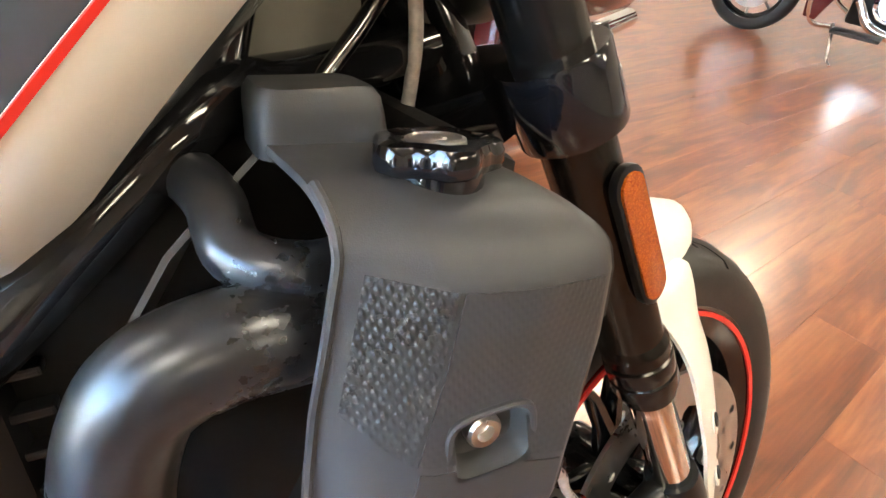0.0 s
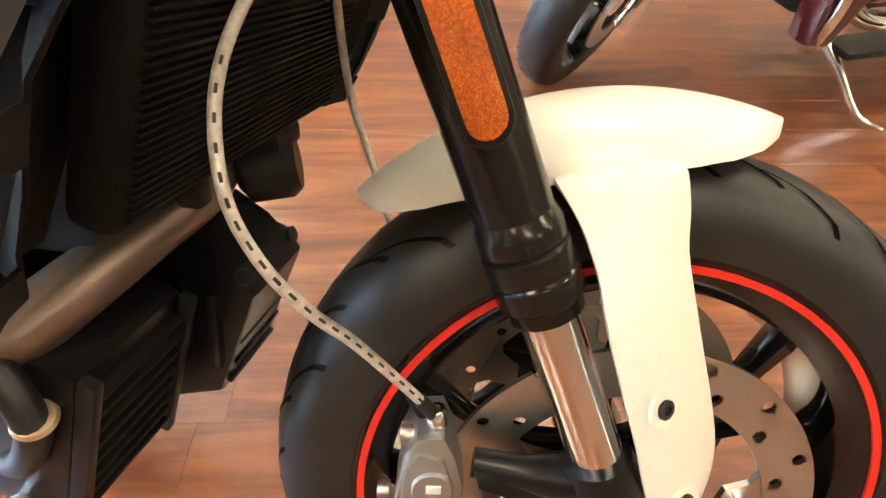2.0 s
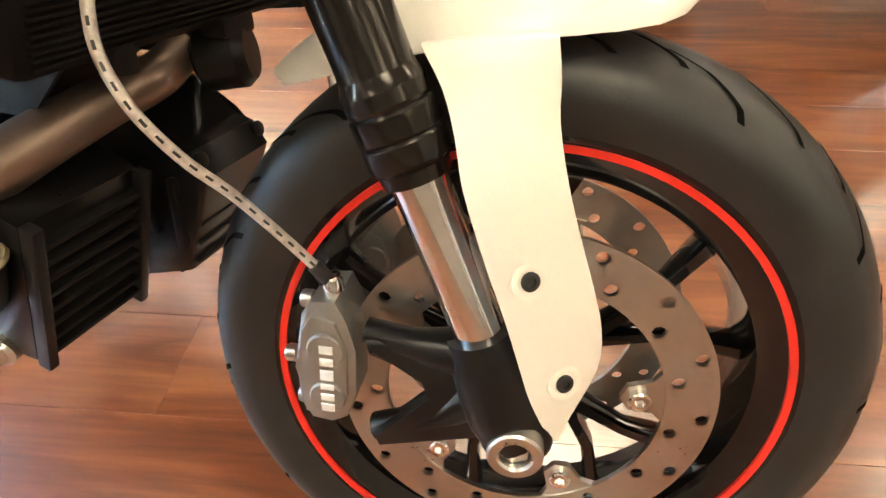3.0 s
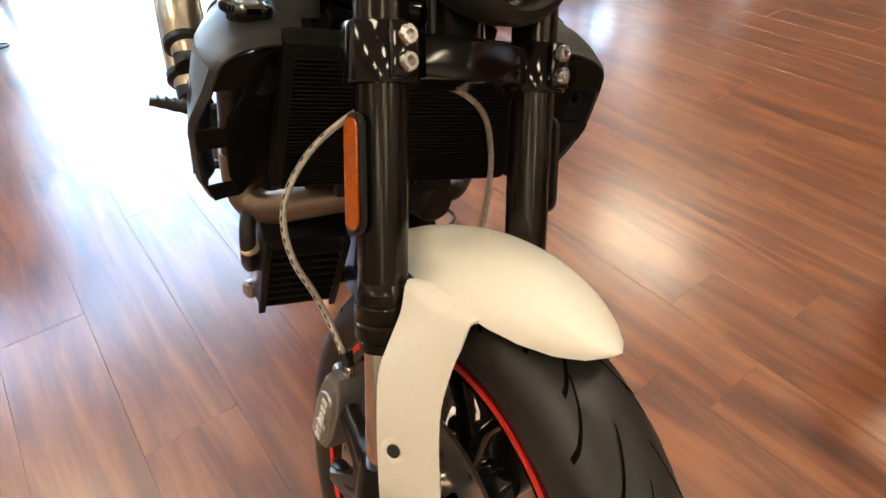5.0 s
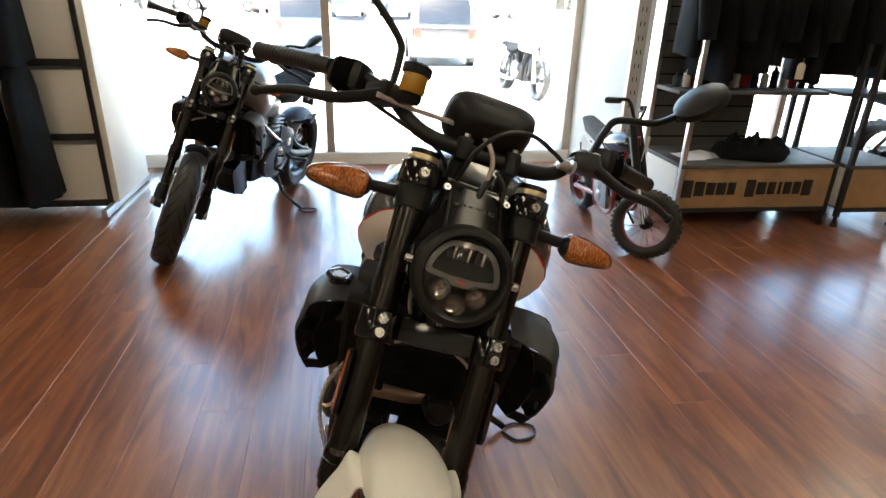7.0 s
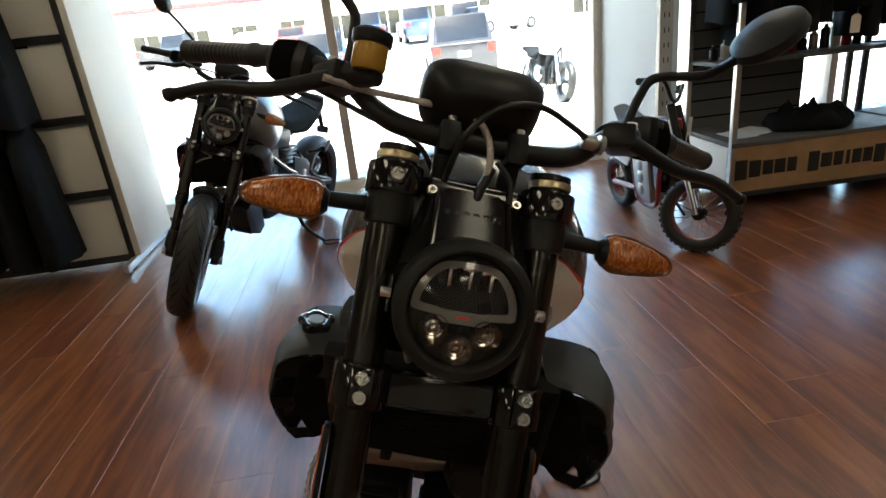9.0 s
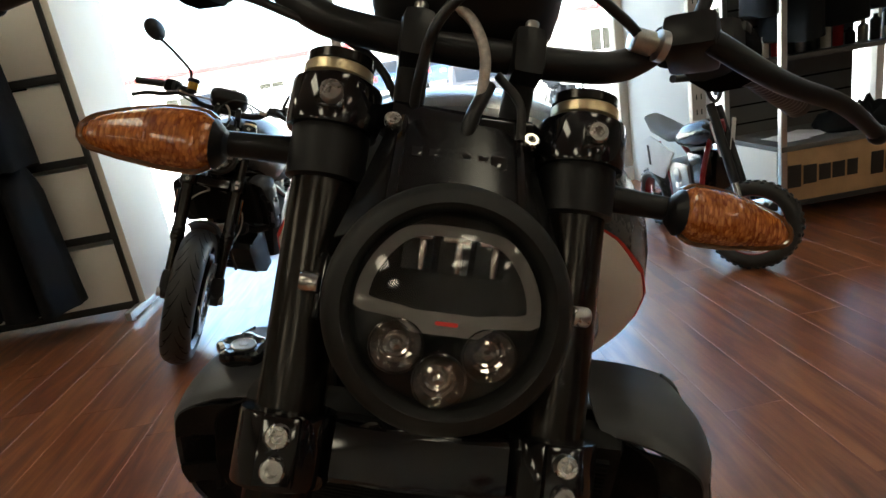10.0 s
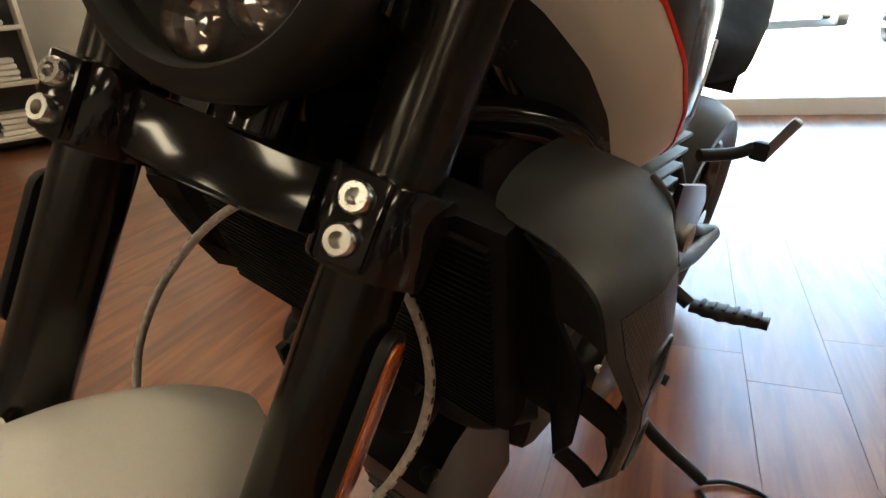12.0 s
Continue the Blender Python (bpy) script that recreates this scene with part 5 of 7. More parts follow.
def tank(root, Bm, paint, two_tone):
    n = 44
    rings = []
    for f, b, t, w in TANK:
        m = b + (t - b) * 0.36
        ring = []
        for i in range(n):
            a = 2 * math.pi * i / n
            ca, sa = math.cos(a), math.sin(a)
            p = 2 / 2.3
            ring.append(Vector((f, w * math.copysign(abs(sa) ** p, sa), m + (t - m if ca > 0 else m - b) * math.copysign(abs(ca) ** p, ca))))
        rings.append(ring)
    tk = part("fuel_tank", loft(B(), rings), TANKGREY if two_tone else paint, root, "fuel tank, dark grey above cream-white side panels" if two_tone else "silver-grey fuel tank", Bm, smooth=50)
    if not two_tone:
        return
    def at(f):
        for a, c in zip(TANK, TANK[1:]):
            if c[0] <= f:
                break
        q = (a[0] - f) / (a[0] - c[0])
        return [x + (y - x) * q for x, y in zip(a[1:], c[1:])]
    for s in (-1, 1):
        panel, stripe = [], []
        for i in range(31):
            f = -0.082 - 0.207 * i / 30
            b, t, w = at(f)
            m = b + (t - b) * 0.36
            def on(a, k):
                ca, sa = math.cos(a), math.sin(a)
                e = 2 / 2.3
                return Vector((f, s * (w * abs(sa) ** e) * k, m + (t - m if ca > 0 else m - b) * math.copysign(abs(ca) ** e, ca) * k))
            u = min(t - 0.004, (f + 0.299) / 1.05 - 0.010 * max(0, (i - 26) / 4))
            x = (u - m) / (t - m) if u > m else (m - u) / (m - b)
            hi = math.acos(max(-0.97, math.copysign(min(1, x) ** 1.15, u - m)))
            lo = max(math.radians(136) - math.radians(12) * (1 - i / 30), hi + 0.02)
            if i > 25:
                lo = lo + (max(hi + 0.02, math.radians(118)) - lo) * ((i - 25) / 5) ** 2
            panel.append([on(hi + (lo - hi) * k / 12, 1.014) for k in range(13)])
            if i < 29:
                stripe.append([on(hi + 0.034 * k / 2, 1.022) for k in range(3)])
        for i, (f, u, ln) in enumerate(((-0.300, 0.062, 0.030), (-0.322, 0.078, 0.042), (-0.345, 0.094, 0.030))):
            b, t, w = at(f)
            mm = b + (t - b) * 0.36
            l = w * max(0.0, 1 - min(1, abs(u - mm) / ((t - mm) if u > mm else (mm - b))) ** 2.3) ** (1 / 2.3)
            part("logo_bar", box(B(), (f, s * (l + 0.0006), u), (0.009, 0.004, ln), 0.0018, Matrix.Identity(4)), SILVER, tk, "plain silver badge bar")
        part("side_panel", shell(B(), panel, 0.002), WHITE, tk, "cream-white painted side panel", smooth=60)
        part("tank_stripe", shell(B(), stripe, 0.0015), RED, tk, "red stripe along the panel edge", smooth=60)


def rear_and_engine(root, Bm, main):
    eng = B()
    box(eng, (-0.52, 0, -0.30), (0.40, 0.26, 0.30), 0.04)
    box(eng, (-0.37, 0, -0.13), (0.16, 0.27, 0.28), 0.03, pose(0, 0, 0, 0, 0, 0))
    box(eng, (-0.62, 0, -0.12), (0.17, 0.16, 0.26), 0.02)
    lathe(eng, [(0.10, -0.15), (0.11, -0.14), (0.11, 0.15), (0.10, 0.16)], (-0.60, 0, -0.33), (0, 1, 0), 32)
    en = part("engine", eng, SATIN, root, "satin black V-twin engine", Bm)
    for s in (-1, 1):
        part("engine_cover", lathe(B(), [(0.085, 0.13), (0.085, 0.165), (0.07, 0.175), (0.0001, 0.175)], (-0.60, 0, -0.33), (0, s, 0), 32), ANOD, en)
    fin = bpy.data.meshes.new("cylinder_fin")
    fb = box(B(), (0, 0, 0), (0.19, 0.25, 0.006), 0.002)
    fb.to_mesh(fin)
    fb.free()
    fin.materials.append(SATIN)
    for i in range(8):
        for f in (-0.38, -0.62):
            hang("cylinder_fin", fin, en).location = (f + (0.01 if f > -0.5 else 0), 0, -0.23 + 0.025 * i)
    for s in (-1, 1):
        part("primary_cover", loft(B(), [[Vector((-0.56 + 0.17 * k * math.cos(a) * (1 if math.cos(a) > 0 else 1.3), s * y, -0.34 + 0.105 * k * math.sin(a))) for a in [2 * math.pi * i / 28 for i in range(28)]] for y, k in ((0.12, 1.0), (0.150, 1.0), (0.165, 0.93), (0.172, 0.6))]), SEMI, en, "rounded black engine side cover", smooth=40)
        for a in range(6):
            g = math.radians(60 * a + 15)
            part("cover_bolt", bolt(B(), (-0.57 + 0.165 * math.cos(g), s * 0.158, -0.34 + 0.092 * math.sin(g)), (0, s, 0), 0.007, 0.008), STEEL, en)
        part("air_box", box(B(), (-0.45, s * 0.10, 0.02), (0.26, 0.10, 0.10), 0.03), SATIN, en)
    fr = B()
    for s in (-1, 1):
        sweep(fr, [(-0.02, s * 0.025, 0.050), (-0.053, s * 0.042, 0.046), (-0.110, s * 0.072, 0.042), (-0.158, s * 0.112, 0.042), (-0.190, s * 0.137, 0.030), (-0.238, s * 0.150, -0.008), (-0.30, s * 0.160, -0.055), (-0.40, s * 0.160, -0.11), (-0.55, s * 0.15, -0.18), (-0.78, s * 0.13, -0.26)], 0.017, 12, 6)
        sweep(fr, [(-0.04, s * 0.03, 0.16), (-0.3, s * 0.08, 0.06), (-0.6, s * 0.10, 0.02), (-0.9, s * 0.09, 0.06), (-1.15, s * 0.08, 0.10)], 0.014, 10, 6)
        sweep(fr, [(-0.167, s * 0.100, 0.040), (-0.153, s * 0.084, 0.077), (-0.138, s * 0.066, 0.11), (-0.120, s * 0.048, 0.16)], 0.012, 10, 6)
    lathe(fr, [(0.034, -0.02), (0.034, 0.25)], (-0.0, 0, 0.03), (-0.43, 0, 0.90), 24)
    part("frame", fr, GLOSS, root, "gloss black tubular frame", Bm, smooth=50)
    # the tank's white underside, right side only, coloured as it looks in shadow
    gd = Vector((0.874, 0.486, 0)).normalized()
    cov = slab(B(), [(0.0, 0.13), (-0.004, 0.018), (0.006, 0.003), (0.022, 0.0), (0.086, 0.0), (0.097, 0.012), (0.099, 0.13)], 0.006, axes((-0.150, -0.070, 0.048), gd, Vector((0, 0, 1)), gd.cross(Vector((0, 0, 1)))), 0.002)
    part("tank_underside", cov, SHADEWHITE, root, "white underside of the tank's nose, its shade put into the colour", Bm)
    seat = B()
    rings = []
    for f, w, c, h in ((-0.56, 0.09, 0.09, 0.05), (-0.66, 0.13, 0.06, 0.055), (-0.85, 0.15, 0.055, 0.06), (-1.02, 0.13, 0.10, 0.06), (-1.18, 0.10, 0.15, 0.05), (-1.26, 0.07, 0.18, 0.03)):
        rings.append([ring_at(f, c, h, w, 2 * math.pi * i / 24) for i in range(24)])
    part("seat", loft(seat, rings), CLOTH, root, "black padded seat", Bm, smooth=60)
    rw = Vector((-1.27, 0, -0.398))
    ty = [(0.218, -0.07), (0.25, -0.088), (0.275, -0.088), (0.295, -0.07), (0.31, -0.035), (0.315, 0), (0.31, 0.035), (0.295, 0.07), (0.275, 0.088), (0.25, 0.088), (0.218, 0.07)]
    rim = part("rear_wheel", lathe(B(), [(0.23, -0.075), (0.20, -0.05), (0.19, 0), (0.20, 0.05), (0.23, 0.075), (0.215, 0.07), (0.18, 0), (0.215, -0.07)], rw, (0, 1, 0), 48, closed=True), GLOSS, root, "gloss black cast rear wheel", Bm)
    part("tyre", lathe(B(), ty, rw, (0, 1, 0), 64, caps=False), RUBBER, rim)
    part("hub", lathe(B(), [(0.05, -0.1), (0.05, 0.1)], rw, (0, 1, 0), 24), GLOSS, rim)
    for k in range(10):
        a = 2 * math.pi * (k // 2) / 5 + (0.18 if k % 2 else -0.18)
        part("spoke", rod(B(), rw + 0.04 * Vector((math.sin(a), 0, math.cos(a))), rw + 0.195 * Vector((math.sin(a), 0, math.cos(a))), 0.014, 0.010, 8), GLOSS, rim)
    part("brake_disc", lathe(B(), [(0.08, -0.075), (0.13, -0.075), (0.13, -0.08), (0.08, -0.08)], rw, (0, 1, 0), 40, closed=True), STEEL, rim)
    arm = B()
    for s in (-1, 1):
        sweep(arm, [(-0.74, s * 0.10, -0.28), (-0.95, s * 0.13, -0.36), rw + Vector((0, s * 0.13, 0))], [0.03, 0.026, 0.024], 12, 6)
        sweep(arm, [(-0.80, s * 0.09, -0.12), (-1.0, s * 0.12, -0.30), rw + Vector((0.03, s * 0.13, 0.02))], 0.013, 10, 6)
    part("swingarm", arm, SATIN, root, "black tubular swingarm", Bm)
    for s in (-1, 1):
        pg = B()
        sweep(pg, [(-0.70, s * 0.13, -0.28), (-0.72, s * 0.17, -0.315), (-0.72, s * 0.205, -0.332)], 0.012, 10, 4)
        pp = part("footpeg", pg, SATIN, root, "", Bm)
        tread = B()
        pm = Matrix.Translation((-0.72, s * 0.205, -0.333)) @ pose(0, 0, 0, s * 10, 0, 0)
        rings = []
        for k in range(25):
            q = k / 24
            w = (0.021 + 0.003 * math.cos(q * 10 * math.pi)) * (0.62 + 0.38 * math.sin(math.pi * min(1, 0.12 + q * 1.15)))
            h = 0.011 * (0.75 + 0.25 * math.sin(math.pi * q))
            rings.append([pm @ Vector((w * math.copysign(abs(math.cos(a)) ** 0.6, math.cos(a)), s * (0.004 + 0.118 * q), h * math.copysign(abs(math.sin(a)) ** 0.6, math.sin(a)))) for a in [2 * math.pi * c / 14 for c in range(14)]])
        loft(tread, rings)
        for k in range(6):
            box(tread, (0, s * (0.022 + 0.017 * k), 0.010), (0.030, 0.007, 0.006), 0.002, pm)
        part("peg_tread", tread, RUBBER, pp, "ribbed rubber peg with scalloped edges", smooth=50)
        side = slab(B(), [(-0.61, -0.105), (-0.80, -0.150), (-0.85, -0.19), (-0.84, -0.29), (-0.77, -0.335), (-0.70, -0.345), (-0.63, -0.28)], 0.012, axes((0, s * 0.150, 0), Vector((1, 0, 0)), Vector((0, 0, 1)), Vector((0, -1, 0))), 0.004)
        part("frame_plate", side, SEMI, root, "black frame side plate", Bm)
        part("pivot_cap", lathe(B(), [(0.026, 0), (0.026, 0.010), (0.018, 0.014), (0.010, 0.010), (0.0001, 0.010)], (-0.755, s * 0.155, -0.235), (0, s, 0), 24), STEEL, root, "", Bm)
        ps = B()
        sweep(ps, [(-0.90, s * 0.11, -0.13), (-0.95, s * 0.16, -0.12), (-0.97, s * 0.185, -0.105)], 0.012, 10, 4)
        box(ps, (-0.975, s * 0.198, -0.108), (0.034, 0.034, 0.036), 0.008)
        part("peg_hanger", ps, SATIN, root, "", Bm)
        part("passenger_peg", box(B(), (0, 0, 0), (0.03, 0.085, 0.02), 0.007, pose(-0.975, s * 0.222, -0.078, s * 66, 0, 0)), SILVER, root, "silver passenger footpeg", Bm)
        lev = B()
        sweep(lev, [(-0.70, s * 0.16, -0.36), (-0.62, s * 0.18, -0.385), (-0.55, s * 0.19, -0.38)], 0.007, 8, 5)
        rod(lev, (-0.55, s * 0.17, -0.38), (-0.55, s * 0.235, -0.38), 0.009)
        part("foot_lever", lev, SATIN, root, "", Bm)
    # exhaust
    ex = sweep(B(), [(-0.085, -0.190, -0.044), (-0.150, -0.205, -0.042), (-0.190, -0.212, -0.038), (-0.222, -0.212, -0.050), (-0.241, -0.209, -0.090), (-0.252, -0.206, -0.15), (-0.257, -0.204, -0.217)], 0.0240, 20, 7)
    part("exhaust_header", ex, TITAN, root, "dull grey-black exhaust header pipe", Bm, smooth=60)
    ex2 = sweep(B(), [(-0.20, -0.12, 0.02), (-0.182, -0.165, 0.010), (-0.177, -0.192, -0.008), (-0.150, -0.205, -0.016), (-0.11, -0.18, -0.022), (-0.09, -0.12, -0.03)], 0.013, 16, 7)
    part("coolant_pipe", ex2, TITAN, root, "grey-black coolant pipe", Bm, smooth=60)
    link = sweep(B(), [(-0.50, -0.05, -0.50), (-0.62, -0.12, -0.52), (-0.76, -0.17, -0.46), (-0.86, -0.22, -0.36)], 0.03, 16, 6)
    part("link_pipe", link, TITAN if main else ANOD, root, "", Bm)
    for du in (0.0, 0.075):
        mf = lathe(B(), [(0.030, 0), (0.046, 0.05), (0.048, 0.10), (0.048, 0.40), (0.044, 0.43), (0.034, 0.435), (0.032, 0.38)], (-0.83, -0.235, -0.33 + du), (-0.80, -0.06, 0.60), 32)
        part("muffler", mf, MUFF if main else ANOD, root, "champagne-coloured steel muffler" if main else "black muffler", Bm)
        part("muffler_collar", lathe(B(), [(0.034, 0), (0.034, 0.04), (0.049, 0.055), (0.049, 0.07)], (-0.815, -0.234, -0.345 + du), (-0.80, -0.06, 0.60), 28), SATIN, root, "", Bm)
    # side stand, stretched out to the floor
    st = B()
    def ground(f, l, z):
        """A body place at the height z over the floor."""
        w = BODY @ Vector((f, l, -0.70))
        return Vector((f, l, -0.70 + (z - w.z) / BODY[2][2]))
    sweep(st, [(-0.66, 0.15, -0.46), (-0.69, 0.21, -0.58), ground(-0.716, 0.335, 0.012)], [0.014, 0.012, 0.011], 12, 5)
    sweep(st, [ground(-0.716, 0.335, 0.009), ground(-0.745, 0.375, 0.006), ground(-0.74, 0.435, 0.006), ground(-0.69, 0.44, 0.006), ground(-0.66, 0.385, 0.006), ground(-0.695, 0.335, 0.006)], 0.0045, 8, 5)
    part("side_stand", st, SATIN, root, "black side stand folded out with wire foot", Bm)
    tail = B()
    sweep(tail, [(-1.15, 0, 0.16), (-1.32, 0, 0.10), (-1.42, 0, -0.05)], [0.03, 0.02, 0.015], 12, 6)
    box(tail, (-1.43, 0, -0.06), (0.012, 0.09, 0.05), 0.003)
    part("tail_bracket", tail, SATIN, root, "", Bm)


def motorcycle(M, paint, label, main, turn=0):
    root = thing("motorcycle", M @ BASE, label, "motorcycle", "motorcycles in the showroom")
    ofs = Matrix.Translation((-0.03, 0, 0))
    S, Bm = M @ STEER @ ofs @ Matrix.Rotation(radians(turn), 4, "Z") @ ofs.inverted(), M @ BODY
    wheel_front(root, S, main)
    fender(root, S, WHITE if main else SATIN, not main)
    for s in (-1, 1):
        fork(root, S, s, main)
        caliper(root, S, s)
        indicator(root, S, s)
        shroud(root, Bm, s, s < 0)
    clamps(root, S)
    headlight(root, S)
    handlebar(root, S)
    dash(root, S)
    hoses(root, S, Bm)
    radiator(root, Bm)
    tank(root, Bm, paint, main)
    rear_and_engine(root, Bm, main)
    return root


motorcycle(Matrix.Identity(4), WHITE, "cream-white and black naked motorcycle leaning on its side stand", True)
GREYTANK = mat("silver_grey_tank_paint", (0.16, 0.16, 0.155), 0.3, vary=0.05, coat=0.3)
motorcycle(pose(-2.46, -0.865, 0, 0, 0, -4), GREYTANK, "black naked motorcycle with grey tank leaning on its stand", False, 14)

# ---- other vehicles ----
def spoked_wheel(parent, c, r, w, rim_mat, at, tyre_label=""):
    rim = part("wheel", lathe(B(), [(r * 0.71, -w * 0.35), (r * 0.67, -w * 0.3), (r * 0.65, 0), (r * 0.67, w * 0.3), (r * 0.71, w * 0.35), (r * 0.69, 0)], c, (0, 1, 0), 48, closed=True), rim_mat, parent, tyre_label, at)
    prof = [(r * 0.69, -w * 0.36), (r * 0.78, -w * 0.48), (r * 0.86, -w * 0.5), (r * 0.93, -w * 0.44), (r * 0.985, -w * 0.24), (r, 0), (r * 0.985, w * 0.24), (r * 0.93, w * 0.44), (r * 0.86, w * 0.5), (r * 0.78, w * 0.48), (r * 0.69, w * 0.36)]
    part("tyre", lathe(B(), prof, c, (0, 1, 0), 48, caps=False), RUBBER, rim, "thick black tyre")
    kn = B()
    for k in range(40):
        a = 2 * math.pi * k / 40
        for y in ((-0.36, 0.0, 0.36) if k % 2 else (-0.20, 0.20)):
            rr = r * (1 - 0.055 * (abs(y) / 0.44) ** 2.2)
            box(kn, (0, 0, 0), (r * 0.085, w * 0.15, r * 0.05), 0, Matrix.Translation(Vector(c)) @ Matrix.Rotation(a, 4, "Y") @ Matrix.Translation((0, y * w, rr)))
    tagged(part("tread_block", kn, RUBBER, rim), kind="stuff")
    part("hub", lathe(B(), [(r * 0.12, -w * 0.5), (r * 0.16, -w * 0.4), (r * 0.08, 0), (r * 0.16, w * 0.4), (r * 0.12, w * 0.5)], c, (0, 1, 0), 20), SATIN, rim)
    c = Vector(c)
    for k in range(20):
        a = 2 * math.pi * k / 20
        a2 = a + (0.35 if k % 2 else -0.35)
        s = 1 if k % 4 < 2 else -1
        part("spoke", rod(B(), c + Vector((r * 0.13 * math.sin(a2), s * w * 0.4, r * 0.13 * math.cos(a2))), c + Vector((r * 0.67 * math.sin(a), 0, r * 0.67 * math.cos(a))), 0.0018, seg=5), CHROME, rim)
    return rim


def mini_bike(M):
    root = thing("mini_motorcycle", M, "small child-size flat-track motorcycle in red, white and black", "motorcycle", "motorcycles in the showroom")
    redm = mat("dark_red_frame_paint", (0.20, 0.012, 0.015), 0.3, coat=0.3)
    fw, rw = Vector((0.0, 0, 0.215)), Vector((-0.98, 0, 0.19))
    hp = Vector((-0.15, 0, 0.60))
    N = M @ Matrix.Translation(hp) @ Matrix.Rotation(radians(48), 4, Vector((-0.35, 0, 0.94))) @ Matrix.Translation(-hp) @ pose(0, 0, 0.0)
    spoked_wheel(root, fw, 0.215, 0.090, redm, N, "spoked front wheel with red rim")
    spoked_wheel(root, rw, 0.19, 0.095, redm, M, "spoked rear wheel with red rim")
    for s in (-1, 1):
        leg = part("fork_leg", rod(B(), (-0.08, s * 0.07, 0.42), (-0.22, s * 0.07, 0.80), 0.022), SATIN, root, "", N)
        part("slider", rod(B(), (-0.005, s * 0.07, 0.215), (-0.09, s * 0.07, 0.44), 0.017), CHROME, leg)
        part("side_panel", slab(B(), [(-0.50, 0.55), (-0.76, 0.63), (-0.90, 0.58), (-0.84, 0.40), (-0.66, 0.38)], 0.012, axes((0, s * 0.10, 0), Vector((1, 0, 0)), Vector((0, 0, 1)), Vector((0, 1, 0))), 0.004), WHITEINK, root, "white side plate", M)
        part("number_bar", box(B(), (-0.80, s * 0.108, 0.51), (0.022, 0.003, 0.12)), INK, root, "", M)
        part("swingarm", rod(B(), (-0.50, s * 0.06, 0.24), rw + Vector((0, s * 0.06, 0)), 0.018), redm, root, "", M)
    fr = B()
    for s in (-1, 1):
        sweep(fr, [(-0.20, s * 0.02, 0.72), (-0.26, s * 0.08, 0.45), (-0.32, s * 0.09, 0.20), (-0.55, s * 0.09, 0.19), (-0.62, s * 0.08, 0.42), (-0.75, s * 0.06, 0.58)], 0.014, 8, 6)
    part("frame", fr, redm, root, "dark red tubular frame", M)
    part("battery_box", box(B(), (-0.34, 0, 0.42), (0.14, 0.15, 0.28), 0.015), GLOSS, root, "black battery box", M)
    part("motor", box(B(), (-0.50, 0, 0.34), (0.22, 0.19, 0.32), 0.03), SILVER, root, "cast silver motor casing", M)
    for z in (0.26, 0.34, 0.42):
        for s in (-1, 1):
            part("motor_cover", lathe(B(), [(0.045, 0.082), (0.045, 0.094), (0.03, 0.104), (0.0001, 0.104)], (-0.50, 0, z), (0, s, 0), 18), SILVER, root, "", M)
    tk = B()
    loft(tk, [[ring_at(f, c, h, w, 2 * math.pi * i / 20) for i in range(20)] for f, c, h, w in ((-0.20, 0.66, 0.04, 0.05), (-0.28, 0.66, 0.07, 0.08), (-0.42, 0.64, 0.07, 0.09), (-0.52, 0.62, 0.05, 0.07))])
    part("tank_cover", tk, GLOSS, root, "black tank cover", M, smooth=50)
    st = B()
    loft(st, [[ring_at(f, c, h, w, 2 * math.pi * i / 20) for i in range(20)] for f, c, h, w in ((-0.50, 0.63, 0.03, 0.06), (-0.62, 0.62, 0.035, 0.08), (-0.80, 0.66, 0.035, 0.08), (-0.92, 0.71, 0.02, 0.05))])
    part("seat", st, GREYSHELF, root, "grey padded seat", M, smooth=50)
    part("front_plate", slab(B(), [(-0.07, 0.56), (-0.08, 0.74), (0.08, 0.74), (0.07, 0.56)], 0.010, axes((0.03, 0, 0.02), Vector((0, 1, 0)), Vector((-0.33, 0, 0.94)), Vector((0.94, 0, 0.33))), 0.003), WHITEINK, root, "white front plate", N)
    hb = sweep(B(), [(-0.30, -0.34, 0.90), (-0.24, -0.20, 0.92), (-0.22, -0.06, 0.83), (-0.22, 0.06, 0.83), (-0.24, 0.20, 0.92), (-0.30, 0.34, 0.90)], 0.011, 10, 6)
    bar = part("handlebar", hb, SATIN, root, "", N)
    for s in (-1, 1):
        part("grip", rod(B(), (-0.275, s * 0.26, 0.91), (-0.31, s * 0.37, 0.897), 0.018), RUBBER, bar)
    part("price_tag", box(B(), (-0.14, 0.08, 0.66), (0.003, 0.075, 0.16)), WHITEINK, root, "white hanging price tag", N)
    part("side_stand", rod(B(), (-0.5, 0.09, 0.20), (-0.52, 0.20, 0.005), 0.009), SATIN, root, "", M)


mini_bike(pose(-2.20, 1.875, 0, 0, 0, 1) @ pose(0, 0, 0, 5, 0, 0) @ Matrix.Scale(0.93, 4))


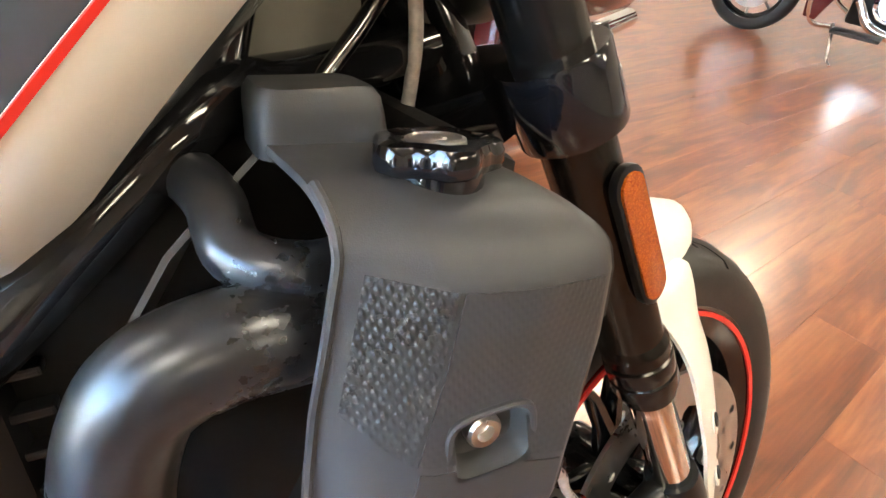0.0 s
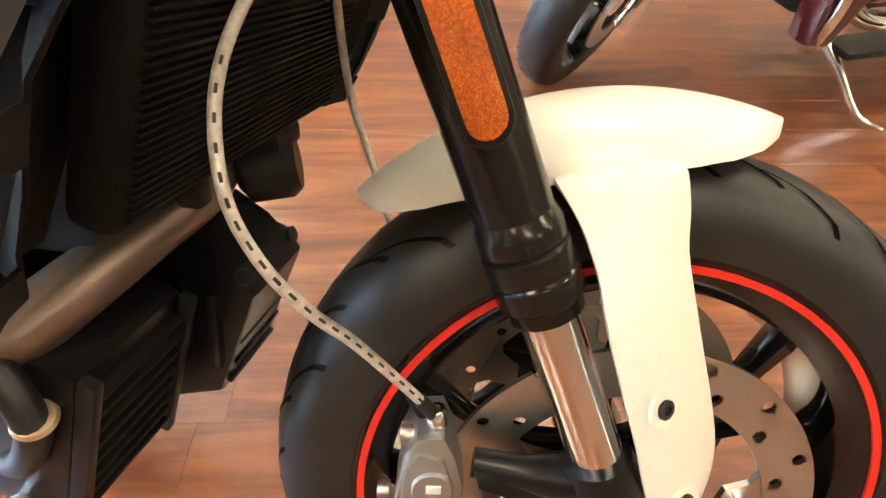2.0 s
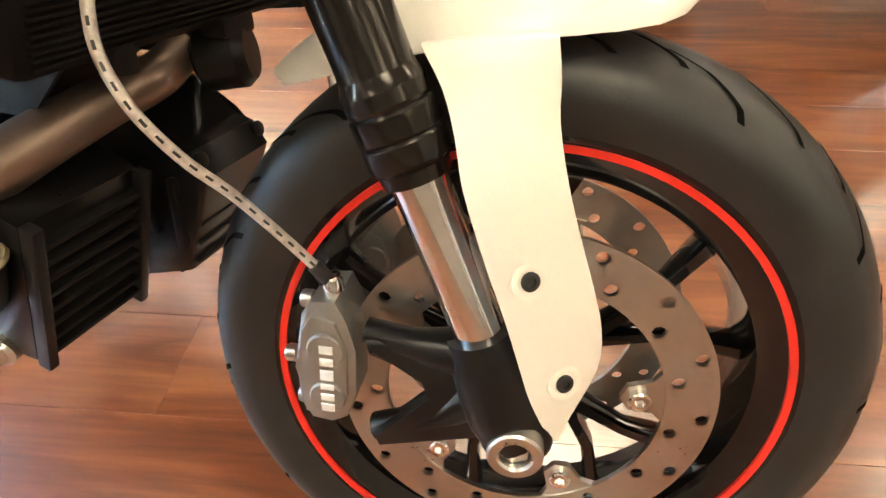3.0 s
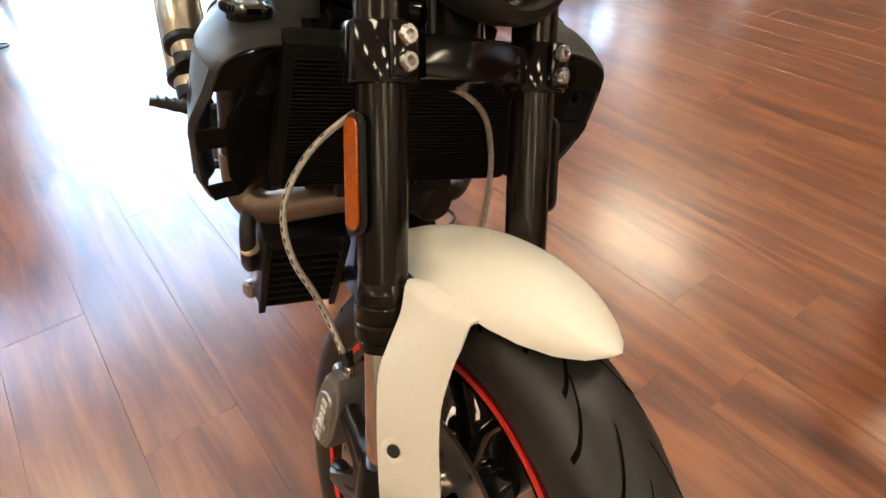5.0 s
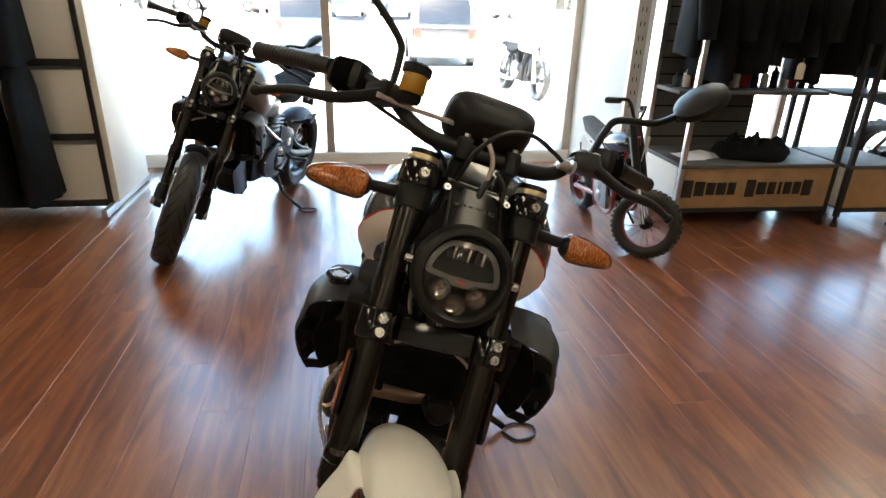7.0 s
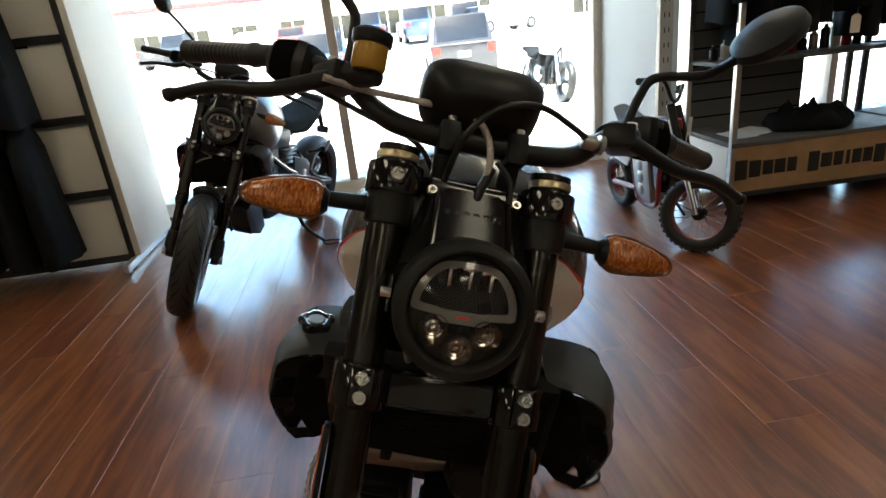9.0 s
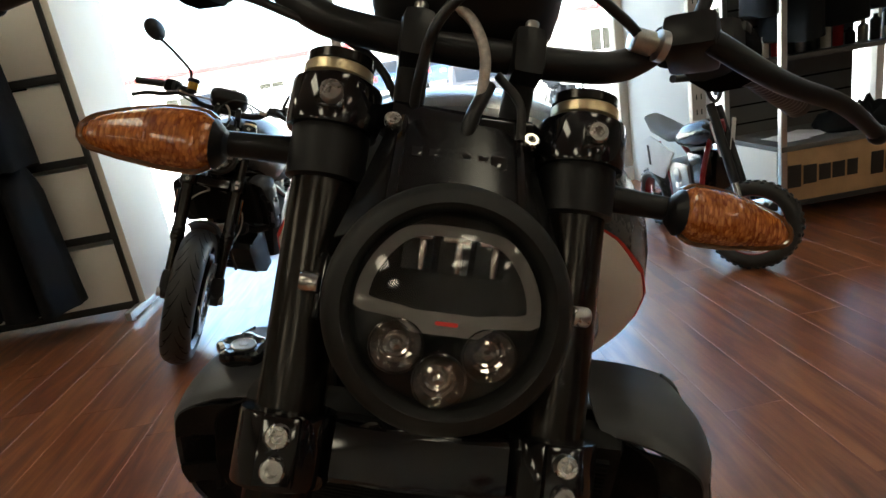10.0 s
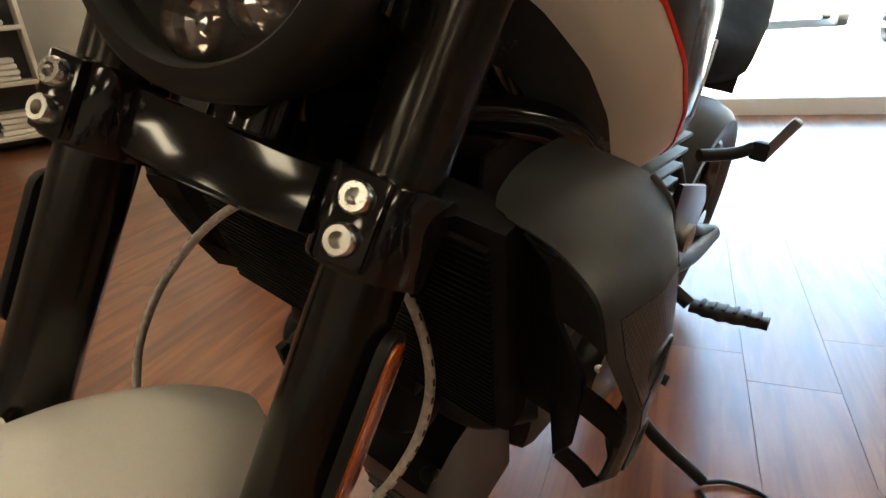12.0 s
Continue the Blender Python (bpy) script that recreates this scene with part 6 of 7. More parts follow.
def cruiser(M, paint, label, fairing=True, steer=0):
    """A long touring motorcycle that heads along +x, its front wheel's foot at the origin."""
    root = thing("touring_motorcycle", M, label, "motorcycle", "motorcycles in the showroom")
    W = M @ pose(0, 0, 0, -7, 0, 0)
    fw, rw = Vector((0, 0, 0.325)), Vector((-1.66, 0, 0.32))
    hp = Vector((-0.10, 0, 0.5))
    N = W @ Matrix.Translation(hp) @ Matrix.Rotation(radians(steer), 4, Vector((-0.48, 0, 0.88))) @ Matrix.Translation(-hp)
    for c, w, r in ((fw, 0.13, 0.325), (rw, 0.18, 0.32)):
        if not fairing:
            spoked_wheel(root, c, r, w, SATIN, N if c is fw else W, "spoked wheel with black rim")
            continue
        rim = part("wheel", lathe(B(), [(r * 0.74, -w * 0.4), (r * 0.70, -w * 0.3), (r * 0.64, 0), (r * 0.70, w * 0.3), (r * 0.74, w * 0.4), (r * 0.70, 0)], c, (0, 1, 0), 48, closed=True), GLOSS, root, "gloss black cast wheel", N if c is fw else W)
        prof = [(r * 0.72, -w * 0.42), (r * 0.85, -w * 0.5), (r * 0.93, -w * 0.44), (r * 0.985, -w * 0.25), (r, 0), (r * 0.985, w * 0.25), (r * 0.93, w * 0.44), (r * 0.85, w * 0.5), (r * 0.72, w * 0.42)]
        part("tyre", lathe(B(), prof, c, (0, 1, 0), 60, caps=False), RUBBER, rim, "tyre with diagonal tread grooves")
        g = B()
        for k in range(30):
            for s in (-1, 1):
                a = 2 * math.pi * (k + (0.5 if s > 0 else 0)) / 30
                for i in range(4):
                    q1, q2 = i / 4, (i + 1) / 4
                    vs = []
                    for q, d in ((q1, -0.010), (q1, 0.010), (q2, 0.010), (q2, -0.010)):
                        y = s * w * (0.06 + 0.36 * q)
                        t = min(1, abs(y) / (w * 0.44))
                        rr = r * (1 - 0.066 * t ** 2.3) + 0.0012
                        vs.append(g.verts.new(c + Vector((rr * math.sin(a + 0.30 * q + d), y, rr * math.cos(a + 0.30 * q + d)))))
                    g.faces.new(vs)
        tagged(part("tread_groove", g, INK, rim), kind="stuff")
        part("hub", lathe(B(), [(0.05, -w * 0.55), (0.05, w * 0.55)], c, (0, 1, 0), 24), CHROME, rim)
        for k in range(8):
            a = 2 * math.pi * k / 8
            part("spoke", rod(B(), c + 0.04 * Vector((math.sin(a), 0, math.cos(a))), c + r * 0.68 * Vector((math.sin(a), 0, math.cos(a))), 0.014, 0.010, 8), SILVER, rim)
        for s in (-1, 1):
            part("brake_disc", lathe(B(), [(0.09, s * w * 0.58), (0.15, s * w * 0.58), (0.15, s * (w * 0.58 + 0.006)), (0.09, s * (w * 0.58 + 0.006))], c, (0, 1, 0), 40, closed=True), STEEL, rim)
        a0, a1 = (-75, 28) if c is fw else (-100, 60)
        rows = []
        for i in range(19):
            th = radians(a0 + (a1 - a0) * i / 18)
            rr = r + 0.035
            row = []
            for k in range(9):
                x = -1 + k / 4
                q = rr - 0.05 * abs(x) ** 3
                row.append(c + Vector((q * math.sin(th), x * (w * 0.62), q * math.cos(th))))
            rows.append(row)
        fe = part("fender", shell(B(), rows, 0.003), paint, root, "glossy painted fender", N if c is fw else W, smooth=60)
        part("fender_trim", slab(B(), stadium(0.03, 0.13), 0.004, axes(c + Vector(((r + 0.03) * math.sin(radians(a0 + 28)), -w * 0.64, (r + 0.02) * math.cos(radians(a0 + 28)))), Vector((math.cos(radians(a0 + 28)), 0, -math.sin(radians(a0 + 28)))), Vector((math.sin(radians(a0 + 28)), 0, math.cos(radians(a0 + 28)))), Vector((0, 1, 0)))), CHROME, fe, "chrome fender trim")
    for s in (-1, 1):
        fk = part("fork_leg", lathe(B(), [(0.020, 0), (0.032, 0.02), (0.034, 0.12), (0.034, 0.36), (0.024, 0.38), (0.024, 0.72)], (0.02, s * 0.115, 0.27), (-0.48, 0, 0.88), 24), CHROME, root, "chrome fork leg", N)
        ex = sweep(B(), [(-0.70, s * 0.16, 0.40), (-0.85, s * 0.20, 0.25), (-1.2, s * 0.24, 0.24), (-1.5, s * 0.25, 0.25), (-2.15, s * 0.26, 0.27)], [0.028, 0.03, 0.032, 0.05, 0.05], 20, 6)
        part("exhaust", ex, CHROME, root, "chrome exhaust", W, smooth=60)
        cov = lathe(B(), [(0.13, 0.0), (0.14, 0.02), (0.14, 0.05), (0.115, 0.062), (0.11, 0.056), (0.06, 0.056), (0.055, 0.066), (0.0001, 0.068)], (-0.92, s * 0.12, 0.42), (0, s, 0), 36)
        part("engine_cover", cov, CHROME, root, "chrome engine cover", W)
        if not fairing:
            part("frame_tube", sweep(B(), [(-0.30, 0, 0.86), (-0.46, s * 0.10, 0.55), (-0.55, s * 0.12, 0.22), (-1.0, s * 0.13, 0.20), (-1.18, s * 0.13, 0.50), (-1.25, s * 0.12, 0.70)], 0.016, 10, 6), SATIN, root, "", W, smooth=60)
            part("shock", rod(B(), (-1.62, s * 0.13, 0.36), (-1.42, s * 0.13, 0.70), 0.022), CHROME, root, "", W)
            continue
        guard = sweep(B(), [(-0.62, s * 0.20, 0.22), (-0.50, s * 0.34, 0.26), (-0.46, s * 0.40, 0.42), (-0.50, s * 0.34, 0.62), (-0.58, s * 0.12, 0.70)], 0.016, 12, 6)
        part("crash_bar", guard, CHROME, root, "chrome crash bar", W, smooth=60)
        low = B()
        slab(low, [(-0.44, 0.29), (-0.52, 0.28), (-0.64, 0.55), (-0.60, 0.85), (-0.46, 0.85), (-0.40, 0.60)], 0.09, axes((0, s * 0.34, 0), Vector((1, 0, 0)), Vector((0, 0, 1)), Vector((0, 1, 0))), 0.02)
        part("lower_fairing", low, paint, root, "painted lower fairing", W, smooth=50)
        fb = B()
        box(fb, (-0.78, s * 0.32, 0.235), (0.30, 0.11, 0.025), 0.010)
        part("floorboard", fb, SATIN, root, "black rider floorboard", W)
        bag = B()
        loft(bag, [[Vector((f, s * (0.27 + w * math.sin(a)), cz + h * math.cos(a))) for a in [2 * math.pi * i / 20 for i in range(20)]] for f, cz, h, w in ((-1.30, 0.58, 0.13, 0.07), (-1.42, 0.56, 0.18, 0.10), (-1.80, 0.55, 0.19, 0.11), (-2.05, 0.56, 0.14, 0.08))])
        part("saddlebag", bag, paint, root, "hard painted saddlebag", W, smooth=60)
    eng = B()
    box(eng, (-0.88, 0, 0.38), (0.46, 0.26, 0.30), 0.04)
    en = part("engine", eng, SATIN, root, "black V-twin engine", W)
    for d, f in ((0.35, -0.72), (-0.35, -1.0)):
        for k in range(9):
            part("cylinder_fin", box(B(), (0, 0, 0.10 + 0.026 * k), (0.18, 0.20, 0.010), 0.003, axes((f, 0, 0.42), Vector((1, 0, -d)).normalized(), Vector((0, 1, 0)), Vector((d, 0, 1)).normalized())), SATIN, en)
    hose = B()
    box(hose, (-0.33, 0, 0.48), (0.10, 0.24, 0.30), 0.03)
    rod(hose, (-0.30, -0.10, 0.33), (-0.25, -0.16, 0.30), 0.05)
    part("oil_cooler", hose, SATIN, root, "black oil cooler cover", W)
    if fairing:
        fa = B()
        loft(fa, [[ring_at(f, c, h, w, 2 * math.pi * i / 28) for i in range(28)] for f, c, h, w in ((0.02, 1.02, 0.10, 0.14), (-0.04, 1.04, 0.19, 0.30), (-0.16, 1.06, 0.21, 0.40), (-0.30, 1.06, 0.18, 0.40))])
        part("fairing", fa, paint, root, "painted fork-mounted fairing", W, smooth=60)
    tk = B()
    loft(tk, [[ring_at(f, c, h, w, 2 * math.pi * i / 28) for i in range(28)] for f, c, h, w in ((-0.50, 0.84, 0.06, 0.07), (-0.58, 0.84, 0.12, 0.15), (-0.80, 0.85, 0.13, 0.18), (-1.0, 0.82, 0.09, 0.13), (-1.12, 0.78, 0.05, 0.08))])
    tn = part("fuel_tank", tk, paint, root, "painted fuel tank", W, smooth=60)
    seat = B()
    loft(seat, [[ring_at(f, c, h, w, 2 * math.pi * i / 24) for i in range(24)] for f, c, h, w in ((-1.05, 0.76, 0.04, 0.10), (-1.2, 0.70, 0.06, 0.18), (-1.45, 0.72, 0.07, 0.19), (-1.62, 0.80, 0.07, 0.15), (-1.95, 0.82, 0.05, 0.12))])
    part("seat", seat, CLOTH, root, "black leather seat", W, smooth=60)
    part("handlebar", sweep(B(), [(-0.62, -0.42, 1.06), (-0.46, -0.30, 1.10), (-0.36, 0, 1.00), (-0.46, 0.30, 1.10), (-0.62, 0.42, 1.06)], 0.014, 10, 6), SATIN, root, "", W)
    st = sweep(B(), [(-0.62, 0.30, 0.22), (-0.66, 0.38, 0.13), (-0.70, 0.46, 0.03), (-0.74, 0.53, 0.010)], [0.014, 0.012, 0.010, 0.008], 10, 5)
    part("side_stand", st, CHROME, root, "chrome side stand folded out", M)
    return root


cruiser(pose(0.387, 1.61, 0, 0, 0, 195), MAROON, "dark maroon touring motorcycle with chrome engine covers", True, 38)
CREAM = mat("silver_paint", (0.55, 0.55, 0.55), 0.3, coat=0.3)
cruiser(pose(4.35, 2.05, 0, 0, 0, 100), MAROON, "dark touring motorcycle parked across the showroom")
BLUEGREY = mat("blue_grey_tank_paint", (0.16, 0.21, 0.25), 0.25, vary=0.05, coat=0.4)
cruiser(pose(-1.93, 4.63, 0, 0, 0, 3) @ Matrix.Scale(0.9, 4), BLUEGREY, "blue-grey roadster motorcycle parked behind the clothing display", False, 18)
cruiser(pose(-2.1, 6.35, 0, 0, 0, 3) @ Matrix.Scale(0.9, 4), CREAM, "silver motorcycle parked behind the clothing display", False)
cruiser(pose(-9.1, 3.45, lot_height(-9.1), 0, 0, 4), CREAM, "pale motorcycle parked in the sunlit lot outside", False)


def car(M, paint, label, tall=False, bed=False):
    root = thing("car", M, label, "car", "cars in the lot")
    h, r = (1.75, 0.36) if tall or bed else (1.42, 0.32)
    body = B()
    lo, mid = r * 0.75, h * 0.58
    prof = [(-2.25, lo + 0.1), (-2.25, mid), (-2.15, mid + 0.03), (-1.0, mid + 0.06), (2.1, mid + 0.05), (2.25, mid - 0.12), (2.28, lo + 0.1), (2.2, lo), (-2.2, lo)]
    slab(body, prof, 1.75, axes((0, 0, 0), Vector((1, 0, 0)), Vector((0, 0, 1)), Vector((0, -1, 0))), 0.07)
    bo = part("body", body, paint, root, "painted car body", M, smooth=50)
    cab = B()
    x0, x1 = (-0.2, 1.0) if bed else (-2.1, 1.0)
    loft(cab, [[Vector((x0, y, mid + 0.02)) if k == 0 else Vector((x1, y, mid + 0.02)) for k, y in ((0, -0.8), (1, -0.8), (1, 0.8), (0, 0.8))],
               [Vector((x0 + 0.25, -0.66, h)), Vector((x1 - 0.65, -0.66, h)), Vector((x1 - 0.65, 0.66, h)), Vector((x0 + 0.25, 0.66, h))]])
    part("cabin", cab, paint, root, "", M, smooth=30)
    win = B()
    for s in (-1, 1):
        slab(win, [(x0 + 0.22, mid + 0.10), (x1 - 0.28, mid + 0.10), (x1 - 0.66, h - 0.09), (x0 + 0.36, h - 0.09)], 0.02, axes((0, s * 0.745, 0), Vector((1, 0, 0)), Vector((0, s * -0.25, 1)).normalized(), Vector((0, 1, s * 0.25)).normalized()))
    part("side_window", win, GLOSS, root, "dark side glass", M)
    for x, d in ((x1 - 0.30, 1), (x0 + 0.13, -1)):
        part("windscreen", box(B(), (0, 0, 0), (0.03, 1.35, (h - mid) * 0.85), 0.01, axes((x, 0, (h + mid) / 2 + 0.03), Vector((1, 0, 0.6 * d if d > 0 else -0.33)).normalized(), Vector((0, 1, 0)), Vector((-0.6 if d > 0 else 0.33, 0, 1)).normalized())), GLOSS, root, "dark glass screen", M)
    for x in (-1.4, 1.45):
        for s in (-1, 1):
            wl = part("wheel", lathe(B(), [(r * 0.6, 0.0), (r, 0.0), (r, 0.2), (r * 0.62, 0.22), (r * 0.58, 0.18), (0.0001, 0.18)], (x, s * 0.70, r), (0, s, 0), 28), RUBBER, root, "car wheel with alloy rim", M)
            part("rim", lathe(B(), [(r * 0.58, 0.19), (r * 0.5, 0.215), (0.0001, 0.215)], (x, s * 0.70, r), (0, s, 0), 20), SILVER, wl)
    for s in (-1, 1):
        part("tail_light", box(B(), (-2.24, s * 0.72, mid - 0.14), (0.05, 0.18, 0.22), 0.02), RED, root, "red tail light", M)
        part("headlight", box(B(), (2.25, s * 0.66, mid - 0.18), (0.06, 0.30, 0.13), 0.02), WHITEINK, root, "clear headlight", M)
    part("number_plate", box(B(), (-2.275, 0, mid - 0.25), (0.02, 0.32, 0.15), 0.004), WHITEINK, root, "", M)
    return root


BLUE = mat("dark_blue_car_paint", (0.03, 0.06, 0.15), 0.25, coat=0.5)
REDCAR = mat("red_car_paint", (0.32, 0.03, 0.03), 0.25, coat=0.5)
SILVERCAR = mat("silver_car_paint", (0.5, 0.5, 0.5), 0.3, coat=0.5)
BLACKCAR = mat("black_car_paint", (0.03, 0.03, 0.035), 0.2, coat=0.5)
for x, y, a, p, lb, tl, bd in ((-21.8, -1.15, 184, BLUE, "blue sport utility car parked in the sunny lot", True, False), (-32.6, 0.7, 181, BLUE, "blue pickup truck parked across the lot", False, True),
                               (-35.4, -3.2, 176, REDCAR, "red saloon car parked across the lot", False, False), (-35.2, -5.9, 265, SILVERCAR, "white saloon car parked across the lot", False, False),
                               (-36.2, -10.2, 160, BLACKCAR, "black pickup truck parked across the lot", False, True), (-33.4, 3.4, 183, BLUE, "dark blue pickup truck parked across the lot", False, True),
                               (-36.8, 6.4, 178, BLACKCAR, "dark car parked across the lot", True, False), (-17.6, 3.05, 176, BLACKCAR, "black sport utility car parked in the sunny lot", True, False),
                               (-34.6, 8.4, 112, SILVERCAR, "silver saloon car parked across the lot", False, False), (-37, -16.0, 30, REDCAR, "red car parked far across the lot", False, False),
                               (-36, -22.0, 150, SILVERCAR, "silver car parked far across the lot", False, False)):
    car(pose(x, y, lot_height(x), 0, 0, a), p, lb, tl, bd)


def far_building(M, w, label):
    root = thing("building", M, label, "building")
    wallm = mat("pale_far_wall", (0.55, 0.50, 0.45), 0.85, vary=0.06, scale=0.6)
    part("wall", box(B(), (0, 0, 2.6), (10, w, 5.2)), wallm, root, "", M)
    part("roof_edge", box(B(), (0, 0, 5.3), (10.6, w + 0.6, 0.5), 0.05), REDCAR, root, "red-brown roof edge", M)
    for k in range(int(w / 5)):
        y = -w / 2 + 2.5 + 5 * k
        wd = part("window", box(B(), (5.0, y, 1.7), (0.1, 2.6, 2.4)), GLOSS, root, "dark shop window", M)
        part("frame", box(B(), (5.06, y, 1.7), (0.06, 0.12, 2.4)), WHITEINK, wd)


far_building(pose(-72, -14, 0.70, 0, 0, 0), 60, "low pale commercial building across the street")
far_building(pose(-75, 42, 0.70, 0, 0, 0), 36, "low pale commercial building with red roof edge")


# ---- shop fittings ----
def hanging_coat(M, cloth, label, w=0.50, h=0.80, sleeve=True, trim=None):
    """A jacket on a hanger; its hook is at the origin, its shoulders along x."""
    root = thing("jacket", M, label, "clothing", "hanging clothes")
    rng = random.Random(int(abs(M.translation.x * 971 + M.translation.y * 313) * 10))
    ph = rng.random() * 6
    rings = []
    for i in range(12):
        q = i / 11
        z = -0.10 - h * q
        ww = (w / 2) * (0.30 + 0.62 * min(1, q * 6) ** 0.6) * (1 + 0.06 * q)
        ring = []
        for k in range(28):
            a = 2 * math.pi * k / 28
            fold = 1 + 0.10 * math.sin(5 * a + ph + q * 3) * q + 0.05 * math.sin(9 * a - ph)
            ring.append(Vector((ww * math.cos(a), 0.085 * (0.6 + 0.5 * q) * math.sin(a) * fold, z + 0.012 * math.sin(3 * a + ph) * q)))
        rings.append(ring)
    part("torso", loft(B(), rings), cloth, root, "", M, smooth=70)
    if sleeve:
        for s in (-1, 1):
            sl = sweep(B(), [(s * w * 0.40, 0, -0.16), (s * w * 0.52, 0.02, -0.30), (s * w * 0.55, 0.03, -0.50), (s * w * 0.53, 0.05, -0.70)], [0.075, 0.07, 0.062, 0.05], 14, 5)
            part("sleeve", sl, trim or cloth, root, "", M, smooth=70)
    hk = sweep(B(), [(0.0, 0, -0.09), (0, 0, -0.03), (0.02, 0, 0.0), (0.0, 0, 0.02)], 0.003, 6, 5)
    part("hanger", hk, STEEL, root, "", M)
    return root


def gondola(M):
    """A display fixture: white end panel, boarded face with black shelf strips."""
    root = thing("display_stand", M, "white display stand with black strips and steel feet", "display stand")
    part("end_panel", box(B(), (-0.34, 0.0, 1.09), (0.66, 0.04, 2.06), 0.003), BOARD, root, "white end panel", M)
    for k in range(5):
        part("board", box(B(), (-0.05, -0.66, 0.235 + 0.47 * k), (0.03, 1.24, 0.41), 0.004), BOARD, root, "off-white board", M)
    for k in range(6):
        part("strip", box(B(), (-0.045, -0.66, 0.035 + 0.46 * k if k else 0.05), (0.036, 1.24, 0.045), 0.003), BLACKSTEEL, root, "black shelf strip", M)
    part("upright", box(B(), (-0.02, -0.035, 1.09), (0.05, 0.03, 2.06), 0.003), BLACKSTEEL, root, "black steel upright", M)
    part("upright", box(B(), (-0.02, -1.29, 1.09), (0.05, 0.03, 2.06), 0.003), BLACKSTEEL, root, "black steel upright", M)
    for y in (-0.02, -1.29):
        part("foot", box(B(), (-0.30, y, 0.035), (0.95, 0.035, 0.05), 0.006), STEEL, root, "steel foot bar", M)
        for x in (0.13, -0.74):
            part("glide", lathe(B(), [(0.018, 0), (0.018, 0.008), (0.006, 0.012)], (x, y, 0.0), (0, 0, 1), 14), STEEL, root, "", M)
    part("back_board", box(B(), (-0.30, -0.66, 1.09), (0.02, 1.22, 2.0)), BOARD, root, "", M)
    part("rail", rod(B(), (0.14, -1.25, 1.95), (0.14, -0.12, 1.95), 0.013), STEEL, root, "steel hanging rail", M)
    for y in (-0.16, -1.2):
        part("rail_arm", rod(B(), (-0.03, y, 1.95), (0.14, y, 1.95), 0.010), STEEL, root, "", M)


gondola(pose(-3.295, -1.385, 0, 0, 0, 0))
for k in range(5):
    hanging_coat(pose(-3.135, -1.72 - 0.15 * k, 1.93, 0, 0, 14 + 7 * (k % 3)), CLOTH, "black jacket with red sleeves hanging on a rail" if k % 2 else "black riding jacket hanging on a rail", 0.56, 0.85 + 0.1 * (k % 2), True, REDCLOTH if k % 2 else None)
for k in range(4):
    hanging_coat(pose(-3.075, -1.70 - 0.20 * k, 1.08, 0, 0, 8 + 9 * (k % 2)), CLOTH, "black trousers hanging below the jackets", 0.46, 0.80, False)


def rack(M, label):
    """Low pale shelves with folded clothes."""
    root = thing("clothes_shelf", M, label, "shelf")
    for k in range(4):
        part("shelf_board", box(B(), (0, 0, 0.12 + 0.42 * k), (0.42, 1.5, 0.035), 0.003), BOARD, root, "pale shelf board", M)
    for y in (-0.74, 0.74):
        part("side", box(B(), (0, y, 0.72), (0.42, 0.03, 1.44), 0.003), BOARD, root, "", M)
    part("back", box(B(), (-0.21, 0, 0.72), (0.02, 1.45, 1.44)), GREYSHELF, root, "", M)
    for y in (-0.7, 0.7):
        part("foot", box(B(), (0, y, 0.05), (0.36, 0.04, 0.1), 0.004), BLACKSTEEL, root, "", M)


rack(pose(-2.75, -4.9, 0, 0, 0, 60), "pale wooden shelf with folded clothes and helmets")
rng_s = random.Random(8)
for k in range(12):
    z = 0.14 + 0.42 * (k // 4)
    p = pose(-2.75, -4.9, 0, 0, 0, 60) @ Vector((0.03, -0.52 + 0.34 * (k % 4), 0))
    fc = B()
    for j in range(3 + k % 2):
        box(fc, (rng_s.uniform(-0.01, 0.01), rng_s.uniform(-0.01, 0.01), 0.025 + 0.045 * j), (0.28, 0.24, 0.042), 0.018)
    c = part("folded_clothes", fc, (CLOTH, REDCLOTH, GREYSHELF, BOARD)[(k * 5) % 4], None, "", pose(p.x, p.y, z - 0.0025, 0, 0, 60))
    tagged(c, "stack of folded clothes on a shelf", "clothing", "folded clothes")


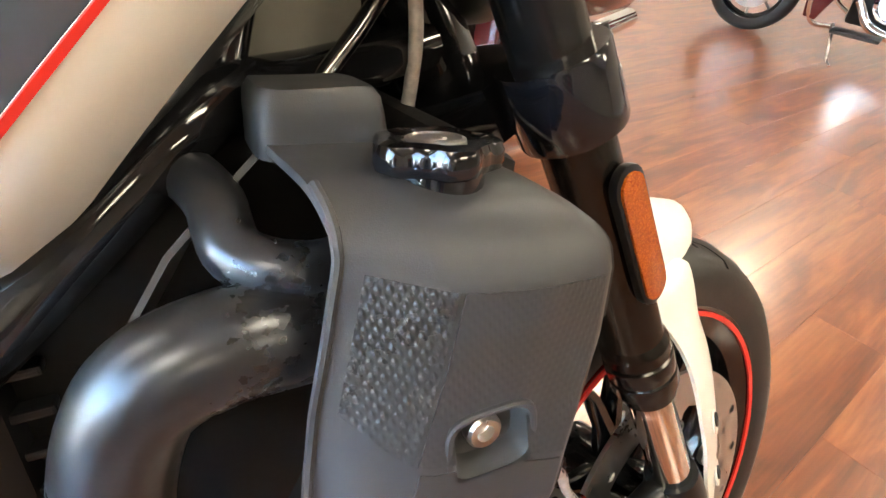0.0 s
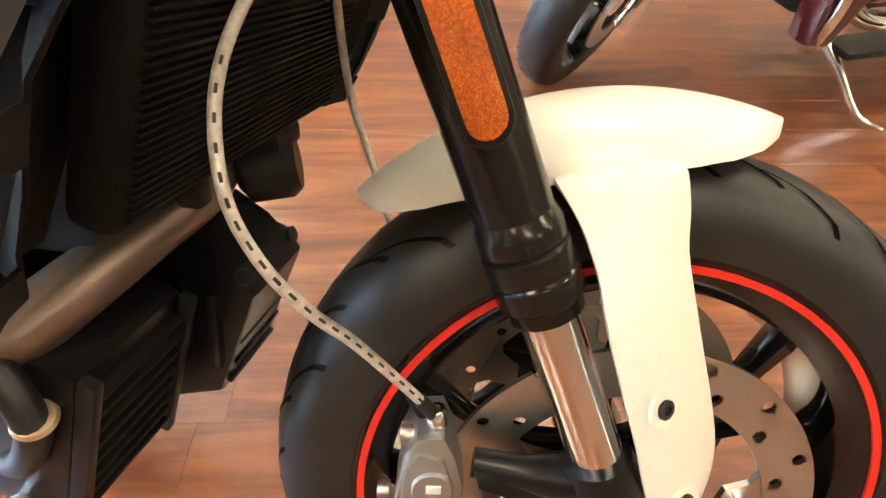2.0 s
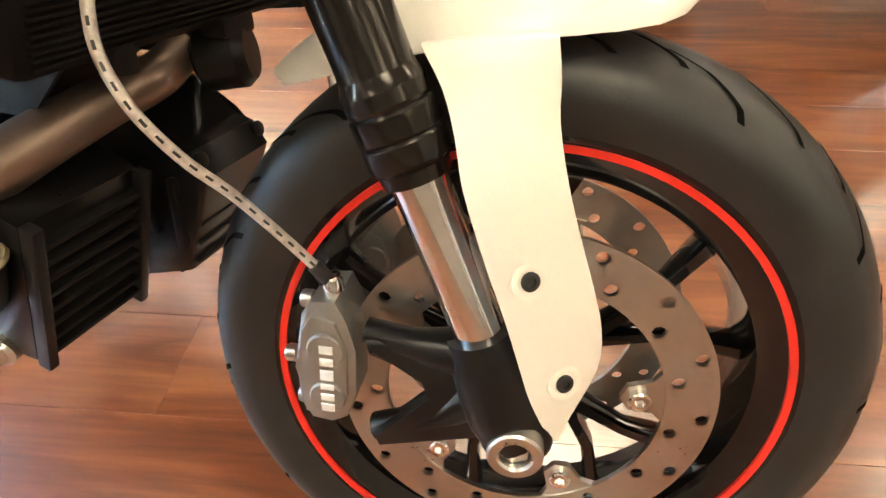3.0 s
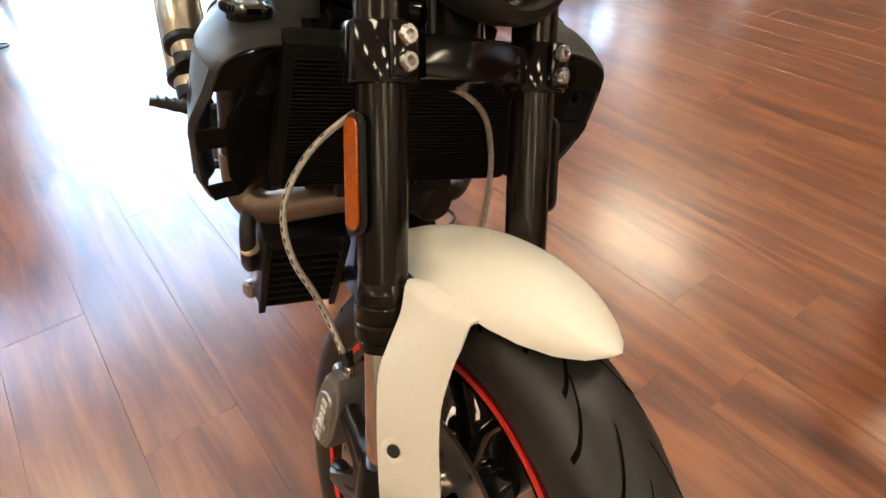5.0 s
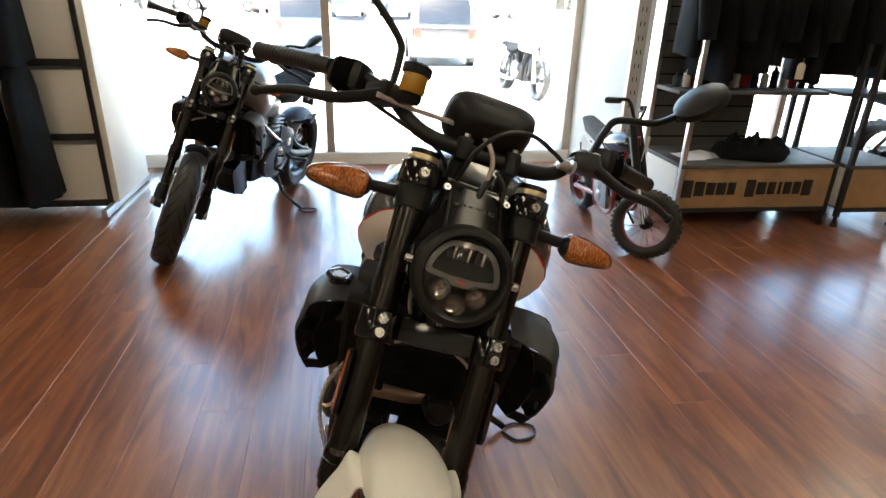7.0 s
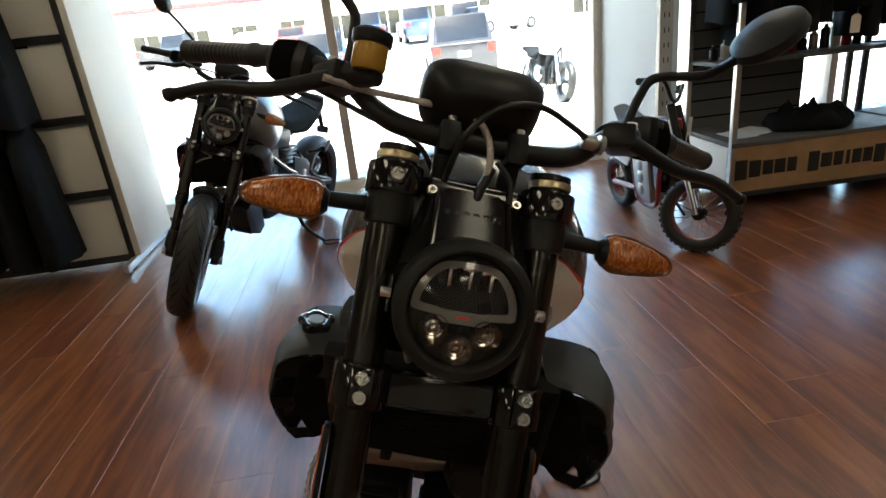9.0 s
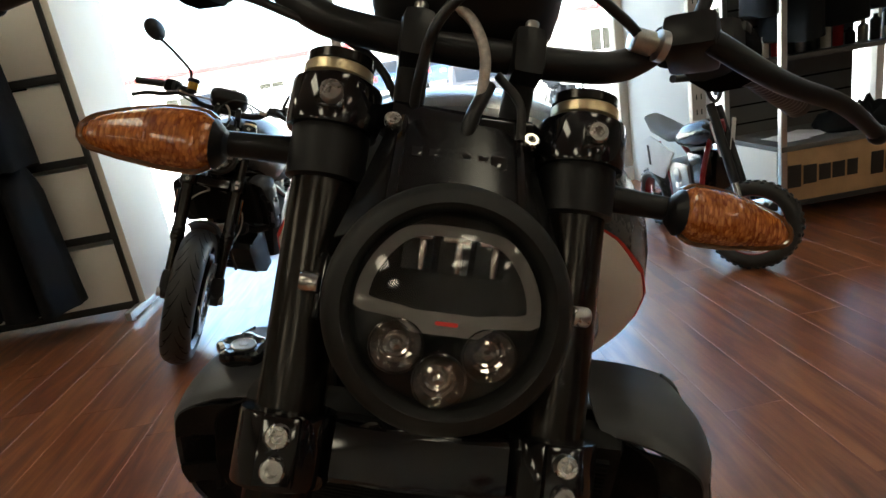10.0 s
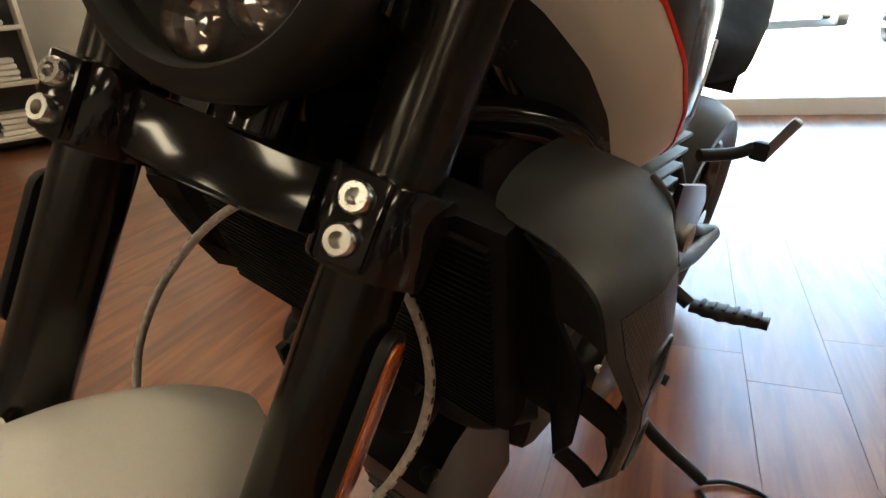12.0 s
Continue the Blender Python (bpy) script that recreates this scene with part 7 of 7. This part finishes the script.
def bench(M, length, label, bars):
    """A display bench: oak front panel in a black steel frame, with posts, shelves and hanging rail above."""
    root = thing("display_bench", M, label, "display bench", "display benches")
    L2 = length
    part("front_panel", box(B(), (0.0, L2 / 2, 0.27), (0.025, L2 - 0.06, 0.27), 0.003), DARKWOOD, root, "pale oak front panel", M)
    part("end_panel", box(B(), (-0.28, 0.012, 0.27), (0.5, 0.02, 0.27), 0.003), BOARD, root, "white end panel", M)
    part("bench_top", box(B(), (-0.27, L2 / 2, 0.42), (0.58, L2, 0.028), 0.004), GREYSHELF, root, "dark grey bench top", M)
    part("bottom_rail", box(B(), (0.0, L2 / 2, 0.12), (0.035, L2, 0.03), 0.003), BLACKSTEEL, root, "black bottom rail", M)
    for y in (0.015, L2 - 0.015):
        for x in (0.0, -0.55):
            # left posts get bright steel in place of black for the window's shine
            part("post", box(B(), (x, y, 1.10), (0.032, 0.032, 2.06), 0.003), STEEL if bars and y < 0.1 else BLACKSTEEL, root, "steel post, made bright for the window's shine" if bars and y < 0.1 else "black steel post", M)
            part("caster", lathe(B(), [(0.022, 0), (0.024, 0.012), (0.012, 0.03), (0.012, 0.07)], (x, y, 0.0), (0, 0, 1), 16), SATIN, root, "black levelling foot", M)
    part("shelf", box(B(), (-0.38, L2 / 2, 0.86), (0.34, L2 - 0.04, 0.025), 0.003), GREYSHELF, root, "dark grey shelf", M)
    if bars:
        part("back_panel", box(B(), (-0.575, L2 * 0.37, 1.06), (0.015, L2 * 0.70, 2.06), 0.002), GREYSHELF, root, "dark grey slotted back panel", M)
        for k in range(14):
            part("panel_slot", box(B(), (-0.5665, L2 * 0.37, 0.50 + 0.11 * k), (0.003, L2 * 0.68, 0.010)), GROOVESHADE, root, "", M)
    part("lower_back", box(B(), (-0.555, L2 / 2, 0.215), (0.015, L2 - 0.07, 0.40)), BLACKSTEEL, root, "", M)
    part("lower_shelf", box(B(), (-0.28, L2 / 2, 0.125), (0.52, L2 - 0.07, 0.02)), BLACKSTEEL, root, "", M)
    part("rail", rod(B(), (-0.27, 0, 1.92), (-0.27, L2, 1.92), 0.014), STEEL, root, "steel hanging rail", M)
    for y in (0.015, L2 - 0.015):
        part("top_bar", box(B(), (-0.275, y, 2.12), (0.58, 0.03, 0.03), 0.003), BLACKSTEEL, root, "", M)
        part("rail_hanger", rod(B(), (-0.27, y, 1.92), (-0.27, y, 2.11), 0.008), STEEL, root, "", M)
    for y0, w, h in bars:
        part("logo_bar", box(B(), (0.0145, y0, 0.27), (0.005, w, h), 0.001), INK, root, "dark lettering bar", M)


BENCH = pose(-2.64, 2.29, 0, 0, 0, -2)
bars = [(0.07, 0.072, 0.12), (0.155, 0.07, 0.10), (0.235, 0.062, 0.085), (0.31, 0.066, 0.085), (0.385, 0.055, 0.085), (0.52, 0.066, 0.12), (0.60, 0.066, 0.085), (0.675, 0.055, 0.085), (0.735, 0.022, 0.085), (0.79, 0.055, 0.085), (0.86, 0.055, 0.085), (0.935, 0.068, 0.11)]
bench(BENCH, 1.13, "oak-fronted display bench with dark lettering and hanging rail", bars)
bench(BENCH @ pose(0.05, 1.17, 0), 0.46, "oak-fronted display bench with black steel posts", [])
for k in range(11):
    p = BENCH @ Vector((-0.27, 0.06 + 0.168 * k, 1.90))
    hanging_coat(pose(p.x, p.y, p.z, 0, 0, -2 + 10 * ((k * 7) % 5 - 2)), CLOTH, "black riding jacket on a hanger with a paper tag", 0.52, 0.70 + 0.10 * ((k * 3) % 4) / 2, True)
for k, (y, z) in enumerate(((0.22, 1.04), (0.72, 1.02), (1.5, 1.03))):
    p = BENCH @ Vector((-0.05, y, z))
    tg = B()
    slab(tg, [(-0.025, -0.05), (0.025, -0.05), (0.025, 0.035), (0.012, 0.05), (-0.012, 0.05), (-0.025, 0.035)], 0.002, axes((0, 0, 0), Vector((0.3, 0.95, 0)).normalized(), Vector((0, 0, 1)), Vector((0.95, -0.3, 0)).normalized()))
    sweep(tg, [(0, 0, 0.04), (0.0, 0.01, 0.10), (-0.03, 0.02, 0.16)], 0.001, 5, 3)
    tagged(part("price_tag", tg, BOARD, None, "", pose(p.x, p.y, p.z)), "pale card price tag hanging from a jacket", "price tag", "price tags")
# things on the bench
pb = BENCH @ Vector((-0.22, 0.62, 0.434))
cl = B()
loft(cl, [[Vector((0.20 * k * math.cos(a) * (1 + 0.1 * math.sin(3 * a)), 0.26 * k * math.sin(a) * (1 + 0.08 * math.sin(5 * a + 1)), z * (1 + 0.35 * math.sin(4 * a + 9 * k) + 0.25 * math.sin(7 * a - 5 * k)))) for a in [2 * math.pi * i / 40 for i in range(40)]] for z, k in ((0.0, 0.95), (0.025, 1.02), (0.06, 0.95), (0.085, 0.8), (0.070, 0.62), (0.105, 0.45), (0.085, 0.25), (0.10, 0.08))])
tagged(part("folded_jacket", cl, CLOTH, None, "", pose(pb.x, pb.y, pb.z + 0.002, 0, 0, -2), smooth=70), "black jacket lying folded on the bench", "clothing")
for k in range(3):
    pp = BENCH @ Vector((-0.20 - 0.03 * k, 0.16 + 0.085 * k, 0.436 + 0.0015 * k))
    tagged(part("leaflet", box(B(), (0, 0, 0), (0.21, 0.15, 0.0012)), WHITEINK, None, "", pose(pp.x, pp.y, pp.z, 0, 0, 12 * k)), "printed leaflet lying on the bench", "leaflet", "leaflets")
for k in range(14):
    pp = BENCH @ Vector((-0.40, 0.09 + 0.072 * k, 0.8735))
    hh = 0.06 + 0.05 * ((k * 5) % 4) / 2
    bt = lathe(B(), [(0.024, 0), (0.026, 0.004), (0.026, hh), (0.012, hh + 0.015), (0.012, hh + 0.03)], (0, 0, 0), (0, 0, 1), 16)
    tagged(part("bottle", bt, (SATIN, REDCLOTH, STEEL, BOARD, GLOSS)[(k * 3) % 5], None, "", pose(pp.x, pp.y, pp.z)), "small bottle of care product on a shelf", "bottle", "bottles on the shelf")

up = thing("display_upright", pose(-3.40, 2.26, 0, 0, 0, -4), "tall bronze-coloured slotted steel upright beside the bench", "display upright")
part("post", box(B(), (0, 0, 1.22), (0.05, 0.09, 2.40), 0.004), FRAMEM, up)
part("base_plate", box(B(), (0, 0, 0.006), (0.14, 0.14, 0.012), 0.002), FRAMEM, up)
for k in range(24):
    for dy in (-0.015, 0.015):
        part("slot", box(B(), (0.0262, dy, 0.12 + 0.095 * k), (0.002, 0.006, 0.032)), GROOVESHADE, up)

lay_planks()
